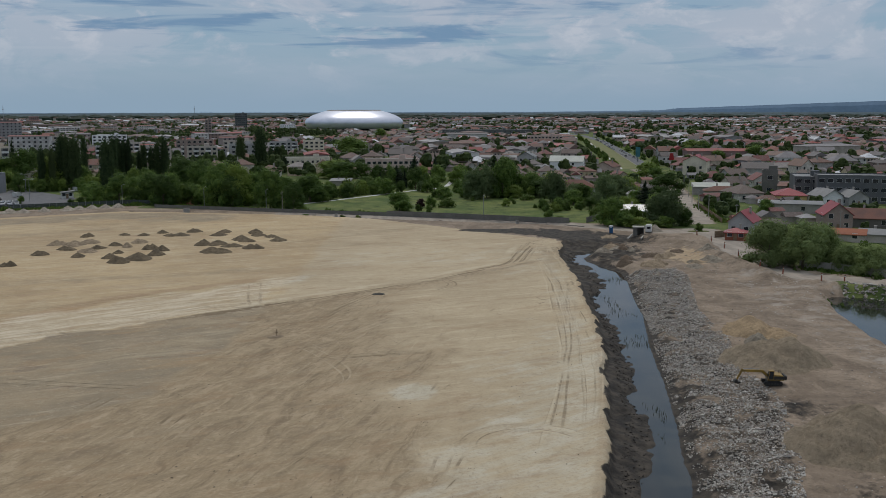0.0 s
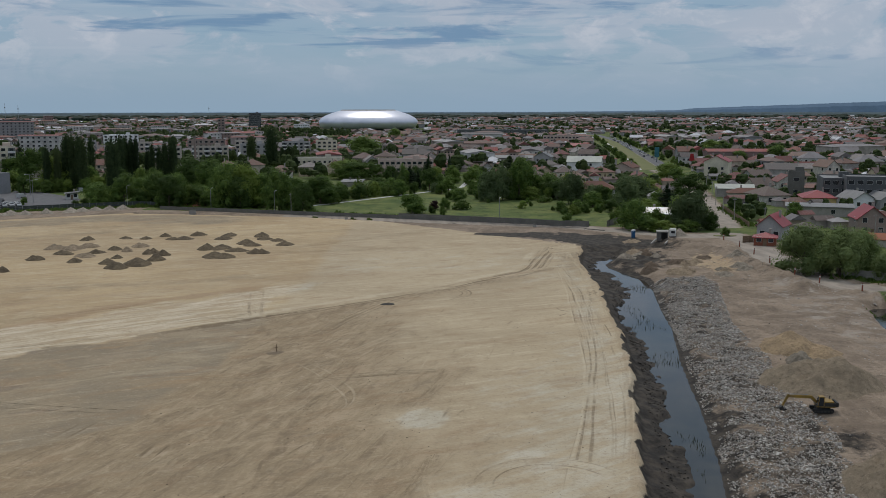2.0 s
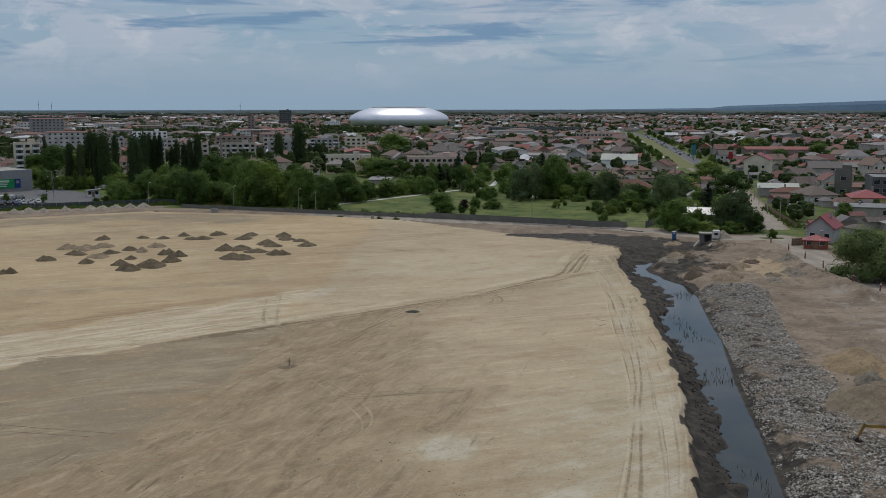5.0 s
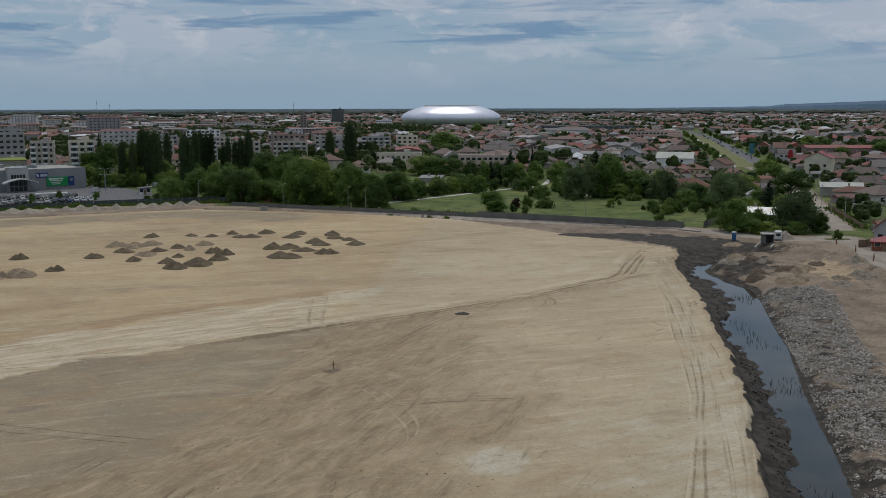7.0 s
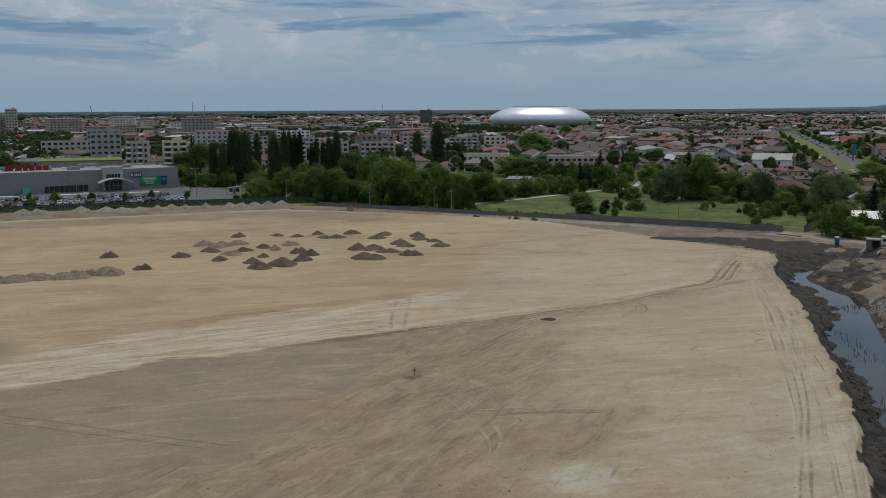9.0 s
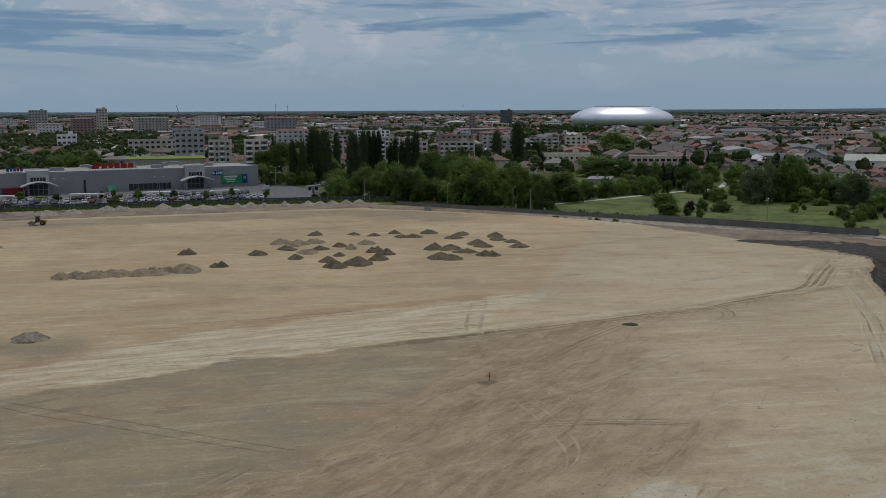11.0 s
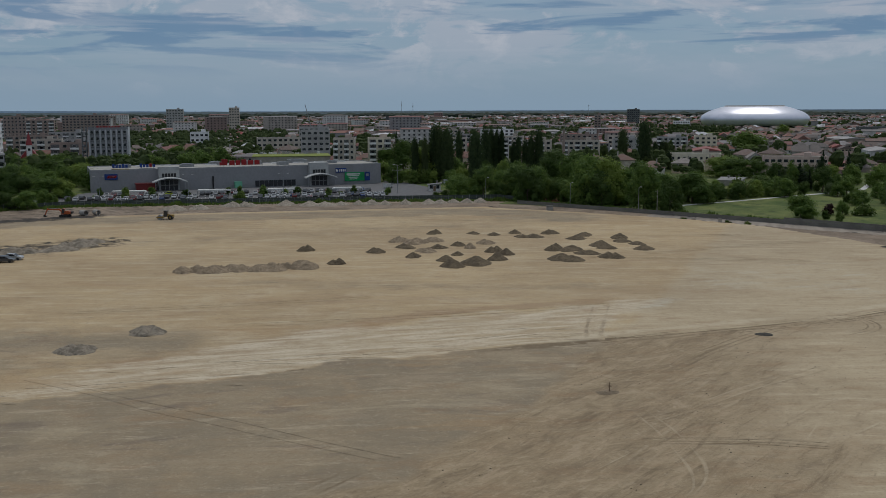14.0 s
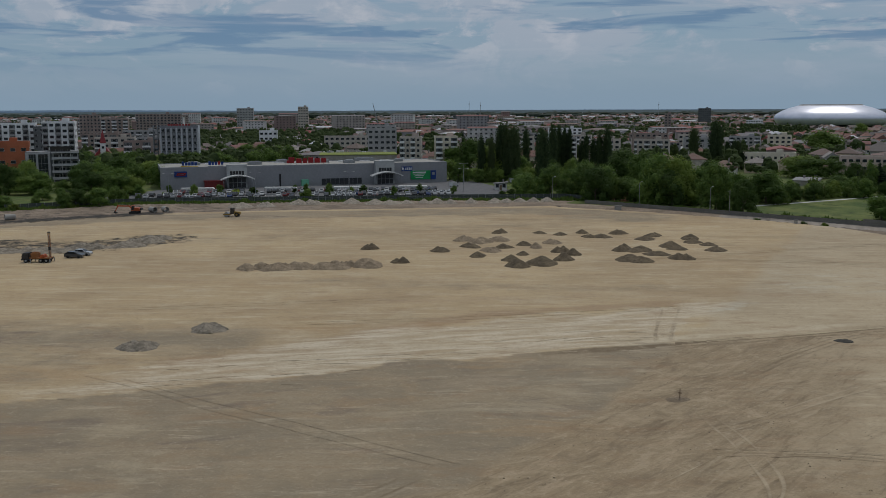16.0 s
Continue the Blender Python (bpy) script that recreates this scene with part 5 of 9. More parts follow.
# ---- gravel heaps on the fill ----
def heap_mesh(seed, w, h, name="heap", mat=None, peaks=1, at=None):
    """A tipped heap: overlapping cones with slumped, lumpy sides; at: x, y and turn, to follow the ground."""
    r = random.Random(seed)
    n = 30
    tips = [(r.uniform(-0.08, 0.08), r.uniform(-0.08, 0.08), 1.0)] + [(r.uniform(-0.24, 0.24), r.uniform(-0.2, 0.2), r.uniform(0.6, 0.9)) for _ in range(peaks)]
    x, y = np.meshgrid((np.arange(n + 1) / n - 0.5) * 1.36, (np.arange(n + 1) / n - 0.5) * 1.36)
    x, y = x.ravel(), y.ravel()
    z = np.zeros_like(x)
    lump = np.array([noise.noise((a * 3.5 + seed, c * 3.5, 1.0)) for a, c in zip(x, y)])
    fine = np.array([noise.noise((a * 9 + seed, c * 9, 2.0)) + 0.6 * noise.noise((a * 21, c * 21, seed)) for a, c in zip(x, y)])
    for tx, ty, k in tips:
        d = np.hypot(x - tx, (y - ty) * 1.1) / (0.46 * (0.6 + 0.4 * k)) * (1 + 0.2 * lump)
        cone = k * np.maximum(0, 1 - d) ** 0.95
        z = np.maximum(z, cone)
    z = z + (0.11 + 0.07 * (peaks > 1)) * fine * np.minimum(1, z * 4)
    z = np.where(z > 0.93, 0.93 + (z - 0.93) * 0.4, z)
    base = 0.0
    if at is not None:
        c, s_ = math.cos(radians(at[2])), math.sin(radians(at[2]))
        base = land(at[0] + (x * c - y * s_) * w, at[1] + (x * s_ + y * c) * w) - float(land(at[0], at[1]))
    s = Shape()
    s.v = list(zip((x * w).tolist(), (y * w).tolist(), (np.where(z > 0.012, z * h, -0.25) + base).tolist()))
    s.f = [(k, k + 1, k + n + 2, k + n + 1) for j in range(n) for k in range(j * (n + 1), j * (n + 1) + n)]
    s.m = [0] * len(s.f)
    return s.mesh(name, mat or GRAVEL, smooth=True)


def heap(x, y, h, w, mat=None, label="grey tipped heap of gravel on the sandy fill", group="gravel heaps on the fill", peaks=1):
    turn = rng.uniform(0, 360)
    ob = new("mound", heap_mesh(int(x * 7 + y * 3) % 997, w * (0.98 if w < 8 else 1.04), h * (1.4 if w < 8 else 1.18), mat=mat or HEAP, peaks=peaks, at=(x, y, turn)))
    tagged(ob, label, "heap", group)
    ob.matrix_basis = pose(x, y, float(land(x, y)), 0, 0, turn)
    return ob


for row in ((-106.9, 299.0, 0.9, 4.6), (-97.0, 302.2, 0.5, 4.0), (-90.9, 300.9, 0.6, 4.5), (-86.7, 306.8, 0.8, 4.3), (-77.8, 309.5, 0.9, 5.5), (-79.4, 301.1, 0.7, 5.9), (-68.0, 308.7, 0.7, 5.4),
            (-67.9, 301.3, 0.7, 5.9), (-82.1, 299.9, 0.6, 4.4), (-58.1, 306.9, 1.0, 6.2), (-56.1, 300.8, 0.7, 5.8), (-51.9, 297.0, 0.6, 5.1), (-47.7, 288.3, 0.8, 6.3), (-58.9, 291.7, 1.0, 6.4),
            (-56.3, 286.4, 0.7, 4.9), (-63.6, 281.0, 0.9, 6.8), (-58.5, 276.4, 0.7, 6.1), (-61.4, 265.7, 1.1, 7.6), (-67.6, 280.3, 1.2, 5.4), (-52.5, 272.5, 1.0, 5.7)):
    heap(*row)
for row in ((-79.9, 271.6, 1.1, 4.5), (-76.2, 268.3, 1.2, 4.7), (-75.2, 260.3, 1.3, 5.8), (-77.8, 252.9, 1.6, 8.6), (-85.7, 254.6, 1.0, 5.5), (-81.6, 247.8, 1.3, 6.0), (-95.0, 272.0, 0.8, 4.9),
            (-92.4, 278.7, 0.8, 4.2), (-103.1, 270.5, 0.8, 4.9), (-106.7, 260.5, 0.9, 5.0), (-94.7, 257.0, 0.9, 4.6), (-122.9, 257.3, 1.1, 4.6), (-106.3, 241.7, 1.0, 3.9), (-86.6, 263.6, 0.7, 3.9)):
    heap(*row)
for row in ((-87.6, 275.4, 0.7, 3.8), (-100.8, 284.1, 0.6, 5.7), (-104.1, 279.1, 0.7, 7.1), (-109.3, 280.3, 0.7, 5.2), (-87.1, 284.4, 0.6, 4.8), (-95.3, 266.6, 0.5, 5.3)):
    heap(row[0], row[1], row[2] * 1.5, row[3], mat=GRAVEL, label="pale spread heap of gravel on the sandy fill", peaks=3)
HEAP_GREY = gravel("grey_lumpy_spoil", (0.30, 0.258, 0.202), (0.165, 0.142, 0.112))
heap(-103.2, 157.5, 0.72, 5.8, mat=HEAP_GREY, label="grey lumpy heap of spoil on the sandy fill", peaks=7)
heap(-101.6, 171.0, 0.8, 5.0, mat=HEAP_GREY, label="grey lumpy heap of spoil on the sandy fill", peaks=7)
for i in range(15):
    q = i / 14
    x, y = -131 + 20 * q + rng.gauss(0, 0.8), 221 + 14 * q + rng.gauss(0, 1.3)
    heap(x, y, rng.uniform(0.8, 1.3), rng.uniform(4.6, 7.6), mat=GRAVEL, label="lumpy brown-grey mound in a long gravel heap", group="long gravel heaps", peaks=3)
for i in range(18):
    q = i / 17
    x, y = float(np.interp(q, (0, 0.35, 0.65, 1), (-198, -187, -182.5, -182))) + rng.gauss(0, 1.2), float(np.interp(q, (0, 0.35, 0.65, 1), (217, 226, 237, 250))) + rng.gauss(0, 1.2)
    heap(x, y, rng.uniform(0.6, 1.1), rng.uniform(5.5, 8.5), mat=HEAP_GREY, label="lumpy dark grey mound in a long gravel heap", group="long gravel heaps", peaks=3)
# pale heaps along the far edge towards the car park
for x, y, h, w in ((-214, 326, 2.1, 9.0), (-208, 332, 1.7, 7.0), (-203, 344.5, 1.9, 8.0), (-198.5, 346.5, 1.7, 7.0), (-187, 355, 1.9, 7.6), (-179.5, 357, 1.8, 8.0), (-173.5, 358.5, 1.7, 8.0), (-169.5, 363, 1.2, 6.0), (-165, 367, 1.4, 5.6),
                   (-160, 367.5, 1.7, 6.6), (-155, 368.5, 1.5, 5.8), (-149.5, 373, 1.7, 5.8), (-142.3, 378, 1.6, 6.4), (-138.6, 380.5, 1.4, 5.4), (-135.4, 383, 1.4, 5.6), (-131, 386, 1.5, 5.6), (-126.5, 389, 1.6, 6.0)):
    heap(x, y, h * 0.8, w, mat=GRAVEL_PALE, label="pale grey heap of sand and gravel beside the fence", group="heaps along the fence", peaks=1)
# works side of the stream
MOUND = gravel("tan_grey_gravel", (0.265, 0.212, 0.150), (0.200, 0.160, 0.114))
heap(51.2, 147.2, 3.2, 14.6, mat=MOUND, label="large brown-grey gravel mound beside the digger", group="mounds by the stream", peaks=3)
heap(46.8, 148.6, 2.3, 9.0, mat=MOUND, label="brown-grey gravel mound beside the digger", group="mounds by the stream", peaks=1)
heap(52.6, 168.0, 2.5, 11.5, mat=GRAVEL_TAN, label="tan sandy mound by the dirt road", group="mounds by the stream", peaks=1)
heap(56.5, 164.5, 1.0, 7.0, mat=GRAVEL_TAN, label="low tan sandy mound by the dirt road", group="mounds by the stream", peaks=1)
heap(51.6, 159.5, 1.5, 5.2, mat=HEAP_GREY, label="grey spoil mound by the dirt road", group="mounds by the stream")
heap(49.9, 153.6, 1.5, 5.4, mat=HEAP_GREY, label="grey spoil mound by the dirt road", group="mounds by the stream")
heap(49.0, 110.5, 3.6, 15.5, mat=MOUND, label="large brown gravel mound on bare earth", group="mounds by the stream", peaks=3)
heap(50.5, 103.5, 3.0, 12.0, mat=MOUND, label="brown gravel mound on bare earth", group="mounds by the stream", peaks=3)
heap(66.0, 309.5, 1.6, 6.0, mat=GRAVEL_PALE, label="small pale gravel heap on the perimeter road", group="mounds by the stream")
for i in range(26):
    q = i / 25
    x, y = 40 + 26 * q + rng.gauss(0, 5), 288 - 44 * q + rng.gauss(0, 7)
    if x < np.interp(y, LEFT_Y, RIGHT_X) + 3 or math.hypot(x - 57, y - 289) < 7:
        continue
    heap(x, y, rng.uniform(0.5, 1.1), rng.uniform(3.0, 6.0), mat=rng.choice((GRAVEL, SPOIL, HEAP_GREY)), label="low brown spoil heap on churned earth", group="spoil heaps by the stream", peaks=2)
heap(52.0, 243.0, 1.2, 7.0, mat=GRAVEL, label="low dark spoil heap at the head of the rubble", group="mounds by the stream", peaks=2)


# ---- rubble on the stream's far bank ----
STONE = palette("broken_concrete", [(0.43, 0.405, 0.36), (0.33, 0.305, 0.27), (0.49, 0.465, 0.42), (0.24, 0.215, 0.185), (0.34, 0.285, 0.23)], 1.5, 0.92)
STONE_MIX = palette("broken_concrete_mix", [(0.43, 0.405, 0.36), (0.33, 0.305, 0.27), (0.49, 0.465, 0.42), (0.24, 0.215, 0.185), (0.34, 0.285, 0.23)], 1.5, 0.92, island=True)


def stone_shape(s, x, y, z, size, r):
    """A tilted broken slab with chipped corners."""
    a, tx, ty = r.uniform(0, math.tau), r.gauss(0, 0.35), r.gauss(0, 0.35)
    m = Matrix.Translation((x, y, z)) @ Euler((tx, ty, a)).to_matrix().to_4x4()
    sx, sy, sz = size * r.uniform(0.6, 1.3), size * r.uniform(0.45, 0.9), size * r.uniform(0.2, 0.55)
    pts = []
    for dz in (-1, 1):
        for dx, dy in ((-1, -1), (1, -1), (1, 1), (-1, 1)):
            k = r.uniform(0.6, 1.0)
            pts.append(tuple(m @ Vector((dx * sx / 2 * k, dy * sy / 2 * r.uniform(0.6, 1.0), dz * sz / 2 * r.uniform(0.7, 1.0)))))
    s.add(pts, [(3, 2, 1, 0), (4, 5, 6, 7), (0, 1, 5, 4), (1, 2, 6, 5), (2, 3, 7, 6), (3, 0, 4, 7)])


def rubble():
    r = random.Random(21)
    root = thing("rubble_bank", "bank of broken grey concrete and stone beside the stream", "rubble", kind="stuff")
    ys, xs, sizes = [], [], []
    while len(xs) < 36000:
        y = r.uniform(86, 236)
        a, b = np.interp(y, LEFT_Y, RIGHT_X) + 0.5, np.interp(y, RUBBLE_Y, RUBBLE_X)
        x = a + (b - a) * r.random()
        clump = noise.noise((x * 0.22, y * 0.22, 3)) + 0.6 * noise.noise((x * 0.6, y * 0.6, 8)) - 0.35 * max(0, 1 - (x - a) / 3)
        if clump + r.uniform(-0.35, 0.35) < -0.2:
            continue
        xs.append(x), ys.append(y), sizes.append(min(0.95, 0.13 + abs(r.gauss(0, 0.125))))
    zs = land(np.array(xs), np.array(ys))
    lump = Shape()
    kinds = []
    for k in range(8):
        one = Shape()
        stone_shape(one, 0, 0, 0, 1.0, r)
        kinds.append(one.mesh("stone", STONE))
    near = 0
    for x, y, z, size in zip(xs, ys, zs, sizes):
        if near < 300 and y < 112 and size > 0.30:
            near += 1
            part("stone", kinds[near % 8], STONE, root, at=pose(x, y, z + size * 0.12, r.uniform(-15, 15), r.uniform(-15, 15), r.uniform(0, 360)) @ Matrix.Scale(size, 4))
        else:
            stone_shape(lump, x, y, z + size * 0.12, size, r)
    tagged(part("broken_stones", lump, STONE_MIX, root), kind="stuff")


rubble()


# ---- wheel tracks pressed into the fill ----
def bend(pts, n=60):
    """A smooth line through a few points."""
    out, m = [], len(pts)
    for q in np.linspace(0, m - 1.001, n):
        i = int(q)
        p0, p1, p2, p3 = (Vector(pts[min(max(k, 0), m - 1)]) for k in (i - 1, i, i + 1, i + 2))
        t = q - i
        v = 0.5 * (2 * p1 + (p2 - p0) * t + (2 * p0 - 5 * p1 + 4 * p2 - p3) * t * t + (3 * p1 - p0 - 3 * p2 + p3) * t ** 3)
        out.append((v.x, v.y))
    return out


def tracks():
    """Soft wheel tracks: shallow ribbons of the same ground, darker or paler along their middle."""
    r = random.Random(5)
    verts, faces, press, lift = [], [], [], []

    def ribbon(pts, width, tone, shift=0.0, fade=4, base=0.0, steady=False):
        """tone: below 0 darker, above 0 paler, at most 0.5 either way."""
        n, k = len(pts), len(verts)
        lift.append(lift[-1] % 400 + 1 if lift else 1)
        level = lift[-1]
        for i, (x, y) in enumerate(pts):
            a, c = pts[max(0, i - 1)], pts[min(n - 1, i + 1)]
            d = math.hypot(c[0] - a[0], c[1] - a[1]) or 1
            nx, ny = -(c[1] - a[1]) / d, (c[0] - a[0]) / d
            w = width * (0.8 + 0.6 * noise.noise((x * 0.13, y * 0.13, shift)))
            wob = shift + 0.25 * noise.noise((x * 0.12, y * 0.12, shift))
            t = tone * min(1.0, i / fade, (n - 1 - i) / fade) * (1.0 if steady else min(1.0, max(0.15, 0.75 + 1.3 * noise.noise((x * 0.09, y * 0.09, 9.0 + shift)))))
            e = base * min(1.0, i / fade, (n - 1 - i) / fade)
            for q, v in ((0.75, e), (0.3, t), (-0.3, t), (-0.75, e)):
                verts.append((x + nx * (wob + w * q), y + ny * (wob + w * q), level * 0.00012))
                press.append(0.5 + v)
        for i in range(n - 1):
            for q in range(3):
                m = k + 4 * i + q
                faces.append((m, m + 1, m + 5, m + 4))

    haul = bend([(26, 289), (25.5, 282.6), (21.1, 263.1), (16.6, 244), (8.6, 234), (-1.7, 221.9), (-16.2, 208), (-29.4, 196), (-43.4, 184), (-54, 175)], 120)
    ribbon(haul, 3.0, -0.5, 0.3, 14, -0.05, True)
    for k in range(8):
        ribbon(haul[:86 + 3 * k], 0.45, -r.uniform(0.32, 0.5), -2.4 + k * 0.72 + r.uniform(-0.2, 0.2), 24, -0.28)
    ribbon(haul, 2.6, 0.30, -3.6, 20)
    for k in range(4):
        ribbon(haul[:92], 0.4, -0.05, -1.9 + k * 1.4, 30, -0.22)
    fork = bend([(3.2, 221), (14.1, 238), (25.1, 251.8), (29.8, 264.6), (29.6, 276.7), (25, 286)], 60)
    ribbon(fork, 2.6, -0.26, 0.0, 14)
    for k in (-1.0, -0.2, 0.7):
        ribbon(fork, 0.45, -0.36, k, 14, -0.16)
    bankside = bend([(24.1, 289.3), (27.1, 280.5), (28.2, 266.2), (28.2, 251.7), (27.6, 233), (26.2, 212.3), (24.8, 195.6), (23.6, 177.3), (22.6, 164.9), (20.2, 146)], 90)
    ribbon(bankside, 4.0, -0.24, -0.5, 20)
    for k in range(6):
        ribbon(bankside, 0.4, -r.uniform(0.2, 0.32), -2.2 + k * 0.75, 20, -0.14)
    for pts in ([(18.9, 201.3), (19.5, 198), (21.3, 196.8)], [(18.6, 192.6), (19.6, 194), (20.4, 194.9)], [(18.7, 236.6), (21.7, 235.3), (24.3, 231.7)]):
        ribbon(bend(pts, 14), 0.5, -0.42, 0.0, 3)
    side = bend([(4, 229), (-5.2, 217), (-13, 206), (-19.5, 190), (-24, 176), (-30, 168)], 60)
    for k in (-1.1, 0.0, 1.0):
        ribbon(side, 0.5, -0.28, k, 14)
    loop = bend([(-8, 216), (-2.8, 222.2), (0.3, 220.1), (1.9, 216.6), (1.4, 212.3), (-2.2, 207)], 40)
    for k in (-0.9, 0.0, 0.9):
        ribbon(loop, 0.4, -0.36, k)
    fan = ([(-14.6, 194), (-19.9, 161), (-22, 146)], [(-4.4, 188), (-15.3, 164), (-23, 144)], [(-10, 200), (-24.2, 172), (-34, 150)], [(-15.9, 162), (-19.2, 147), (-21.8, 133)], 
           [(-2, 200), (-12, 175), (-30, 140), (-38, 112)], [(2, 190), (-6, 165), (-16, 140), (-24, 112)], [(6, 180), (0, 155), (-8, 128), (-12, 105)])
    for i, pts in enumerate(fan):
        for k in (-0.9, 0.9) if i % 2 else (0.0,):
            ribbon(bend(pts, 60), 0.5, 0.15 if i % 3 != 2 else -0.14, k, 20)
    for i in range(17):       # along the stream's edge
        off = 1.2 + i * 0.40 + r.uniform(-0.2, 0.2)
        y0, y1 = r.uniform(86, 150), r.uniform(225, 280)
        pts = [(float(np.interp(y, BANK_Y, BANK_X)) - off + 0.5 * math.sin(y / 19 + i * 0.4), float(y)) for y in np.arange(y0, y1, 1.2)]
        ribbon(pts, r.uniform(0.2, 0.45), -r.uniform(0.18, 0.34) if i % 4 else 0.25, i * 3.7 % 1.0 - 0.5, 20)
    for i in range(2):        # darker churned stretch beside the bend
        pts = [(float(np.interp(y, BANK_Y, BANK_X)) - 2.0 - i * 1.1 + r.uniform(-0.3, 0.3), float(y)) for y in np.arange(196 + r.uniform(-10, 10), 262, 1.2)]
        ribbon(pts, 0.8, -0.30, 0.0, 16)
    for radius in (6.2, 7.6, 8.1):   # a turning circle
        arc = [(9.8 + radius * math.cos(a), 109.4 + radius * math.sin(a)) for a in np.linspace(0.35, 3.3, 44)]
        ribbon(arc, 0.32, -0.30 if radius > 7 else -0.40, 0.0, 8)
        ribbon(arc, 0.3, 0.3, 0.45, 8)
    for i, (x, y) in enumerate(((-43.5, 117), (-34.6, 116), (-29.5, 101), (-47, 122), (-31, 112), (-1.5, 100), (1.2, 101), (-4, 104))):   # blade ends and short ruts
        a = radians(r.gauss(82, 7))
        ln = r.uniform(4, 9)
        for k in (0.0, 1.7) if i % 2 else (0.0,):
            ribbon([(x + k + math.cos(a) * u, y + math.sin(a) * u) for u in np.linspace(0, ln, 12)], r.uniform(0.3, 0.6), -r.uniform(0.3, 0.45), 0.0, 4)
            ribbon([(x + k + 0.5 + math.cos(a) * u, y + math.sin(a) * u) for u in np.linspace(0, ln * 0.8, 12)], 0.5, 0.16, 0.0, 4)
    for i in range(70):      # short blade scrapes over the brown fill
        y = r.uniform(92, 195)
        x = r.uniform(-36, 4) + (y - 95) * 0.05
        if y > np.interp(x, BROWN_X, BROWN_Y) - 3:
            continue
        a, ln = radians(r.gauss(74, 6)), r.uniform(3, 11)
        ribbon([(x + math.cos(a) * u, y + math.sin(a) * u) for u in np.linspace(0, ln, 10)], r.uniform(0.2, 0.5), r.choice((-0.4, -0.3, -0.24, 0.2, 0.28)), 0.0, 4)
    for pts in ([(-23.8, 152.8), (-18, 163), (-13.4, 172.3), (-4.9, 187.2)], [(-22.6, 152), (-17, 162), (-12.4, 171.5), (-3.8, 186)], [(-26.5, 162.6), (-21.8, 154.8), (-16.2, 144.6), (-14.2, 137.9), (-14.6, 134)], [(-25.3, 163.1), (-18.7, 153.2), (-14.5, 145.3), (-13.4, 139.7), (-14, 135)]):
        ribbon(bend(pts, 44), 0.36, 0.20, 0.0, 8)
    for pts in ([(-98, 143), (-85.5, 140.9), (-74.4, 138.2), (-65.1, 136.7), (-54.4, 134.8), (-44, 133.4)], [(-93, 144), (-81.9, 141.7), (-71.6, 139.9), (-63, 138.5), (-51.6, 136.2), (-42, 134.7)]):
        ribbon(bend(pts, 60), 0.30, -0.07, 0.0, 8)
    for k in (-0.9, -0.3, 0.9):
        ribbon(bend([(-21, 148.4), (-14, 151.1), (-8.3, 153.1), (-3, 154)], 30), 0.5, -0.38, k, 8)
    for pts in ([(-41.3, 224), (-38.5, 207), (-35.3, 191)], [(-42.8, 217), (-40.4, 204), (-37.5, 190.6)], [(-5.6, 143.3), (-7.1, 141), (-6.7, 138.1), (-5.4, 136.4)]):
        ribbon(bend(pts, 30), 0.7, -0.28, 0.0, 6)
    for _ in range(7):       # haul lines across the far fill
        x, y = r.uniform(-170, -5), r.uniform(165, 340)
        if y < np.interp(x, BROWN_X, BROWN_Y):
            continue
        a, turn, pts = radians(r.gauss(26, 11)), r.gauss(0, 0.005), []
        for _ in range(r.randrange(15, 45)):
            pts.append((x, y))
            x, y, a = x + 1.6 * math.cos(a), y + 1.6 * math.sin(a), a + turn
        pts = [(x, y) for x, y in pts if y < np.interp(x, FAR_X, FAR_Y) - 8 and x < np.interp(y, BANK_Y, BANK_X) - 6]
        if len(pts) > 8:
            tone = r.choice((-0.18, -0.26, 0.2, 0.25))
            for k in (-0.95, 0.95):
                ribbon(pts, 0.9, tone * 0.4, k, 12)
    for i in range(34):      # short scrapes left by the blade along the edge of the pale crust
        q = (i + 0.5) / 34
        x = -98 + 62 * q
        y = float(np.interp(x, BROWN_X, BROWN_Y)) + r.gauss(2, 3) + 12 * r.random() ** 2
        a, length = radians(r.gauss(36, 9)), r.uniform(2, 7)
        ribbon([(x + math.cos(a) * u, y + math.sin(a) * u) for u in np.linspace(0, length, 8)], r.uniform(0.3, 0.7), r.choice((-0.26, -0.2, 0.35)), 0.0, 3)
    xy = np.array(verts)
    x, y = xy[:, 0], xy[:, 1]
    z = land(x, y) + 0.004 + xy[:, 2] + 0.04 * (x > 50)
    me = bpy.data.meshes.new("wheel_tracks")
    me.from_pydata(np.stack([x, y, z], -1).tolist(), [], faces)
    me.materials.append(GROUND)
    zone, streak, tint = land_cover(x, y)
    for name, cols in (("zone", zone), ("streak", streak), ("tint", (tint[0], np.array(press), tint[2]))):
        at = me.attributes.new(name, "FLOAT_COLOR", "POINT")
        at.data.foreach_set("color", np.stack([*cols, np.ones_like(x)], -1).ravel())
    me.update()
    tagged(new("wheel_tracks", me), "soft wheel tracks pressed into the sandy fill", "tracks", kind="stuff")


tracks()

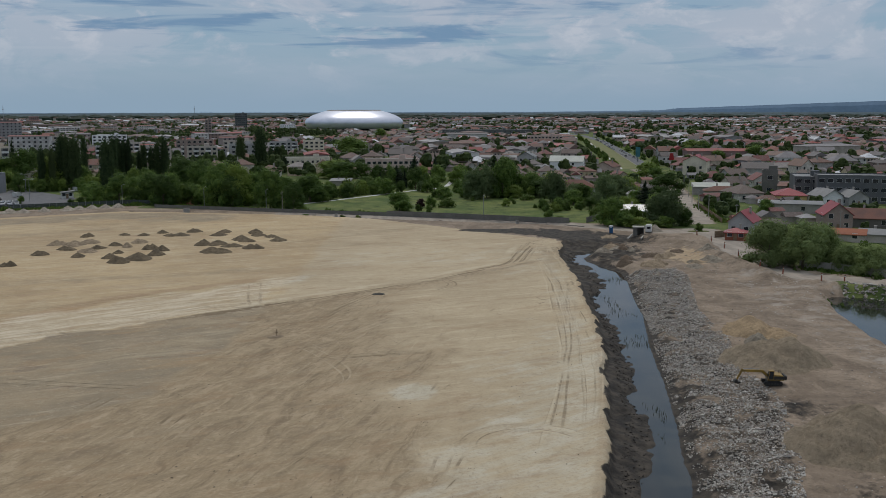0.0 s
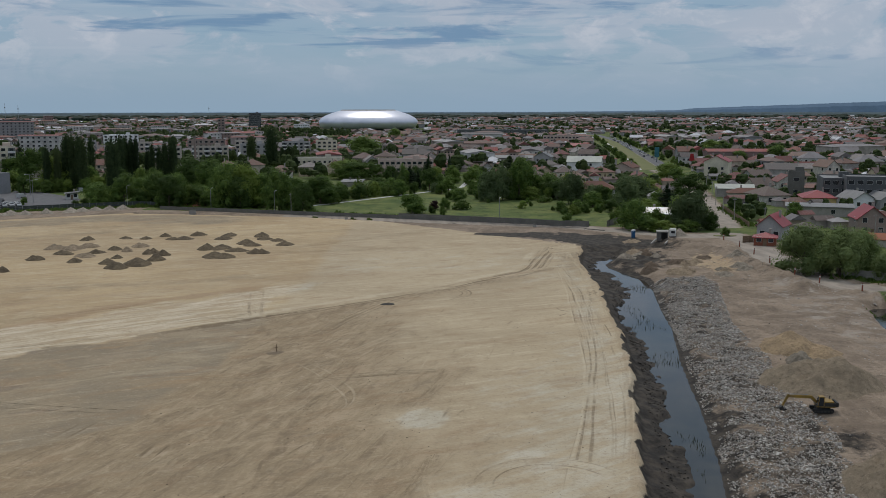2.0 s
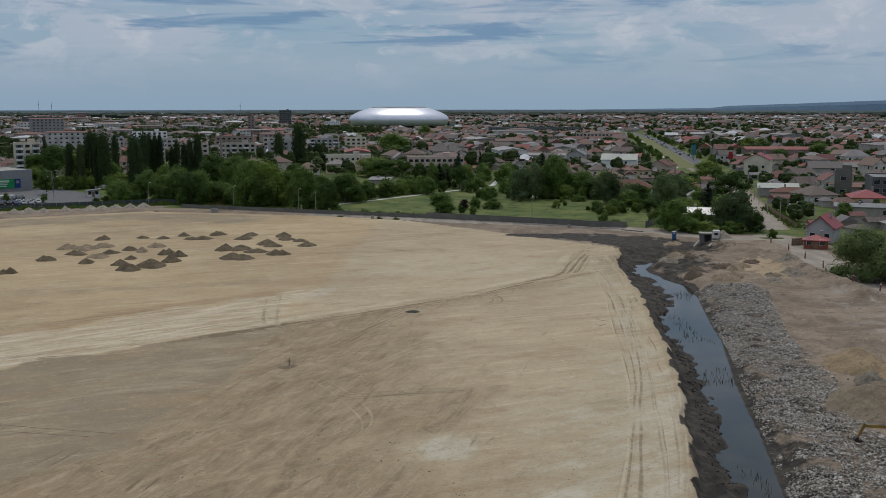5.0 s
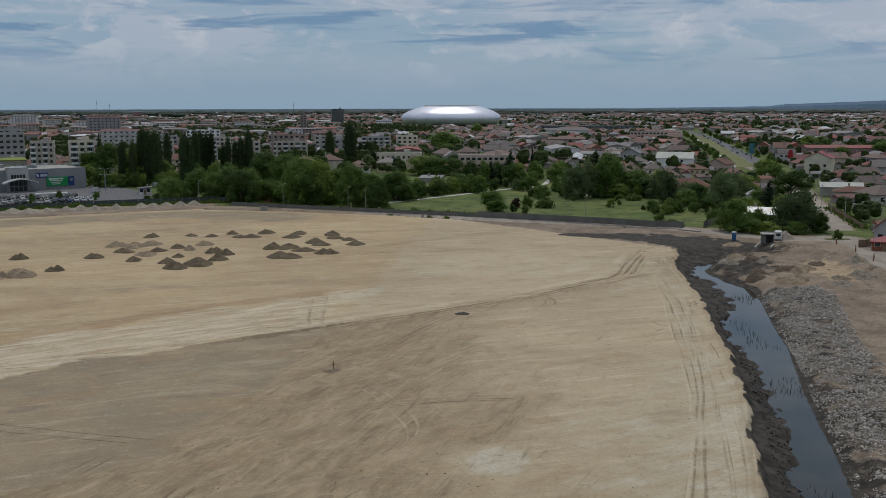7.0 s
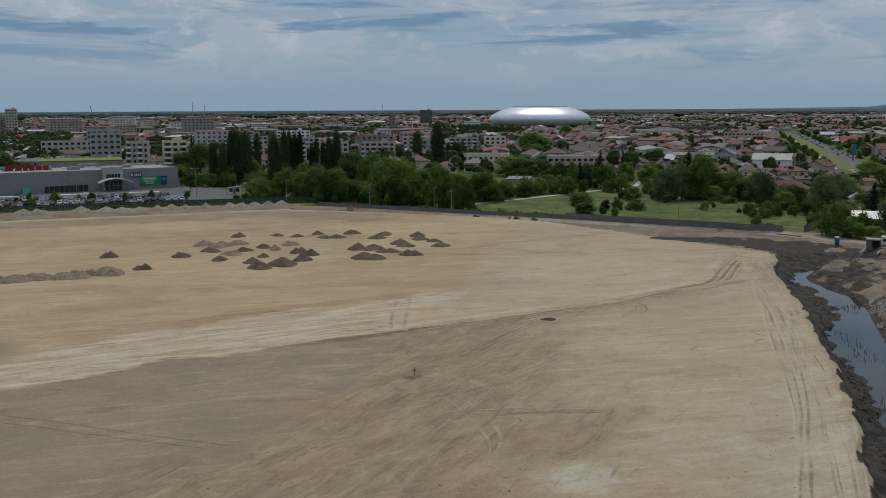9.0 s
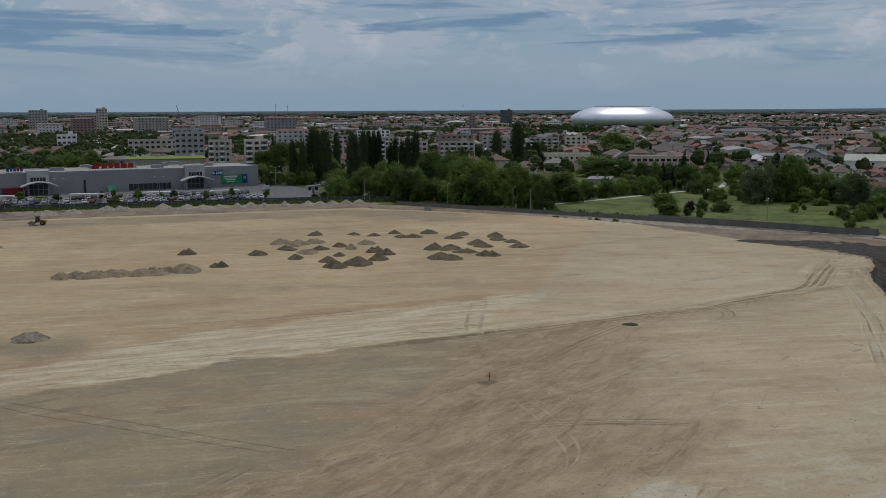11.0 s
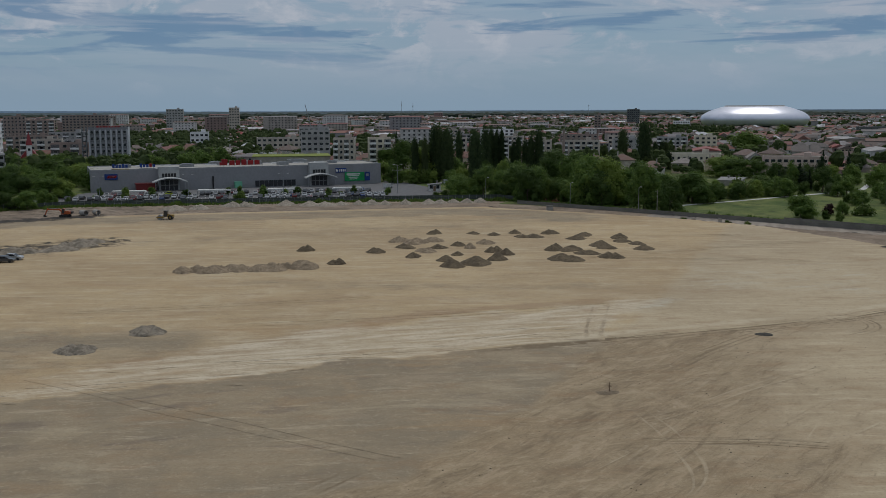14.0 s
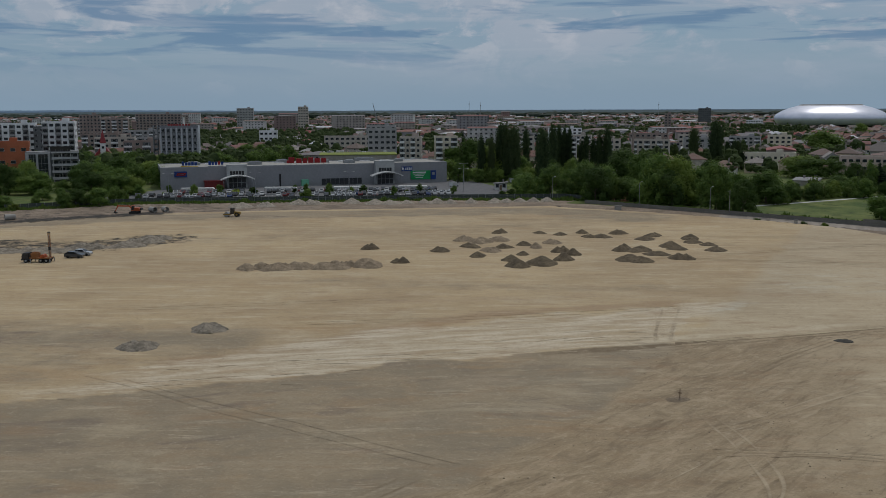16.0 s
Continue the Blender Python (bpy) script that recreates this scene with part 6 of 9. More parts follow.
# ---- houses ----
def window_mesh(w, h, name="window", t=0.05):
    """A framed window in one piece, its pane set back in the frame."""
    a, c = w / 2, w / 2 - t
    ring = lambda x, z0, z1, y: [(-x, y, z0), (x, y, z0), (x, y, z1), (-x, y, z1)]  # noqa: E731
    s = Shape()
    s.v = ring(a, 0, h, 0.03) + ring(a, 0, h, -0.07) + ring(c, t, h - t, -0.07) + ring(c, t, h - t, -0.01)
    for j in range(3):
        s.f += [(j * 4 + i, j * 4 + (i + 1) % 4, (j + 1) * 4 + (i + 1) % 4, (j + 1) * 4 + i) for i in range(4)]
    s.f.append((12, 13, 14, 15))
    s.m = [0] * 12 + [1]
    return s.mesh(name, WHITE, GLASS)


WINDOW = window_mesh(1.4, 1.5)
WINDOW_WIDE = window_mesh(2.2, 1.6)


def house_template(kind, w, d, h, rise, wall, roof, label):
    root = thing("house", label, "house", "houses of the town")
    over = 0.5
    if kind == "gable":
        walls = Shape().prism([(-w / 2, -0.3), (w / 2, -0.3), (w / 2, h), (0, h + rise), (-w / 2, h)], -d / 2, d / 2)
        rf = Shape()
        k = rise / (w / 2)
        x1, z1 = w / 2 + over, h - over * k
        for sgn in (-1, 1):
            rf.prism([(0, h + rise + 0.02), (sgn * x1, z1 + 0.02), (sgn * x1, z1 + 0.22), (0, h + rise + 0.24)], -d / 2 - over, d / 2 + over)
    elif kind == "hip":
        walls = Shape().box(0, 0, -0.3, w, d, h + 0.3)
        a, b, r = w / 2 + over, d / 2 + over, max(0.0, (d - w) / 2)
        rf = Shape().add([(-a, -b, h), (a, -b, h), (a, b, h), (-a, b, h), (0, -r, h + rise), (0, r, h + rise), (-a, -b, h - 0.2), (a, -b, h - 0.2), (a, b, h - 0.2), (-a, b, h - 0.2)],
                         [(0, 1, 4), (1, 2, 5, 4), (2, 3, 5), (3, 0, 4, 5), (0, 6, 7, 1), (1, 7, 8, 2), (2, 8, 9, 3), (3, 9, 6, 0), (6, 9, 8, 7)])
    else:
        walls = Shape().box(0, 0, -0.3, w, d, h + 0.3)
        rf = Shape().prism([(-w / 2 - over, h + 0.05), (w / 2 + over, h + rise + 0.05), (w / 2 + over, h + rise + 0.25), (-w / 2 - over, h + 0.25)], -d / 2 - over, d / 2 + over)
    part("wall", walls, wall, root)
    part("roof", rf, roof, root)
    part("chimney", Shape().box(w * 0.2, d * 0.15, h + rise * 0.3, 0.6, 0.7, rise * 0.7 + 0.9).box(w * 0.2, d * 0.15, h + rise + 0.9, 0.8, 0.9, 0.12), CONCRETE, root)
    floors = 2 if h > 4.6 else 1
    for fl in range(floors):
        for x in (-w * 0.27, w * 0.27):
            part("window", WINDOW, None, root, at=pose(x, -d / 2 - 0.03, 1.0 + fl * 2.8))
        for y in (-d * 0.2,):
            part("window", WINDOW, None, root, at=pose(-w / 2 - 0.03, y, 1.0 + fl * 2.8, 0, 0, -90))
    part("door", Shape().box(0, -d / 2 - 0.05, 0, 1.0, 0.12, 2.05), WOOD, root)
    return root


HOUSE_KINDS = (
    ("gable", 8.0, 11.0, 3.2, 2.6, "single-storey plastered house with a pitched tiled roof"),
    ("hip", 10.0, 12.0, 3.3, 2.8, "plastered house with a hipped tiled roof"),
    ("gable", 9.0, 13.0, 5.8, 3.0, "two-storey plastered house with a pitched roof"),
    ("hip", 11.0, 11.0, 5.9, 2.9, "two-storey plastered house with a hipped roof"),
    ("shed", 7.0, 12.0, 2.8, 1.2, "low outbuilding with a sloping sheet roof"),
    ("gable", 7.0, 15.0, 2.9, 2.2, "long low house with a worn tiled roof"),
)
HOUSES = {}


def house(k, x, y, turn, sx=1.0, sy=1.0, sz=1.0):
    m = pose(x, y, 0, 0, 0, turn)
    if k not in HOUSES:
        kind, w, d, h, rise, label = HOUSE_KINDS[k]
        HOUSES[k] = house_template(kind, w, d, h, rise, PLASTER, ROOFS, label)
        HOUSES[k].matrix_basis = m
        return HOUSES[k]
    return copy_thing(HOUSES[k], m @ Matrix.Diagonal((sx, sy, sz, 1)))


# ---- where the town may stand ----
CLEAR = []     # x, y, radius of what is placed by hand


def inside(x, y, poly):
    hit, j = False, len(poly) - 1
    for i in range(len(poly)):
        (xi, yi), (xj, yj) = poly[i], poly[j]
        if (yi > y) != (yj > y) and x < (xj - xi) * (y - yi) / (yj - yi) + xi:
            hit = not hit
        j = i
    return hit


OPEN_LAND = [(-420, 150), (-420, 330), (-330, 420), (-340, 520), (-200, 560), (-150, 520), (-60, 560), (-20, 590), (20, 575), (40, 470), (78, 450), (84, 300), (90, 200), (60, 100)]


def free_of(x, y, gap):
    if inside(x, y, OPEN_LAND):
        return False
    if path_distance(x, y, AVENUE) < 21 + gap or path_distance(x, y, LANE) < 7 + gap or path_distance(x, y, STREET) < 8 + gap:
        return False
    if math.hypot((x + 158) / 1.1, y - 1797) < 110:
        return False
    return all((x - a) ** 2 + (y - b) ** 2 > (c + gap) ** 2 for a, b, c in CLEAR)

# ---- named buildings ----
BRICK = surface("red_brick", (0.25, 0.085, 0.05), scale=2)
MAROON = surface("maroon_roof_sheet", (0.26, 0.035, 0.04), (0.20, 0.03, 0.035), scale=0.8, rough=0.5)
TILE = surface("brown_roof_tile", (0.16, 0.075, 0.055), (0.11, 0.06, 0.05), scale=1.0, rough=0.85)
ORANGE_TILE = surface("orange_roof_tile", (0.30, 0.11, 0.06), (0.22, 0.09, 0.055), scale=0.8)
SLATE = surface("grey_roof_sheet", (0.20, 0.20, 0.20), (0.15, 0.15, 0.15), scale=0.8, rough=0.6)
PALE_SHEET = surface("pale_roof_sheet", (0.42, 0.43, 0.38), (0.33, 0.34, 0.31), scale=0.8, rough=0.6)
CREAM = surface("cream_render", (0.64, 0.58, 0.47), scale=0.8)
GREY_RENDER = surface("grey_render", (0.36, 0.355, 0.355), scale=0.8)
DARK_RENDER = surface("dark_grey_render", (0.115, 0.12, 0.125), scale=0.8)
WHITE_RENDER = surface("white_render", (0.76, 0.76, 0.77), scale=0.6)
BEIGE_RENDER = surface("beige_render", (0.47, 0.42, 0.37), scale=0.8)
BROWN_RENDER = surface("brown_render", (0.29, 0.225, 0.20), scale=0.6)
YELLOW_RENDER = surface("yellow_render", (0.52, 0.38, 0.17), scale=0.8)
PINK_RENDER = surface("pink_render", (0.50, 0.39, 0.345), scale=0.8)
ORANGE_RENDER = surface("orange_render", (0.40, 0.125, 0.06), scale=0.6)


def block(name, label, x, y, turn, w, d, h, floors, bays, wall, roof=None, side=2, balcony=False, category="building", pane=None, group="", gap=1.0):
    """A flat-roofed block: its front stands at x, y and looks along local -y."""
    root = thing(name, label, category, group, pose(x, y, 0, 0, 0, turn))
    part("wall", Shape().box(0, d / 2, -0.3, w, d, h + 0.3), wall, root)
    part("roof", Shape().box(0, d / 2, h, w - 0.7, d - 0.7, 0.18), roof or SLATE, root)
    p = Shape().box(0, 0.15, h, w, 0.3, 0.6).box(0, d - 0.15, h, w, 0.3, 0.6).box(-w / 2 + 0.15, d / 2, h, 0.3, d - 0.6, 0.6).box(w / 2 - 0.15, d / 2, h, 0.3, d - 0.6, 0.6)
    part("parapet", p, wall, root)
    storey = h / floors
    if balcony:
        # no hollow is built: a dark panel on the wall paints the recess shade
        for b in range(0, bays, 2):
            part("balcony_shade", Shape().box(-w / 2 + w * (b + 0.5) / bays, -0.02, storey, w / bays * 0.86, 0.06, h - storey - 0.4), DARK_RENDER, root, "flat dark panel for the shade of a balcony recess")
    pane = pane or (WINDOW_WIDE if w / bays > 3.0 else WINDOW)
    for f in range(floors):
        z = f * storey + storey * 0.32
        for b in range(bays):
            bx = -w / 2 + w * (b + 0.5) / bays
            part("window", pane, None, root, at=pose(bx, -0.04, z))
            if balcony and f and b % 2 == 0:
                s = Shape().box(bx, -0.65, f * storey - 0.1, w / bays * 0.9, 1.2, 0.16).box(bx, -1.2, f * storey + 0.06, w / bays * 0.9, 0.1, 0.95)
                part("balcony", s, WHITE_RENDER if wall is not WHITE_RENDER else GREY_RENDER, root)
        for b in range(side):
            sy = d * (b + 0.5) / side
            part("window", pane, None, root, at=pose(w / 2 + 0.04, sy, z, 0, 0, 90))
    part("stair_head", Shape().box(w * 0.2, d * 0.55, h + 0.18, 3.5, 3.5, 2.2), wall, root)
    CLEAR.append((x - math.sin(radians(turn)) * d / 2, y + math.cos(radians(turn)) * d / 2, max(w, d) * 0.62))
    return root


def villa(label, x, y, turn, w, d, h, rise, kind, wall, roof, name="house"):
    """A house of given size with its own walls and roof; its front is at local -y."""
    root = house_template(kind, w, d, h, rise, wall, roof, label)
    root.name = name
    root["group"] = ""
    root.matrix_basis = pose(x, y, 0, 0, 0, turn)
    CLEAR.append((x, y, max(w, d) * 0.6))
    return root


def hotel():
    """A grey hotel with pale piers, a white corner fin, a scaffold along its flank and a row of red blocks on the roof."""
    w, d, h, floors, bays = 20.0, 15.0, 23.4, 7, 7
    grey = surface("grey_panel_wall", (0.21, 0.214, 0.235), (0.18, 0.184, 0.200), scale=0.6)
    pier = surface("pale_grey_pier", (0.50, 0.505, 0.53), (0.42, 0.425, 0.45), scale=0.6)
    root = thing("hotel", "grey seven-storey hotel with pale piers and a flank scaffold", "hotel", m=pose(-369, 476, 0, 0, 0, 40))
    part("wall", Shape().box(0, d / 2, -0.3, w, d, h + 0.3), grey, root)
    part("roof", Shape().box(0, d / 2, h, w - 0.7, d - 0.7, 0.18), SLATE, root)
    part("parapet", Shape().box(0, 0.15, h, w, 0.3, 0.8).box(0, d - 0.15, h, w, 0.3, 0.8).box(-w / 2 + 0.15, d / 2, h, 0.3, d - 0.6, 0.8).box(w / 2 - 0.15, d / 2, h, 0.3, d - 0.6, 0.8), grey, root)
    for b in range(bays + 1):
        part("pier", Shape().box(-w / 2 + 0.4 + (w - 0.8) * b / bays, -0.2, -0.3, 0.75, 0.4, h + 0.1), pier, root)
    for f in range(floors):
        z = f * h / floors + 1.0
        for b in range(bays):
            part("window", WINDOW, None, root, at=pose(-w / 2 + 0.4 + (w - 0.8) * (b + 0.5) / bays, -0.04, z))
            part("sill_panel", Shape().box(-w / 2 + 0.4 + (w - 0.8) * (b + 0.5) / bays, -0.05, z - 0.75, 1.8, 0.1, 0.6), DARK_RENDER, root)
        for b in range(4):
            part("window", WINDOW, None, root, at=pose(w / 2 + 0.04, d * (b + 0.5) / 4, z, 0, 0, 90))
    part("corner_fin", Shape().box(w / 2 + 0.5, -0.4, -0.3, 0.9, 1.4, h + 1.6), WHITE_RENDER, root, "white corner fin")
    for k in range(8):
        part("sign_block", Shape().box(-5.2 + k * 1.5, 0.2, h + 0.9, 1.1, 0.3, 0.9), RED, root, "red rooftop sign block")
    for k in range(5):
        y = -1.0 + k * 3.6
        part("scaffold_post", Shape().tube((-w / 2 - 1.2, y, -0.3), (-w / 2 - 1.2, y, h + 1.0), 0.12, n=5).tube((-w / 2 - 3.4, y, -0.3), (-w / 2 - 3.4, y, h + 1.0), 0.12, n=5), STEEL, root)
    for k in range(9):
        z = 2.0 + k * 2.5
        part("scaffold_deck", Shape().box(-w / 2 - 2.3, d / 2 - 1, z, 2.4, d + 2, 0.14).tube((-w / 2 - 3.4, -1, z), (-w / 2 - 3.4, 2.6, z + 2.5), 0.07, n=4).tube((-w / 2 - 3.4, -1, z + 1.0), (-w / 2 - 1.2, -1, z + 1.0), 0.07, n=4), DARK_RENDER, root)
    CLEAR.append((-374, 482, 15))


def office():
    """A dark office block: glazed strips on one half, deep pale-edged balconies on the other."""
    w, d, h = 23.5, 15.0, 13.6
    slab = surface("grey_floor_edge", (0.38, 0.375, 0.385), (0.32, 0.315, 0.325), scale=0.8)
    root = thing("office_block", "dark office block with glazed strips and deep balconies", "building", m=pose(-371, 390.5, 0, 0, 0, 46))
    part("wall", Shape().box(0, d / 2, -0.3, w, d, h + 0.3), DARK_RENDER, root)
    part("roof", Shape().box(0, d / 2, h, w - 0.6, d - 0.6, 0.2), SLATE, root)
    part("frame_wall", Shape().box(-6.2, -0.25, 0, 10.6, 0.5, h), slab, root, "grey frame round the glazing")
    for x, wide in ((-8.6, 3.0), (-4.0, 4.2)):
        strip_ = part("glass_strip", Shape().box(x, -0.55, 0.6, wide, 0.12, h - 1.4), GLASS, root, "tall dark glass strip")
        for k in range(5):
            part("transom", Shape().box(x, -0.63, 0.6 + k * 2.6, wide, 0.06, 0.12), STEEL, strip_)
        for k in range(1, 3):
            part("mullion", Shape().box(x - wide / 2 + wide * k / 3, -0.63, 0.6, 0.08, 0.06, h - 1.4), STEEL, strip_)
    for f in range(4):
        z = 1.2 + f * 3.1
        part("balcony", Shape().box(5.6, -0.9, z - 0.2, 11.6, 1.8, 0.3).box(5.6, -1.7, z + 0.1, 11.6, 0.15, 0.85).box(11.3, -0.9, z + 0.1, 0.15, 1.7, 0.85), slab, root, "grey balcony with a solid parapet")
        for b in range(4):
            part("window", WINDOW_WIDE, None, root, at=pose(1.6 + b * 2.8, -0.04, z + 0.6))
    for x in (0.4, 4.2, 8.0, 11.2):
        part("balcony_post", Shape().box(x, -1.5, 0, 0.3, 0.3, h - 0.3), slab, root)
    part("canopy_slab", Shape().box(5.6, -0.8, h - 0.4, 12.2, 2.4, 0.4), slab, root)
    part("terrace_room", Shape().box(3.5, 7, h + 0.2, 9, 7, 2.2).box(3.5, 6.5, h + 2.4, 11, 9, 0.25), GLASS, root, "glazed roof terrace room")
    for k in range(12):
        part("rail_post", Shape().tube((-0.5 + k * 1.05, 0.3, h + 0.2), (-0.5 + k * 1.05, 0.3, h + 1.2), 0.04, n=4), STEEL, root)
    for k in range(4):
        part("window", WINDOW_WIDE, None, root, at=pose(w / 2 + 0.04, 2.4 + k * 3.4, 1.6, 0, 0, 90))
        part("window", WINDOW_WIDE, None, root, at=pose(w / 2 + 0.04, 2.4 + k * 3.4, 7.8, 0, 0, 90))
    CLEAR.append((-376, 396, 15))


hotel()
office()
block("apartment_block", "white apartment tower with dark balcony stripes", -495, 478, 44, 22, 14, 24.7, 7, 6, WHITE_RENDER, balcony=True)
block("apartment_block", "white and dark apartment tower", -478, 482, 44, 9, 14, 22.7, 7, 3, DARK_RENDER)
block("apartment_block", "white apartment tower with recessed balconies", -442, 461, 40, 17, 15, 26.0, 8, 5, WHITE_RENDER, balcony=True)
block("shop_building", "orange-red rendered commercial building", -401, 388, 46, 24, 16, 17.5, 3, 5, ORANGE_RENDER, roof=ORANGE_TILE)
block("apartment_block", "brown-grey apartment block far across town", -737, 871, 40, 46, 14, 27.5, 10, 13, BROWN_RENDER)
for x, y, turn, w, h, floors, wall, rail, words in (
        (-438, 522, 34, 22, 13.5, 4, BROWN_RENDER, True, "brown-grey four-storey apartment block beyond the church"),
        (-452, 546, 36, 18, 15.0, 5, GREY_RENDER, True, "grey five-storey apartment block beyond the church"),
        (-497, 560, 38, 26, 14.0, 4, BEIGE_RENDER, True, "beige four-storey apartment block beyond the church"),
        (-544, 600, 40, 34, 15.0, 5, BROWN_RENDER, True, "brown five-storey apartment block with balconies"),
        (-565, 660, 36, 30, 16.0, 5, GREY_RENDER, True, "grey five-storey apartment block with balconies"),
        (-560, 480, 46, 30, 17.0, 5, WHITE_RENDER, True, "white five-storey apartment block with balconies"),
        (-650, 640, 44, 40, 18.0, 6, GREY_RENDER, True, "grey six-storey apartment block with balconies"),
        (-690, 745, 40, 44, 24.0, 8, BROWN_RENDER, True, "brown eight-storey apartment block with balconies")):
    block("apartment_block", words, x, y, turn, w, 12, h, floors, max(4, int(w / 4.5)), wall, roof=ROOFING, balcony=rail, side=0)
block("apartment_block", "brown-grey apartment tower far across town", -644, 684, 44, 17, 14, 28, 10, 6, BROWN_RENDER)
block("apartment_block", "grey apartment tower on the skyline", -910, 1247, 34, 24, 14, 33, 9, 6, GREY_RENDER, side=0)
block("apartment_block", "beige apartment tower on the skyline", -842, 1296, 32, 15, 14, 35, 9, 4, BEIGE_RENDER, side=0)
block("apartment_block", "white four-storey block among trees", -473, 700, 34, 14, 12, 15.5, 4, 4, WHITE_RENDER)
block("office_block", "long beige three-storey office building", -378, 667, 30, 37, 12, 13, 4, 10, BEIGE_RENDER)
block("apartment_block", "grey five-storey apartment block", -379, 713, 28, 22, 13, 19.5, 6, 6, GREY_RENDER)
block("apartment_block", "grey apartment block behind the store", -315, 602, 30, 18, 12, 20, 6, 5, GREY_RENDER)
block("apartment_block", "beige and brown apartment block with balconies", -258, 532, 24, 11.5, 13, 17.4, 6, 4, BEIGE_RENDER, roof=MAROON, balcony=True)
block("apartment_block", "cream apartment block with a brown stripe", -240, 540, 30, 12.0, 13, 17.5, 6, 3, CREAM, roof=MAROON, balcony=True)
for x, y, turn, w, h, floors, wall, top, rail, words in (
        (-232, 627, 20, 17, 15.2, 5, BEIGE_RENDER, ROOFING, True, "beige five-storey apartment block with balconies behind the poplars"),
        (-211, 640, 16, 20, 14.2, 5, GREY_RENDER, SLATE, True, "grey five-storey apartment block behind the poplars"),
        (-190, 668, 18, 18, 12.6, 4, BEIGE_RENDER, ROOFING, True, "pale four-storey apartment block behind the poplars"),
        (-166, 684, 12, 24, 12.2, 4, BEIGE_RENDER, TILE, True, "weathered four-storey apartment block behind the poplars"),
        (-139, 700, 16, 18, 13.2, 4, GREY_RENDER, ROOFING, False, "weathered grey four-storey apartment block"),
        (-160, 792, 10, 26, 12.6, 4, BEIGE_RENDER, ROOFING, False, "pale four-storey apartment block with a flat roof"),
        (-128, 806, 6, 22, 11.2, 4, GREY_RENDER, SLATE, True, "grey four-storey apartment block with balconies"),
        (-104, 812, 12, 16, 12.0, 4, CREAM, ROOFING, False, "cream four-storey apartment block"),
        (-276, 742, 22, 24, 14.0, 5, GREY_RENDER, ROOFING, True, "grey five-storey apartment block with balconies"),
        (-240, 760, 14, 20, 12.4, 4, BEIGE_RENDER, SLATE, True, "beige four-storey apartment block"),
        (-205, 830, 12, 30, 12.2, 4, BROWN_RENDER, ROOFING, False, "brown four-storey apartment block"),
        (-330, 850, 22, 26, 15.0, 5, BEIGE_RENDER, ROOFING, True, "beige five-storey apartment block with balconies"),
        (-300, 905, 18, 30, 14.2, 5, WHITE_RENDER, SLATE, False, "white five-storey apartment block")):
    block("apartment_block", words, x, y, turn, w, 12, h, floors, max(4, int(w / 4)), wall, roof=top, balcony=rail, side=0)
block("school_building", "pale two-storey school building with a flat roof", -82, 608, 10, 27, 12, 8.2, 2, 9, CREAM, roof=SLATE, category="school")
block("school_building", "brown two-storey school wing with a pale roof", -30, 602, 8, 32, 13, 7.6, 2, 10, PINK_RENDER, roof=ROOFING, category="school")
block("office_tower", "brown concrete tower block", -291, 1249, 12, 8, 8, 24.5, 8, 2, BROWN_RENDER, side=0)
block("office_tower", "dark glass office tower beyond the stadium road", -340, 1699, 12, 20, 18, 30, 9, 6, DARK_RENDER, side=0)
block("school_building", "long grey-green three-storey school with rows of white windows", 175, 396, -14, 50, 14, 10.8, 3, 15, DARK_RENDER, category="school", side=3)
block("school_building", "grey-green school wing beside a stair tower", 152, 412, -14, 13, 24, 9.4, 3, 4, DARK_RENDER, category="school", side=6)
block("stair_tower", "plain grey concrete stair tower", 143, 437, -16, 6.5, 6, 10.6, 2, 1, CONCRETE_DARK, side=1)
block("white_hall", "white office hall beside the stadium", -262, 1700, 8, 26, 20, 11, 3, 7, WHITE_RENDER, side=0)
block("long_hall", "long dark market hall on the plain", 60, 1350, 2, 120, 30, 9, 2, 18, DARK_RENDER, side=0)
block("office_block", "blue-grey office building on the skyline", -700, 1580, 24, 60, 18, 20, 4, 12, DARK_RENDER, side=0)
block("town_hall", "pink four-storey building by the avenue", 104, 1025, -6, 36, 14, 10, 3, 10, PINK_RENDER, side=0)

villa("grey rendered house with a maroon sheet roof", 92.5, 305, -30, 7.0, 10.5, 4.0, 3.0, "gable", GREY_RENDER, MAROON)
villa("small red brick garage with a maroon hipped roof", 85.5, 289.5, -20, 5.8, 5.0, 2.3, 1.2, "hip", BRICK, MAROON, "garage")
villa("yellow house with a maroon hipped roof", 139, 401, -12, 12.0, 15.0, 3.8, 2.4, "hip", YELLOW_RENDER, MAROON)
villa("white-gabled house with a grey roof", 152, 396, 10, 8.5, 12.0, 3.6, 2.6, "gable", WHITE_RENDER, SLATE)
villa("grey-roofed house beside the school", 161, 393, 6, 8.0, 12.0, 3.6, 2.4, "gable", GREY_RENDER, SLATE)
villa("brown brick house with a steep maroon roof", 124, 315, -8, 8.5, 11.0, 5.0, 3.4, "gable", BROWN_RENDER, MAROON)
villa("low concrete workshop with a flat grey roof", 128, 367, 72, 9.0, 22.0, 3.2, 0.5, "shed", CONCRETE, SLATE, "workshop")
villa("long hall with a dark brown sheet roof", 139, 322, 70, 11.0, 16.0, 3.0, 2.6, "gable", CONCRETE_DARK, TILE, "workshop")
villa("low house with a brown hipped roof", 121, 432, 76, 9.0, 15.5, 2.8, 1.8, "hip", BEIGE_RENDER, TILE)
villa("workshop with a pale sheet roof", 119, 444, 78, 8.0, 15.5, 3.6, 1.5, "gable", CONCRETE, PALE_SHEET, "workshop")
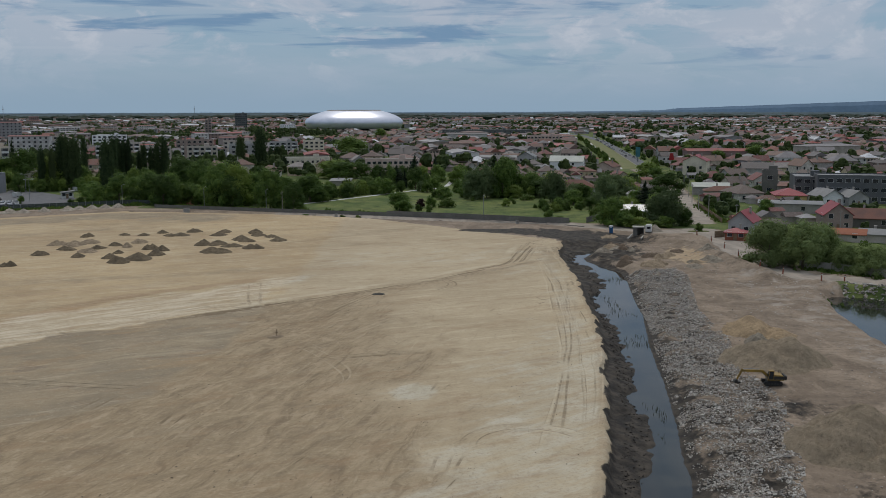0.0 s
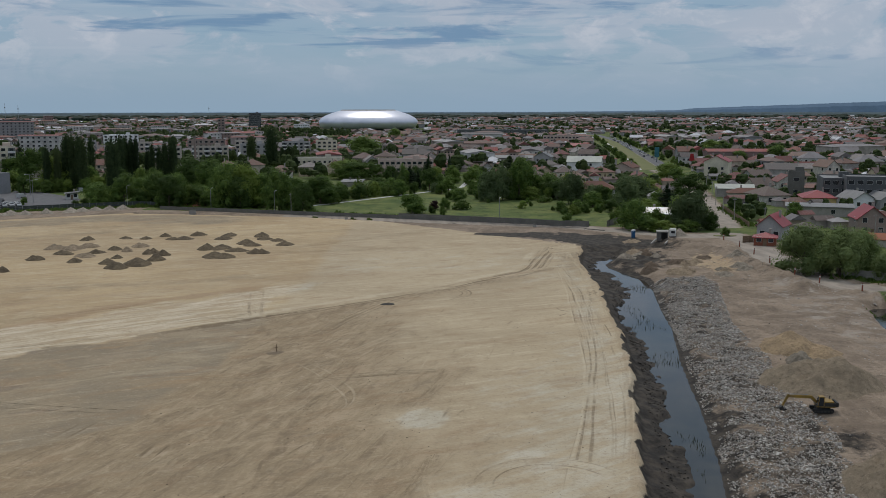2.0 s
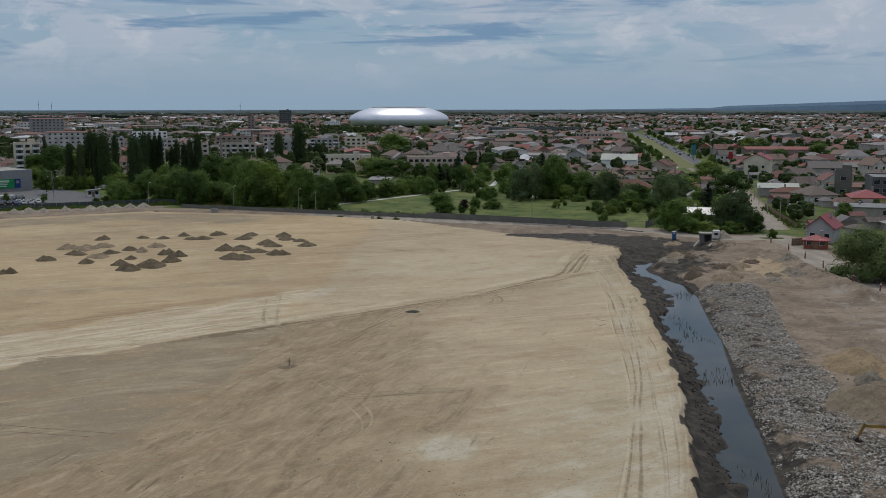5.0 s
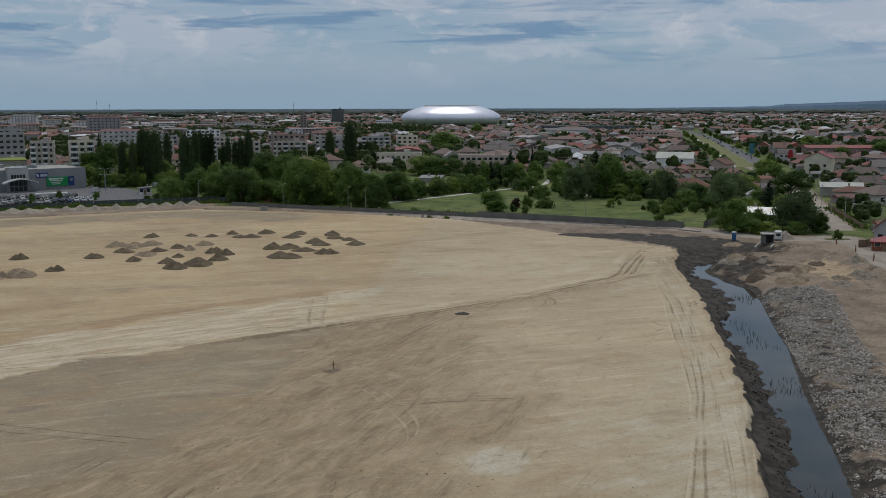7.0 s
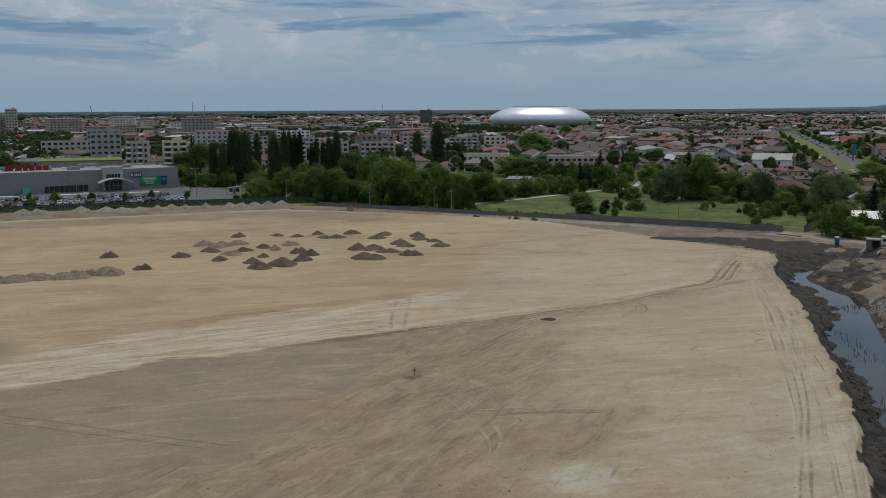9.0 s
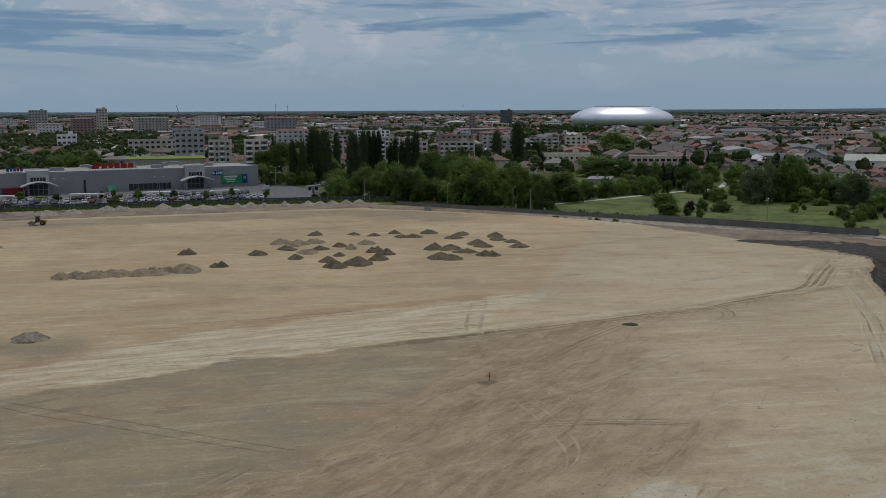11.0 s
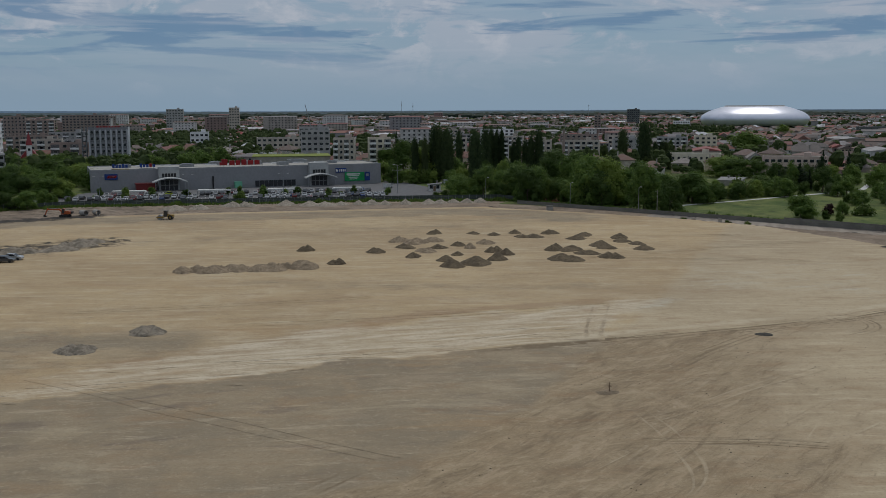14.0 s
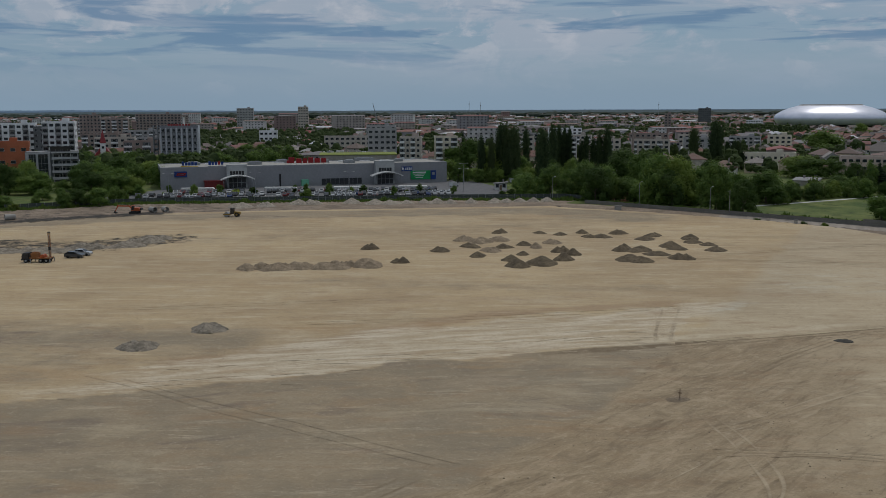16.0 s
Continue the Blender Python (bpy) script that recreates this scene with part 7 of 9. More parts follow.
villa("tall cream building with a maroon pitched roof", 146, 577, -22, 13.0, 16.0, 8.2, 3.2, "gable", CREAM, MAROON, "office_building")
villa("long hall with a bright maroon roof", 187, 740, 78, 12.0, 24.0, 5.0, 2.0, "gable", CREAM, MAROON, "market_hall")
villa("pink house with a rusty brown roof", 97, 590, -30, 11.0, 14.0, 4.2, 2.8, "gable", PINK_RENDER, TILE)
villa("white terrace with a pale mansard roof", 76, 612, 76, 10.0, 20.0, 6.2, 3.0, "gable", WHITE_RENDER, PALE_SHEET, "terrace")
villa("pale house with a wide brown hipped roof", 59, 443, 80, 11.0, 17.5, 3.6, 3.2, "hip", WHITE_RENDER, TILE)
villa("dark red commercial building", 101, 878, 84, 12.0, 19.0, 6.0, 2.0, "hip", BRICK, MAROON, "shop")
villa("grey three-storey gabled house", 56, 666, -12, 11.0, 15.0, 6.5, 3.0, "gable", GREY_RENDER, SLATE)
villa("long low shed with a grey sheet roof", 38, 702, 84, 9.0, 27.0, 4.2, 1.4, "gable", CONCRETE, SLATE, "warehouse")
villa("building with a wide orange tiled roof", -93, 790, 88, 12.0, 27.0, 3.5, 2.2, "hip", CREAM, ORANGE_TILE)
villa("low shed with a brown roof at the park's edge", -40.5, 453, 60, 6.0, 8.0, 2.2, 1.2, "gable", CONCRETE, TILE, "shed")
villa("low shed with a grey roof at the park's edge", -51, 499, 80, 6.0, 10.0, 2.2, 1.0, "shed", CONCRETE, SLATE, "shed")
villa("low shed at the park's edge", -30, 470, 84, 5.0, 9.0, 2.4, 1.0, "gable", CREAM, TILE, "shed")
villa("small kiosk by the car park", -162, 430, 22, 5.0, 4.5, 2.4, 0.6, "shed", WHITE, SLATE, "kiosk")
villa("shed with a bright rusted tin roof among trees", 68, 351, 74, 7.0, 10.0, 2.6, 1.6, "gable", CONCRETE_DARK, TIN, "shed")
villa("low roadside shed with a faded red roof", 117, 286, 64, 5.0, 9.0, 2.2, 1.2, "gable", BEIGE_RENDER, ORANGE_TILE, "shed")
villa("low roadside shed with a grey roof", 125, 283, 62, 5.0, 11.0, 2.4, 1.2, "gable", BEIGE_RENDER, SLATE, "shed")


def green_hall():
    """A low hall with a grassy roof, cluttered along its far edge, behind the store."""
    root = thing("green_roofed_hall", "low hall with a yellow-green grass roof", "building", m=pose(-299, 546, 0, 0, 0, 31.5))
    part("wall", Shape().box(0, 16, -0.3, 44, 32, 7.0), CONCRETE, root)
    part("roof", Shape().box(0, 16, 6.7, 44.6, 32.6, 0.35), surface("grassy_roof", (0.20, 0.235, 0.050), (0.16, 0.185, 0.045), scale=0.5, rough=0.95), root, "yellow-green grass roof")
    r = random.Random(8)
    for k in range(16):
        x = -20 + k * 2.6 + r.uniform(-0.5, 0.5)
        part("roof_box", Shape().box(x, 30 + r.uniform(-1.5, 0.5), 7.05, r.uniform(1.4, 2.6), r.uniform(1.2, 2.0), r.uniform(0.5, 1.3), r.gauss(0, 6), taper=0.85), r.choice((WHITE, STEEL, CONCRETE)), root)
    CLEAR.append((-308, 560, 26))


green_hall()


def church():
    root = thing("church", "small white church with red roofs and a pointed spire", "church", m=pose(-440, 492, 0, 0, 0, 44))
    part("nave", Shape().box(0, 7, -0.3, 9, 14, 6.3), WHITE_RENDER, root)
    part("roof", Shape().prism([(-6.4, 4.8), (6.4, 4.8), (0, 13.0)], -0.5, 16.5), MAROON, root, "steep red roof")
    part("tower", Shape().box(0, -1.5, -0.3, 3.0, 3.0, 14), WHITE_RENDER, root)
    part("spire", Shape().box(0, -1.5, 13.7, 3.6, 3.6, 8.0, taper=0.03), MAROON, root, "pointed red spire")
    part("cross", Shape().box(0, -1.5, 21.6, 0.15, 0.15, 1.6).box(0, -1.5, 22.5, 0.8, 0.15, 0.15), STEEL, root)
    for z in (4, 10.5):
        part("window", WINDOW, None, root, at=pose(0, -3.04, z))
    CLEAR.append((-443, 496, 12))


church()
chim = thing("chimney_stack", "tall dark brick boiler chimney", "chimney", m=pose(-150, 585, 0))
part("shaft", Shape().tube((0, 0, -0.3), (0, 0, 21.5), 0.9, 0.65, 12), BROWN_RENDER, chim)
part("cap", Shape().tube((0, 0, 21.5), (0, 0, 22.0), 0.85, 0.85, 12), CONCRETE_DARK, chim)
CLEAR.append((-150, 585, 4))
pylon = thing("sign_pylon", "tall blue-green advertising pylon", "sign", m=pose(140, 720, 0))
part("post", Shape().tube((0, 0, -0.3), (0, 0, 5), 0.6, 0.6, 10), STEEL, pylon)
part("panel", Shape().box(0, 0, 3.5, 3, 1.2, 7), surface("teal_panel", (0.04, 0.16, 0.19), rough=0.5), pylon)
flag = thing("sign_pylon", "bright red roadside advertising figure", "sign", m=pose(146, 640, 0))
part("post", Shape().tube((0, 0, -0.3), (0, 0, 5.5), 0.2, 0.2, 8), STEEL, flag)
part("panel", Shape().box(0, 0, 5, 3.4, 0.4, 4.5, taper=0.6), RED, flag)
for x, y, h in ((-1010, 2250, 50), (-985, 2260, 46), (-640, 2600, 46)):
    mast = thing("radio_mast", "thin radio mast on the skyline", "mast", "radio masts", pose(x, y, 0))
    part("mast_pole", Shape().tube((0, 0, -0.3), (0, 0, h), 0.8, 0.25, 6), STEEL, mast)
    part("antenna", Shape().box(0, 0, h * 0.8, 2.2, 0.5, 2.5), STEEL, mast)
crane = thing("mobile_crane", "thin raised crane jib on the skyline", "crane", m=pose(-640, 1170, 0, 0, 0, 30))
part("jib", Shape().tube((0, 0, 2), (-9, 0, 39), 0.7, 0.35, 6), STEEL, crane)
part("carrier", Shape().box(0, 0, -0.3, 3, 9, 3.3), YELLOW, crane)


# ---- avenue ----
def strip(name, pts, width, z, mat, label, category="road", shift=0.0):
    s = Shape()
    out = []
    for i, (x, y) in enumerate(pts):
        a, b2 = pts[max(0, i - 1)], pts[min(len(pts) - 1, i + 1)]
        d = math.hypot(b2[0] - a[0], b2[1] - a[1])
        nx, ny = (b2[1] - a[1]) / d, -(b2[0] - a[0]) / d
        out.append(((x + nx * (shift - width / 2), y + ny * (shift - width / 2), z), (x + nx * (shift + width / 2), y + ny * (shift + width / 2), z)))
    n = len(out)
    s.add([p for p, _ in out] + [q for _, q in out], [(i, i + 1, n + i + 1, n + i) for i in range(n - 1)])
    return tagged(new(name, s.mesh(name, mat)), label, category, kind="structure")


GRASS_STRIP = surface("verge_grass", (0.13, 0.145, 0.050), (0.17, 0.16, 0.070), scale=0.3, rough=0.95)
strip("road_avenue", AVENUE[1:], 9.0, 0.12, ASPHALT, "long straight grey avenue lined with cars", shift=11.0)
strip("pavement_path", AVENUE[1:], 1.5, 0.12, MARK, "pale footpath along the grassy avenue strip", "path", shift=-6.5)
strip("ground_verge", AVENUE[1:], 15.0, 0.07, GRASS_STRIP, "dry grass strip along the avenue", "grass", shift=-1.5)
strip("pavement_park_path", [(-62, 392), (-56, 402), (-43, 421), (-29, 442.5), (-14, 466), (-4, 479), (2, 495), (6, 540)], 2.4, 0.05, MARK, "pale gravel path across the park", "path")


r_ = random.Random(19)
for i in range(46):
    q = i / 45
    x, y = 121 + (185 - 121) * q, 640 + (1300 - 640) * q
    tree("broad", x + r_.choice((-11, -10, 18, 19)) + r_.gauss(0, 0.8), y, r_.uniform(3.5, 6.5), r_.uniform(3.5, 6.0))


# ---- cars ----
PAINTS = [("white", (0.48, 0.48, 0.47)), ("silver", (0.38, 0.39, 0.40)), ("dark grey", (0.06, 0.065, 0.07)), ("black", (0.018, 0.018, 0.020)), ("dark blue", (0.02, 0.04, 0.12)), ("red", (0.13, 0.012, 0.012)), ("yellow-green", (0.45, 0.52, 0.04))]
CARS = {}


def make_car(colour, rgb, van=False):
    kind = "van" if van else "car"
    root = thing("van" if van else "car", f"parked {colour} {'delivery van' if van else 'hatchback car'} on asphalt", kind, "parked cars")
    paint = surface(f"{colour.replace(' ', '_')}_{kind}_paint", rgb, tuple(v * 0.9 for v in rgb), scale=2, rough=0.25, bump=0, spec=0.6)
    if van:
        prof = [(-2.5, 0.3), (2.5, 0.3), (2.5, 1.0), (1.9, 1.2), (1.3, 2.0), (-2.5, 2.1)]
        glass = [(1.25, 1.25), (1.85, 1.25), (1.35, 1.9), (0.9, 1.9)]
    else:
        prof = [(-2.1, 0.28), (2.1, 0.28), (2.15, 0.65), (1.95, 0.85), (0.95, 0.98), (0.3, 1.46), (-1.2, 1.48), (-1.95, 1.0), (-2.15, 0.75)]
        glass = [(-1.75, 0.98), (0.85, 0.98), (0.25, 1.41), (-1.15, 1.42)]
    part("body", Shape().prism(prof, -0.86, 0.86), paint, root, f"{colour} painted body")
    part("side_glazing", Shape().prism(glass, -0.875, 0.875), GLASS, root, "dark glass")
    if van:
        part("windscreen", Shape().add([(1.93, -0.75, 1.22), (1.93, 0.75, 1.22), (1.36, 0.7, 1.98), (1.36, -0.7, 1.98)], [(0, 1, 2, 3)]), GLASS, root)
    else:
        part("windscreen", Shape().add([(0.99, -0.75, 1.0), (0.99, 0.75, 1.0), (0.36, 0.68, 1.46), (0.36, -0.68, 1.46)], [(0, 1, 2, 3)]), GLASS, root)
        part("rear_window", Shape().add([(-1.95, -0.7, 1.03), (-1.95, 0.7, 1.03), (-1.26, 0.65, 1.48), (-1.26, -0.65, 1.48)], [(3, 2, 1, 0)]), GLASS, root)
    for x in (-1.3, 1.3):
        for y in (-0.78, 0.78):
            part("wheel", Shape().tube((x, y - 0.11, 0.32), (x, y + 0.11, 0.32), 0.32, n=10), BLACK, root)
    return root


def car(k, x, y, turn, z=0.08, van=False):
    m = pose(x, y, z, 0, 0, turn)
    if (k, van) not in CARS:
        CARS[k, van] = make_car(*PAINTS[k], van)
        CARS[k, van].matrix_basis = m
        return CARS[k, van]
    return copy_thing(CARS[k, van], m)


LOT = [(-286, 331), (-257, 330.5), (-208, 358.5), (-159, 388.5), (-152, 400), (-158, 430), (-186, 462), (-206, 478), (-201.5, 459.5), (-291, 373.4)]
lot = Shape().add([(x, y, -0.4) for x, y in LOT] + [(x, y, 0.08) for x, y in LOT], [tuple(range(10, 20)), *((i, (i + 1) % 10, 10 + (i + 1) % 10, 10 + i) for i in range(10))])
tagged(new("pavement_car_park", lot.mesh("car_park", ASPHALT)), "grey asphalt car park in front of the store", "pavement", kind="structure")


def parking():
    r = random.Random(3)
    bays = Shape()
    a = radians(30.8)
    ux, uy, vx, vy = math.cos(a), math.sin(a), -math.sin(a), math.cos(a)
    for row, off, occ, lo, hi in ((0, 15.0, 0.72, -8, 112), (1, 20.5, 0.74, -12, 112), (2, 33.0, 0.64, 0, 108), (3, 38.5, 0.55, 30, 108), (4, 6.0, 0.16, 8, 108)):
        s = lo
        while s < hi:
            x, y = -257 + ux * s + vx * off, 330.5 + uy * s + vy * off
            if row < 4:
                bays.box(x - ux * 1.3, y - uy * 1.3, 0.084, 0.12, 4.8, 0.012, math.degrees(a))
            if r.random() < occ:
                car(r.choice((0, 0, 0, 1, 1, 1, 2, 2, 3, 3, 4, 5)), x, y, 30.8 + 90 + r.choice((0, 180)) + r.gauss(0, 2))
            s += 2.6
    tagged(new("parking_bay_lines", bays.mesh("bay_lines", MARK)), "faded white bay lines on the asphalt", "road marking", kind="structure")
    car(6, -252, 374, 40)
    for x, y in ((-213, 405), (-186, 436), (-240, 382)):
        car(0, x, y, 43.8 + r.gauss(0, 20), van=True)
    # trolley shelters with white curved roofs
    for s, off, ln in ((12, 27, 13), (44, 27, 13), (70, 27, 11), (96, 27, 12)):
        root = thing("trolley_shelter", "white-roofed trolley shelter in the car park", "shelter", "trolley shelters", pose(-257 + ux * s + vx * off, 330.5 + uy * s + vy * off, 0.08, 0, 0, 30.8))
        part("roof", Shape().prism([(-ln / 2, 2.2), (ln / 2, 2.2), (ln / 2 - 0.4, 2.7), (-ln / 2 + 0.4, 2.7)], -1.5, 1.5), WHITE, root, "white plastic roof")
        for px in (-ln / 2 + 0.3, 0, ln / 2 - 0.3):
            for py in (-1.2, 1.2):
                part("post", Shape().tube((px, py, 0), (px, py, 2.25), 0.06, n=6), STEEL, root)
    # trucks and a green container by the side wall
    for x, y, c in ((-176, 476, 5), (-180, 486, 3), (-172, 466, 1)):
        car(c, x, y, 120, van=True)


parking()


# cars along the streets
for x, y, t, k in ((93, 318, 80, 2), (92, 313, 78, 0), (96, 330, 84, 1), (110, 395, 84, 1), (112, 402, 84, 2), (84, 441, 100, 0)):
    car(k, x, y, t, 0.02)
r_ = random.Random(17)
for i in range(34):
    q = 0.04 + i / 34 * 0.9
    x, y = 130 + (197 - 130) * q, 731 + (1424 - 731) * q
    car(r_.choice((0, 1, 2, 3, 0, 1)), x + 11 + r_.choice((-2.4, 2.4)), y - 1, 84.5, 0.13)


# ---- street lamps and poles ----
def street_lamp(x, y, h, turn=0.0, arms=1):
    root = thing("street_lamp", "tall grey steel street lamp", "lamp", "street lamps", pose(x, y, float(land(x, y)), 0, 0, turn))
    part("pole", Shape().tube((0, 0, -0.3), (0, 0, h), 0.11, 0.07, 8), STEEL, root)
    for k in range(arms):
        s = 1 if k == 0 else -1
        part("arm", Shape().tube((0, 0, h - 0.05), (s * 1.4, 0, h + 0.25), 0.05, n=6), STEEL, root)
        part("lamp_head", Shape().box(s * 1.7, 0, h + 0.17, 0.8, 0.3, 0.14), WHITE, root)
    return root


for x, y in ((-205, 382), (-172, 415), (-188, 450), (-236, 364), (-262, 345)):
    street_lamp(x, y, 9.0, 30, 2)
for x, y in ((-128, 398), (-66, 372), (-92, 384), (14, 344)):
    street_lamp(x, y, 8.0, 80)


def utility_pole(x, y, h=7.5):
    root = thing("utility_pole", "weathered concrete utility pole with a crossbar", "pole", "utility poles", pose(x, y, float(land(x, y)), 0, 0, 20))
    part("pole", Shape().tube((0, 0, -0.3), (0, 0, h), 0.16, 0.10, 8), CONCRETE, root)
    part("crossbar", Shape().box(0, 0, h - 0.6, 1.5, 0.1, 0.1), STEEL, root)


for x, y in ((94, 352), (97, 378), (101, 404), (106, 430), (111, 460), (94.5, 320), (120, 300), (-60, 372)):
    utility_pole(x, y)


# ---- fences ----
def fence_run(name, label, a, b2, panel, height, mat, post_mat, post=0.16, thick=0.07, group=""):
    root = thing(name, label, "fence", group)
    n = max(1, int(math.hypot(b2[0] - a[0], b2[1] - a[1]) / panel))
    turn = math.degrees(math.atan2(b2[1] - a[1], b2[0] - a[0]))
    ln = math.hypot(b2[0] - a[0], b2[1] - a[1]) / n
    slab_ = Shape()
    for k in range(3):
        slab_.box(0, 0, 0.05 + k * height / 3, ln - post, thick, height / 3 - 0.03)
    slab_mesh = slab_.mesh("panel", mat)
    post_mesh = Shape().box(0, 0, -0.5, post, post, height + 0.62).mesh("post", post_mat)
    for i in range(n + 1):
        x, y = a[0] + (b2[0] - a[0]) * i / n, a[1] + (b2[1] - a[1]) * i / n
        part("post", post_mesh, None, root, at=pose(x, y, float(land(x, y)), 0, 0, turn))
        if i < n:
            mx, my = x + (b2[0] - a[0]) / n / 2, y + (b2[1] - a[1]) / n / 2
            part("panel", slab_mesh, None, root, at=pose(mx, my, float(land(mx, my)), rng.gauss(0, 0.8), rng.gauss(0, 0.8), turn))
    return root


MESH_GREEN = surface("dark_fence_mesh", (0.060, 0.072, 0.066), scale=3, rough=0.8)
fence_run("concrete_fence", "weathered grey precast concrete fence round the park", (-20, 355), (42, 331), 2.5, 1.9, CONCRETE_DARK, CONCRETE_DARK)
fence_run("concrete_fence", "weathered dark fence along the tree belt", (-112, 387), (-20, 355), 2.5, 1.3, CONCRETE_DARK, CONCRETE_DARK)
for a_, b_ in (((-283, 288), (-267, 311)), ((-267, 311), (-256.5, 327)), ((-256.5, 327), (-208, 355.5)), ((-208, 355.5), (-158, 385.5)), ((-158, 385.5), (-125, 403)), ((-125, 403), (-112, 397))):
    fence_run("mesh_fence", "dark green mesh fence along the car park", a_, b_, 2.5, 1.7, MESH_GREEN, STEEL, 0.08, 0.04, "car park fence")
fence_run("concrete_fence", "grey concrete wall beside the dirt road", (86, 238), (106, 214), 2.5, 2.0, CONCRETE, CONCRETE)
fence_run("board_fence", "dark wooden garden fence along the lane", (93, 331), (100, 392), 2.5, 1.6, WOOD, WOOD)
fence_run("board_fence", "dark wooden yard fence beside the garage", (80.5, 293.5), (89, 296.5), 2.0, 1.9, WOOD, WOOD)
fence_run("concrete_fence", "grey concrete wall across the park's end", (48, 332), (56, 348), 2.5, 1.9, CONCRETE_DARK, CONCRETE_DARK)
court = Shape().box(0, 0, -0.2, 18, 30, 0.26)
tagged(new("ground_clay_court", court.mesh("clay_court", surface("orange_clay", (0.33, 0.14, 0.075), scale=1))), "orange clay tennis court behind the trees", "court", kind="structure").matrix_basis = pose(-112, 411, 0, 0, 0, 65)
CLEAR.append((-112, 411, 18))


# young trees between the parking rows
for x, y in ((-229, 380), (-221, 376), (-217, 386), (-207, 387), (-205, 392), (-187, 385), (-184, 400), (-171, 404), (-279, 347), (-268, 352), (-259, 356), (-253, 364), (-241, 369), (-214, 367), (-213, 381)):
    tree("broad", x, y, r_.uniform(3.0, 4.6), r_.uniform(2.4, 3.6))

# ---- machines and site things ----
CAT_YELLOW = surface("worn_yellow_paint", (0.30, 0.185, 0.035), (0.17, 0.115, 0.04), scale=2, rough=0.5)
CAT_ORANGE = surface("worn_orange_paint", (0.45, 0.085, 0.02), (0.30, 0.07, 0.02), scale=2, rough=0.5)
CAT_RUST = surface("rusty_orange_paint", (0.26, 0.10, 0.03), (0.14, 0.07, 0.03), scale=3, rough=0.7)
DARK_METAL = surface("dark_machine_metal", (0.035, 0.033, 0.030), scale=3, rough=0.6)


def beam(a, c, w, h0, h1):
    """A tapering box beam between two points in the x, z plane."""
    d = Vector((c[0] - a[0], 0, c[1] - a[1])).normalized()
    n = Vector((-d.z, 0, d.x))
    out = []
    for p, h in ((a, h0), (c, h1)):
        out += [(p[0] + n.x * h / 2, p[1] + n.z * h / 2), (p[0] - n.x * h / 2, p[1] - n.z * h / 2)]
    return Shape().prism([out[0], out[1], out[3], out[2]], -w / 2, w / 2)


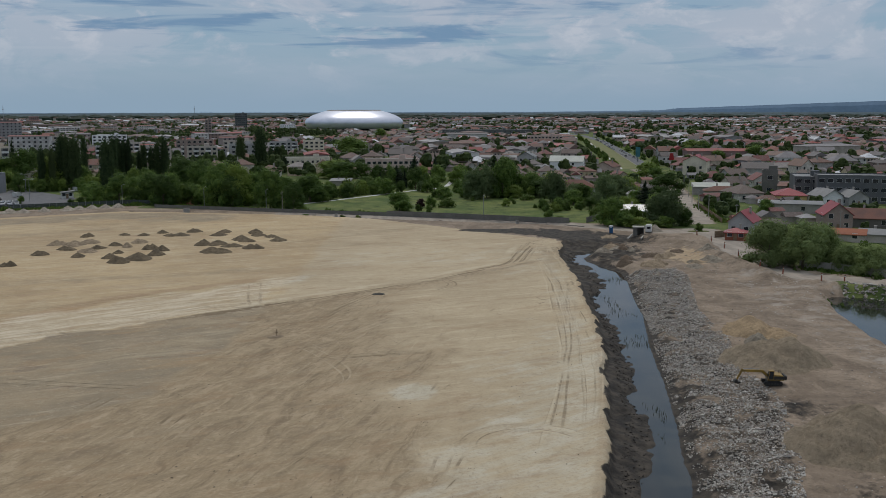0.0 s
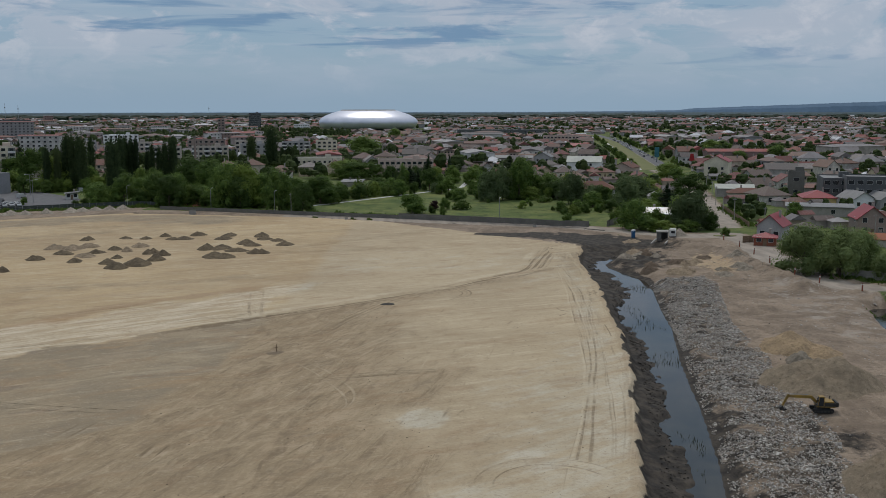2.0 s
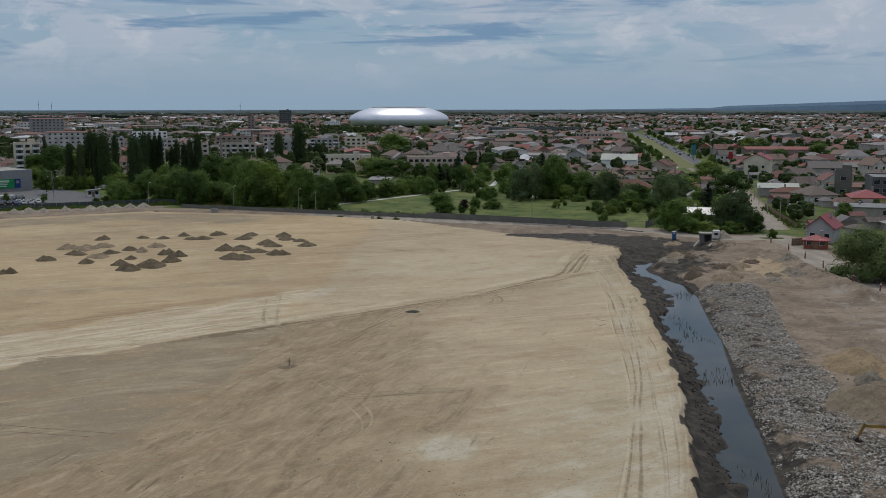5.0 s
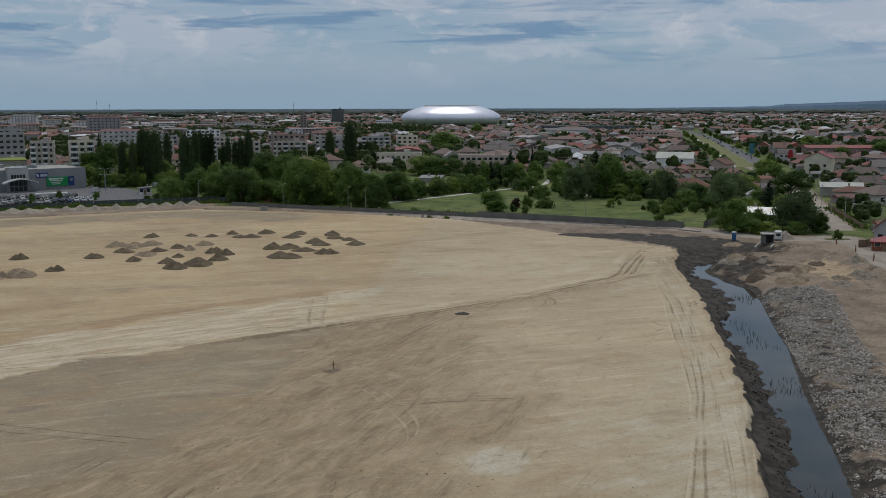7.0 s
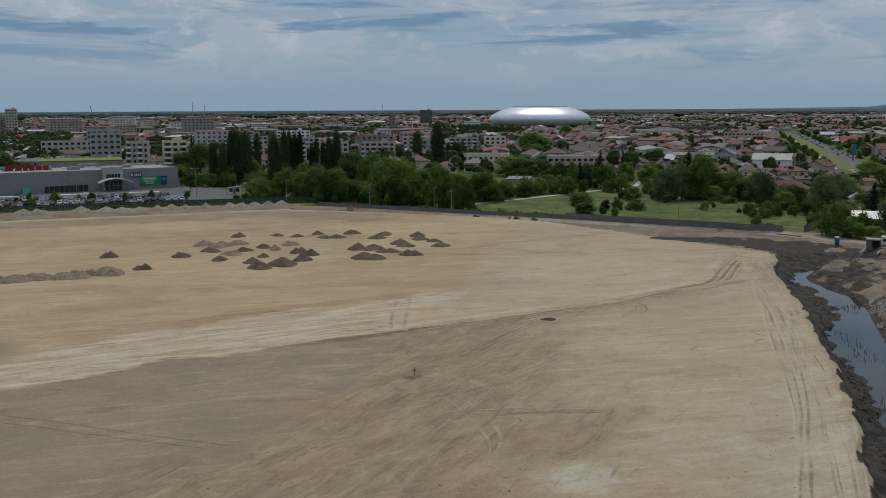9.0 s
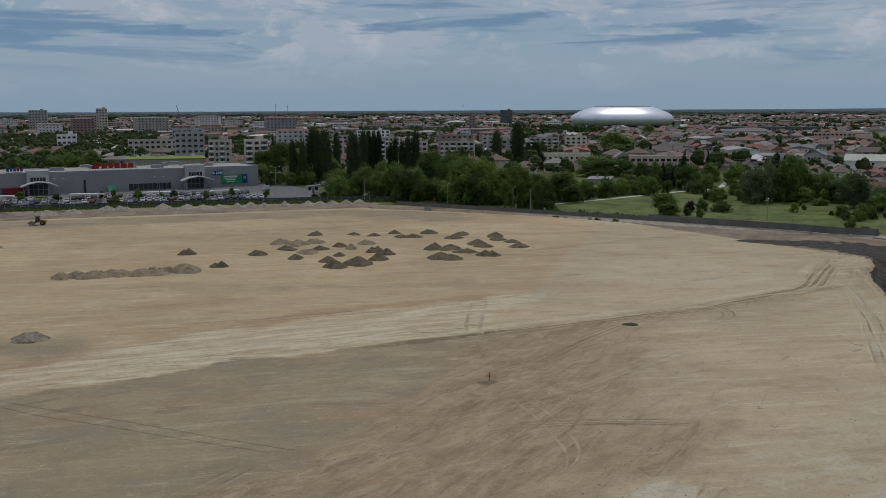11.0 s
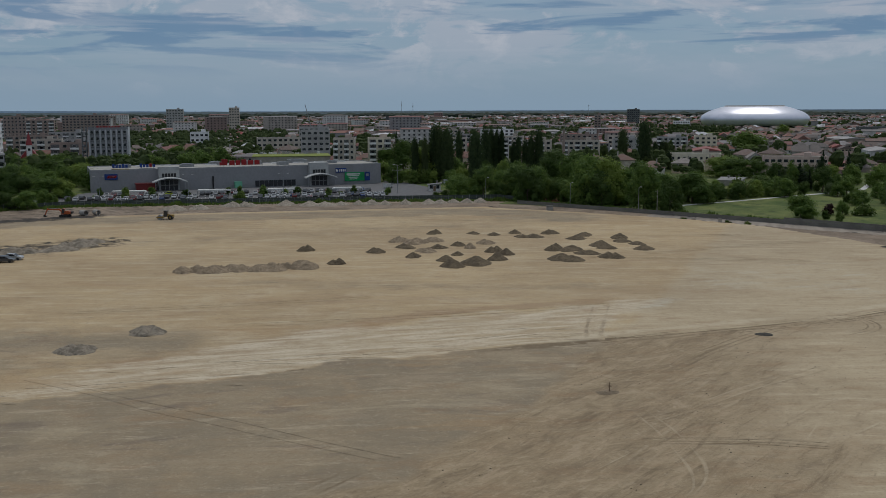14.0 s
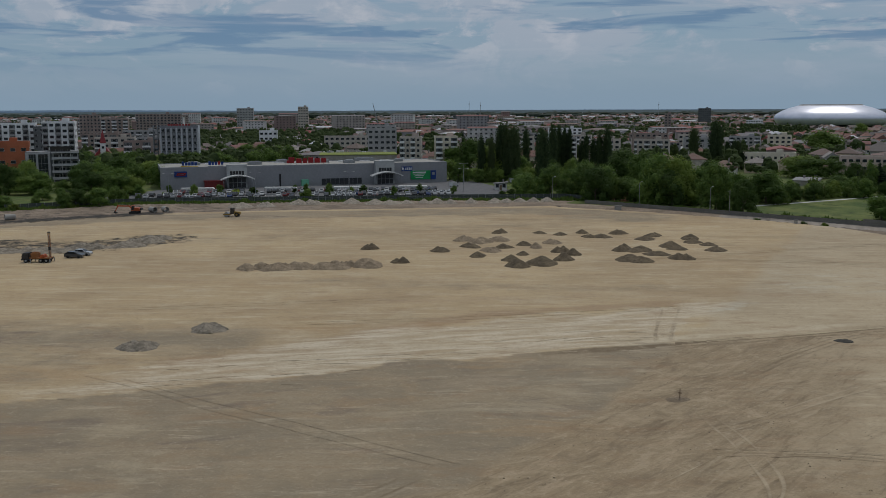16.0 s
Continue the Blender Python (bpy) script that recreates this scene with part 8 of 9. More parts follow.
def excavator(x, y, turn, paint, label, reach=1.0, size=0.88):
    """A tracked digger whose arm points along local -x."""
    root = thing("excavator", label, "excavator", m=pose(x, y, float(land(x, y)), 0, 0, turn) @ Matrix.Scale(size, 4))
    for sy in (-1.15, 1.15):
        loop = [(-1.9, 0.35), (-1.6, 0.02), (1.6, 0.02), (1.9, 0.35), (1.75, 0.78), (-1.75, 0.78)]
        tr = part("track", Shape().prism(loop, sy - 0.28, sy + 0.28), BLACK, root, "muddy steel crawler track")
        for i in range(6):
            part("road_wheel", Shape().tube((-1.5 + i * 0.6, sy - 0.3, 0.32), (-1.5 + i * 0.6, sy + 0.3, 0.32), 0.22, n=10), DARK_METAL, tr)
    part("undercarriage", Shape().box(0, 0, 0.35, 2.2, 1.9, 0.5).tube((0, 0, 0.8), (0, 0, 1.05), 0.75, n=16), DARK_METAL, root)
    dark = paint is CAT_YELLOW
    body = part("house_body", Shape().box(0.5, 0.0, 1.05, 3.2, 2.5, 0.25).prism([(0.1, 1.3), (2.2, 1.3), (2.2, 1.8), (1.9, 1.9), (0.1, 1.9)], -1.22, 1.22), DARK_METAL if dark else paint, root)
    part("hood", Shape().prism([(0.15, 1.9), (1.9, 1.9), (1.8, 2.12), (0.15, 2.15)], -1.15, 1.15), paint, body)
    part("side_stripe", Shape().box(0.5, 0.0, 1.12, 3.24, 2.54, 0.12), paint, body)
    part("counterweight", Shape().prism([(2.2, 1.1), (2.65, 1.2), (2.7, 1.9), (2.2, 2.05)], -1.2, 1.2), DARK_METAL, body)
    part("exhaust", Shape().tube((1.5, 0.7, 2.1), (1.5, 0.7, 2.75), 0.07, n=8), DARK_METAL, body)
    part("handrail", Shape().tube((0.3, 1.1, 2.15), (0.3, 1.1, 2.6), 0.03, n=5).tube((0.3, 1.1, 2.6), (1.9, 1.1, 2.6), 0.03, n=5).tube((1.9, 1.1, 2.15), (1.9, 1.1, 2.6), 0.03, n=5), DARK_METAL, body)
    cab = part("cab", Shape().prism([(-1.0, 1.3), (0.1, 1.3), (0.1, 2.95), (-0.75, 2.95), (-1.05, 2.1)], -1.2, -0.2), GLASS, root, "dark glazed cab")
    part("cab_roof", Shape().box(-0.32, -0.7, 2.93, 1.0, 1.1, 0.12), paint, cab)
    for px, pz in ((-1.03, 1.3), (0.06, 1.3)):
        part("cab_post", Shape().tube((px, -1.22, pz), (px if px > 0 else -0.75, -1.22, 2.95), 0.05, n=5), paint, cab)
    boom = part("boom", beam((-0.7, 1.5), (-2.0, 2.75), 0.38, 0.45, 0.55), paint, root, "painted steel boom")
    part("boom_tip", beam((-1.9, 2.7), (-4.6 * reach, 2.75), 0.36, 0.55, 0.36), paint, boom)
    stick = part("stick", beam((-4.4 * reach, 3.1), (-5.2 * reach, 0.9), 0.30, 0.46, 0.28), paint, root, "painted steel dipper arm")
    part("bucket", Shape().prism([(-5.2 * reach, 1.0), (-5.6 * reach, 0.7), (-5.6 * reach, 0.25), (-5.1 * reach, 0.05), (-4.6 * reach, 0.25), (-4.75 * reach, 0.5), (-5.05 * reach, 0.45)], -0.5, 0.5), DARK_METAL, stick)
    part("hydraulic_ram", Shape().tube((-0.9, 0.3, 1.3), (-2.2, 0.3, 2.5), 0.07, n=6).tube((-2.5, 0, 3.1), (-4.2 * reach, 0, 3.15), 0.07, n=6), STEEL, boom)
    return root


excavator(45.4, 134.2, -4, CAT_YELLOW, "muddy yellow tracked excavator digging at the rubble", 1.35, 0.68)
excavator(-234, 297, 28, CAT_ORANGE, "orange tracked excavator at the edge of the fill", 1.35)


def drill_rig():
    root = thing("drill_truck", "old lorry with an orange drilling mast standing upright", "truck", m=pose(-179.5, 208.9, 0, 0, 0, 24) @ Matrix.Diagonal((0.95, 0.95, 0.86, 1)))
    part("chassis", Shape().box(0, 0, 0.75, 6.6, 1.0, 0.3), DARK_METAL, root)
    cab = part("cab", Shape().prism([(-3.4, 0.8), (-1.9, 0.8), (-1.9, 2.5), (-3.1, 2.5), (-3.45, 1.7)], -1.1, 1.1), DARK_METAL, root, "dark green driver's cab")
    part("cab_glass", Shape().prism([(-3.2, 1.7), (-2.1, 1.7), (-2.1, 2.3), (-3.05, 2.3)], -1.12, 1.12), GLASS, cab)
    part("bumper", Shape().box(-3.5, 0, 0.6, 0.2, 2.2, 0.4), DARK_METAL, cab)
    part("deck", Shape().box(0.8, 0, 1.05, 4.9, 2.1, 0.25), CAT_RUST, root)
    part("engine_box", Shape().box(-0.6, 0, 1.3, 1.6, 1.7, 1.1).box(-0.6, 0, 2.4, 1.2, 1.2, 0.25), CAT_RUST, root)
    part("winch", Shape().tube((1.3, -0.8, 1.7), (1.3, 0.8, 1.7), 0.4, n=12).box(1.3, 0, 1.25, 1.0, 1.9, 0.4), CAT_ORANGE, root)
    for x in (-2.5, 1.0, 2.3):
        for y in (-0.95, 0.95):
            wh = part("wheel", Shape().tube((x, y - 0.2, 0.52), (x, y + 0.2, 0.52), 0.52, n=14), BLACK, root)
            part("rim", Shape().tube((x, y - 0.22, 0.52), (x, y + 0.22, 0.52), 0.25, n=10), STEEL, wh)
    mast = part("mast", Shape().tube((2.62, -0.2, 0.6), (2.62, -0.2, 7.7), 0.05, n=6).tube((2.62, 0.2, 0.6), (2.62, 0.2, 7.7), 0.05, n=6).tube((3.0, -0.2, 0.6), (3.0, -0.2, 7.7), 0.05, n=6).tube((3.0, 0.2, 0.6), (3.0, 0.2, 7.7), 0.05, n=6), CAT_RUST, root, "rusty orange lattice drilling mast")
    lat = Shape()
    for i in range(10):
        z = 0.8 + i * 0.68
        for y in (-0.2, 0.2):
            lat.tube((2.62, y, z), (3.0, y, z + 0.6), 0.025, n=4)
        for x in (2.62, 3.0):
            lat.tube((x, -0.2, z), (x, 0.2, z + 0.6), 0.025, n=4)
    part("lattice", lat, CAT_RUST, mast)
    part("crown_block", Shape().box(2.8, 0, 7.6, 0.5, 0.5, 0.25), DARK_METAL, mast)
    part("drill_string", Shape().tube((2.8, 0, 0.0), (2.8, 0, 7.0), 0.09, n=8), STEEL, mast)
    part("drill_head", Shape().box(2.8, 0, 3.2, 0.5, 0.5, 0.8), DARK_METAL, mast)
    for x in (-1.3, 3.2):
        part("outrigger", Shape().tube((x, -1.3, 0.0), (x, -1.3, 1.1), 0.08, n=6).tube((x, 1.3, 0.0), (x, 1.3, 1.1), 0.08, n=6).box(x, 0, 0.95, 0.15, 2.6, 0.15), STEEL, root)


drill_rig()
for k, x, y, t in ((2, -177.3, 217.2, 20), (1, -178.4, 220.6, 22)):
    ob = car(k, x, y, t, 0.0)
    tagged(ob, "dark estate car parked on the sandy fill" if k == 2 else "silver estate car parked on the sandy fill", group="site cars")


def roller():
    root = thing("soil_compactor", "yellow soil compactor with a steel drum", "roller", m=pose(-198.6, 301.8, 0, 0, 0, 24))
    part("drum", Shape().tube((-1.7, -1.05, 0.75), (-1.7, 1.05, 0.75), 0.75, n=20), STEEL, root, "smooth steel drum")
    part("drum_frame", Shape().box(-1.7, -1.15, 0.6, 2.0, 0.15, 0.4).box(-1.7, 1.15, 0.6, 2.0, 0.15, 0.4).box(-0.75, 0, 0.6, 0.3, 2.4, 0.5), CAT_YELLOW, root)
    part("engine_hood", Shape().prism([(0.6, 0.8), (2.4, 0.8), (2.4, 1.5), (0.8, 1.75)], -0.85, 0.85), CAT_YELLOW, root)
    cab = part("cab", Shape().prism([(-0.6, 0.9), (0.6, 0.9), (0.6, 2.6), (-0.45, 2.6)], -0.8, 0.8), GLASS, root, "dark glazed cab")
    part("cab_roof", Shape().box(0.05, 0, 2.6, 1.4, 1.8, 0.12), DARK_METAL, cab)
    for y in (-0.85, 0.85):
        wh = part("wheel", Shape().tube((1.5, y - 0.25, 0.7), (1.5, y + 0.25, 0.7), 0.7, n=14), BLACK, root)
        part("rim", Shape().tube((1.5, y - 0.27, 0.7), (1.5, y + 0.27, 0.7), 0.34, n=10), CAT_YELLOW, wh)


roller()


def pipe(x, y, turn, r=0.9, ln=3.0):
    root = thing("concrete_pipe", "large pale concrete drain pipe lying on the ground", "pipe", "concrete pipes", pose(x, y, float(land(x, y)), 0, 0, turn))
    n, s = 20, Shape()
    for px, rad in ((-ln / 2, r), (ln / 2, r), (ln / 2, r * 0.8), (-ln / 2, r * 0.8)):
        s.v += [(px, math.cos(i * math.tau / n) * rad, r + math.sin(i * math.tau / n) * rad) for i in range(n)]
    for j in range(4):
        for i in range(n):
            s.f.append((j * n + i, j * n + (i + 1) % n, ((j + 1) % 4) * n + (i + 1) % n, ((j + 1) % 4) * n + i))
            s.m.append(0)
    part("pipe_wall", s, CONCRETE, root, smooth=False)


for row in ((-231, 302, -20), (-228, 304.5, -30), (-255.3, 266.5, 60)):
    pipe(*row)


def toilet_cabin(x, y):
    root = thing("portable_toilet", "blue plastic portable toilet cabin", "toilet", m=pose(x, y, float(land(x, y)), 0, 0, -8))
    blue = surface("blue_plastic", (0.03, 0.11, 0.24), scale=2, rough=0.5)
    part("cabin", Shape().box(0, 0, 0.1, 1.1, 1.1, 2.05), blue, root)
    part("roof", Shape().box(0, 0, 2.15, 1.2, 1.2, 0.25, taper=0.7), WHITE, root, "white domed roof")
    door = part("door", Shape().box(0, -0.58, 0.18, 0.8, 0.06, 1.85), blue, root)
    part("vent", Shape().box(0, -0.62, 1.75, 0.5, 0.03, 0.15), WHITE, door)
    part("skid", Shape().box(0, 0, 0, 1.2, 1.2, 0.12), DARK_METAL, root)


toilet_cabin(51.5, 304.0)


def site_box(x, y):
    root = thing("site_caravan", "small white site caravan with a dark window", "caravan", m=pose(x, y, float(land(x, y)), 0, 0, -14))
    part("body", Shape().prism([(-0.9, 0.35), (0.9, 0.35), (0.95, 2.2), (0.75, 2.4), (-0.75, 2.4), (-0.95, 2.2)], -1.6, 1.6), WHITE, root)
    part("window", Shape().box(0.1, -1.62, 1.25, 1.1, 0.06, 0.7), GLASS, root)
    for y_ in (-0.4, 0.5):
        for x_ in (-0.8, 0.8):
            part("wheel", Shape().tube((x_ - 0.1, y_, 0.3), (x_ + 0.1, y_, 0.3), 0.3, n=10), BLACK, root)
    part("drawbar", Shape().tube((0, -1.5, 0.35), (0, -2.6, 0.3), 0.05, n=6), STEEL, root)


site_box(63.5, 306.5)


def sluice(x, y):
    root = thing("sluice_house", "open concrete sluice box with a dark doorway", "sluice", m=pose(x, y, float(land(x, y)) - 0.3, 0, 0, -8) @ Matrix.Scale(0.8, 4))
    s = Shape().box(-1.75, 1.5, 0, 0.35, 3.6, 3.0).box(1.75, 1.5, 0, 0.35, 3.6, 3.0).box(0, 3.2, 0, 3.2, 0.3, 3.0).box(-1.05, -0.15, 0, 1.1, 0.3, 3.0)
    part("wall", s, CONCRETE_DARK, root)
    part("lid", Shape().box(0, 1.5, 3.0, 4.3, 4.2, 0.35), CONCRETE, root, "thick pale concrete lid")
    for k in (-2.4, 2.2):
        part("ramp_beam", Shape().add([(k, -0.4, 0.5), (k + 0.45, -0.4, 0.5), (k - 1.6, -7.5, -0.3), (k - 2.05, -7.5, -0.3), (k, -0.4, 0.95), (k + 0.45, -0.4, 0.95), (k - 1.6, -7.5, 0.15), (k - 2.05, -7.5, 0.15)],
                                      [(0, 1, 2, 3), (4, 7, 6, 5), (0, 4, 5, 1), (1, 5, 6, 2), (2, 6, 7, 3), (3, 7, 4, 0)]), CONCRETE, root)
    part("rail", Shape().tube((-2, -0.2, 3.35), (-2, -0.2, 4.1), 0.04, n=5).tube((-2, -0.2, 4.1), (2, -0.2, 4.1), 0.04, n=5).tube((2, -0.2, 3.35), (2, -0.2, 4.1), 0.04, n=5), STEEL, root)


sluice(57.5, 291.5)


def marker_post(x, y):
    root = thing("marker_post", "rusty orange marker post beside the dirt road", "post", "marker posts", pose(x, y, float(land(x, y)), rng.gauss(0, 2), rng.gauss(0, 2), 0))
    part("post", Shape().tube((0, 0, -0.3), (0, 0, 1.7), 0.17, 0.15, 8), BRICK, root)
    part("band", Shape().tube((0, 0, 1.3), (0, 0, 1.5), 0.19, 0.19, 8), WHITE, root)


for row in ((76.6, 299), (77.2, 285), (77.0, 271), (76.5, 256), (76.0, 243), (73.8, 230), (78.2, 227), (82, 213.5), (87, 213.5)):
    marker_post(*row)


def stake(x, y, h, label):
    root = thing("survey_stake", label, "stake", m=pose(x, y, 0))
    part("stake", Shape().tube((0, 0, -0.2), (0, 0, h), 0.07, 0.06, 6), WOOD, root)
    part("cross_board", Shape().box(0, 0, h * 0.55, 0.5, 0.06, 0.12), WOOD, root)
    part("spoil", heap_mesh(int(abs(x) * 3), 2.4, 0.22), GRAVEL, root, "dark clods round the stake")


stake(-28.0, 164.6, 1.3, "short wooden survey stake in dark clods")
clod = tagged(new("soil_patch", heap_mesh(77, 2.6, 0.35, mat=surface("black_soil", (0.045, 0.04, 0.032), scale=3), peaks=3)), "dark flat patch of soil clods on the fill", "soil")
clod.matrix_basis = pose(-13.3, 203.4, 0.0, 0, 0, 20)


def clods():
    """Scattered clods and stones on the fill and along its bank."""
    r = random.Random(41)
    s, dark = Shape(), Shape()
    for _ in range(1500):
        x, y = r.uniform(-40, 20), r.uniform(85, 200)
        if x < np.interp(y, BANK_Y, BANK_X) - 1 and noise.noise((x * 0.16, y * 0.05, 4)) + 0.5 * noise.noise((x * 0.5, y * 0.5, 2)) > 0.12:
            stone_shape(s, x, y, 0.02, 0.07 + abs(r.gauss(0, 0.06)), r)
    for _ in range(1500):
        y = r.uniform(86, 275)
        bank, left = float(np.interp(y, BANK_Y, BANK_X)), float(np.interp(y, LEFT_Y, LEFT_X))
        x = bank + (left - bank) * (0.4 + 0.6 * r.random())
        stone_shape(dark, x, y, float(land(x, y)) + 0.02, 0.10 + abs(r.gauss(0, 0.15)), r)
    mat = surface("dry_clods", (0.15, 0.115, 0.08), scale=3)
    black = surface("wet_black_clods", (0.036, 0.030, 0.024), scale=3, rough=0.8)
    tagged(new("clods", s.mesh("clods", mat)), "scattered dry clods on the sandy fill", "clods", kind="stuff")
    tagged(new("bank_clods", dark.mesh("bank_clods", black)), "black lumpy soil tipped down the stream bank", "soil", kind="stuff")

    loose = Shape()
    for _ in range(5200):
        x, y = r.uniform(40, 80), r.uniform(88, 292)
        if x > np.interp(y, RUBBLE_Y, RUBBLE_X) - 1 and x > np.interp(y, LEFT_Y, RIGHT_X) + 2 and noise.noise((x * 0.12, y * 0.12, 6)) + r.uniform(-0.3, 0.3) > 0.0 and path_distance(x, y, STREET) > 6:
            stone_shape(loose, x, y, float(land(x, y)) + 0.02, 0.08 + abs(r.gauss(0, 0.12)), r)
    tagged(new("loose_stones", loose.mesh("loose_stones", STONE_MIX)), "loose grey stones scattered over bare earth", "stones", kind="stuff")


clods()


def debris():
    """Pale broken blocks tipped on the pond's bank, with a traffic island and its sapling on the street."""
    r = random.Random(61)
    s = Shape()
    for _ in range(160):
        x, y = r.gauss(89, 3.5), r.gauss(206, 2.2)
        stone_shape(s, x, y, float(land(x, y)) + 0.1, r.uniform(0.3, 1.0), r)
    tagged(new("dumped_blocks", s.mesh("dumped_blocks", STONE_MIX)), "pale broken blocks dumped on the pond bank", "rubble", kind="stuff")
    isle = Shape()
    n = 20
    isle.v = [(math.cos(i * math.tau / n) * 3.4, math.sin(i * math.tau / n) * 1.6, z) for z in (-0.2, 0.14) for i in range(n)]
    isle.f = [(i, (i + 1) % n, n + (i + 1) % n, n + i) for i in range(n)] + [tuple(range(n, 2 * n))]
    isle.m = [0] * len(isle.f)
    tagged(new("pavement_island", isle.mesh("island", GRASS_STRIP)), "small grassy traffic island on the dirt street", "island", kind="structure").matrix_basis = pose(79.5, 308.8, 0)
    tree("shrub", 79.5, 308.8, 3.2, 2.4)


debris()


def reeds():
    """Thin reeds standing in the stream and weeds along the fences."""
    r = random.Random(51)
    s = Shape()
    for _ in range(1500):
        y = r.uniform(88, 235)
        a, c = float(np.interp(y, LEFT_Y, LEFT_X)), float(np.interp(y, LEFT_Y, RIGHT_X))
        x = a + (c - a) * r.random()
        if noise.noise((x * 0.3, y * 0.08, 1)) < 0.28:
            continue
        h, t = r.uniform(0.2, 0.6), r.uniform(0, math.tau)
        dx, dy = math.cos(t) * 0.05, math.sin(t) * 0.05
        lx, ly = r.gauss(0, 0.15), r.gauss(0, 0.15)
        s.add([(x - dx, y - dy, -2.1), (x + dx, y + dy, -2.1), (x + lx, y + ly, -2.0 + h)], [(0, 1, 2)])
    tagged(new("reeds", s.mesh("reeds", surface("reed_green", (0.085, 0.095, 0.045), scale=2))), "sparse thin reeds standing in the stream", "reeds", kind="stuff")
    w = Shape()
    runs = (((-118, 399), (-20, 359), 2.5), ((-20, 359), (42, 335), 2.0), ((-283, 284), (-256, 323), 3.5), ((-256, 323), (-158, 382), 3.0), ((-158, 382), (-118, 398), 3.0), ((86, 236), (108, 212), 3.0), ((94, 333), (101, 392), 2.0), ((80, 200), (96, 200), 2.5))
    for a, c, spread in runs:
        ln = math.hypot(c[0] - a[0], c[1] - a[1])
        for _ in range(int(ln * 22)):
            q = r.random()
            x, y = a[0] + (c[0] - a[0]) * q + r.gauss(0, spread * 0.5), a[1] + (c[1] - a[1]) * q + r.gauss(0, spread * 0.5)
            k = r.uniform(0.25, 0.8) * (1 + max(0, noise.noise((x * 0.2, y * 0.2, 6))) * 2)
            z, t = float(land(x, y)), r.uniform(0, math.tau)
            ux, uy = math.cos(t) * k * 0.6, math.sin(t) * k * 0.6
            w.add([(x - ux, y - uy, z), (x + ux, y + uy, z), (x + r.gauss(0, 0.2), y + r.gauss(0, 0.2), z + k)], [(0, 1, 2)])
    tagged(new("weeds", w.mesh("weeds", LEAF["shrub"])), "rough weeds and grass along the fences", "weeds", kind="stuff")



def concrete_block(x, y, turn, w, d, h, label):
    """A low cast chamber with an overhanging lid."""
    root = thing("concrete_chamber", label, "concrete block", m=pose(x, y, float(land(x, y)), 0, 0, turn))
    part("body", Shape().box(0, 0, -0.2, w, d, h + 0.2, taper=0.96), CONCRETE, root)
    part("lid", Shape().box(0, 0, h, w * 1.08, d * 1.08, 0.14).box(w * 0.2, 0, h + 0.14, 0.5, 0.5, 0.08), CONCRETE_DARK, root, "dark concrete lid")


concrete_block(-96.4, 374.0, 20, 2.2, 1.8, 1.2, "grey concrete manhole chamber at the edge of the fill")
concrete_block(-38.0, 353.6, 12, 1.0, 1.0, 0.9, "small grey concrete chamber on the perimeter bank")
concrete_block(24.8, 331.0, 5, 1.0, 0.9, 0.8, "small grey concrete chamber on the perimeter bank")


reeds()

# ---- the town spread over the plain ----
def in_view(x, y):
    a = math.degrees(math.atan2(x, y))
    return -54 < a < 30


def green_belt(x, y):
    """A wooded park beyond the store, and the gardens before the far blocks."""
    a, d = math.degrees(math.atan2(x, y)), math.hypot(x, y)
    return -41 < a < -30 and 800 < d < 1250 or -47 < a < -33 and 560 < d < 640


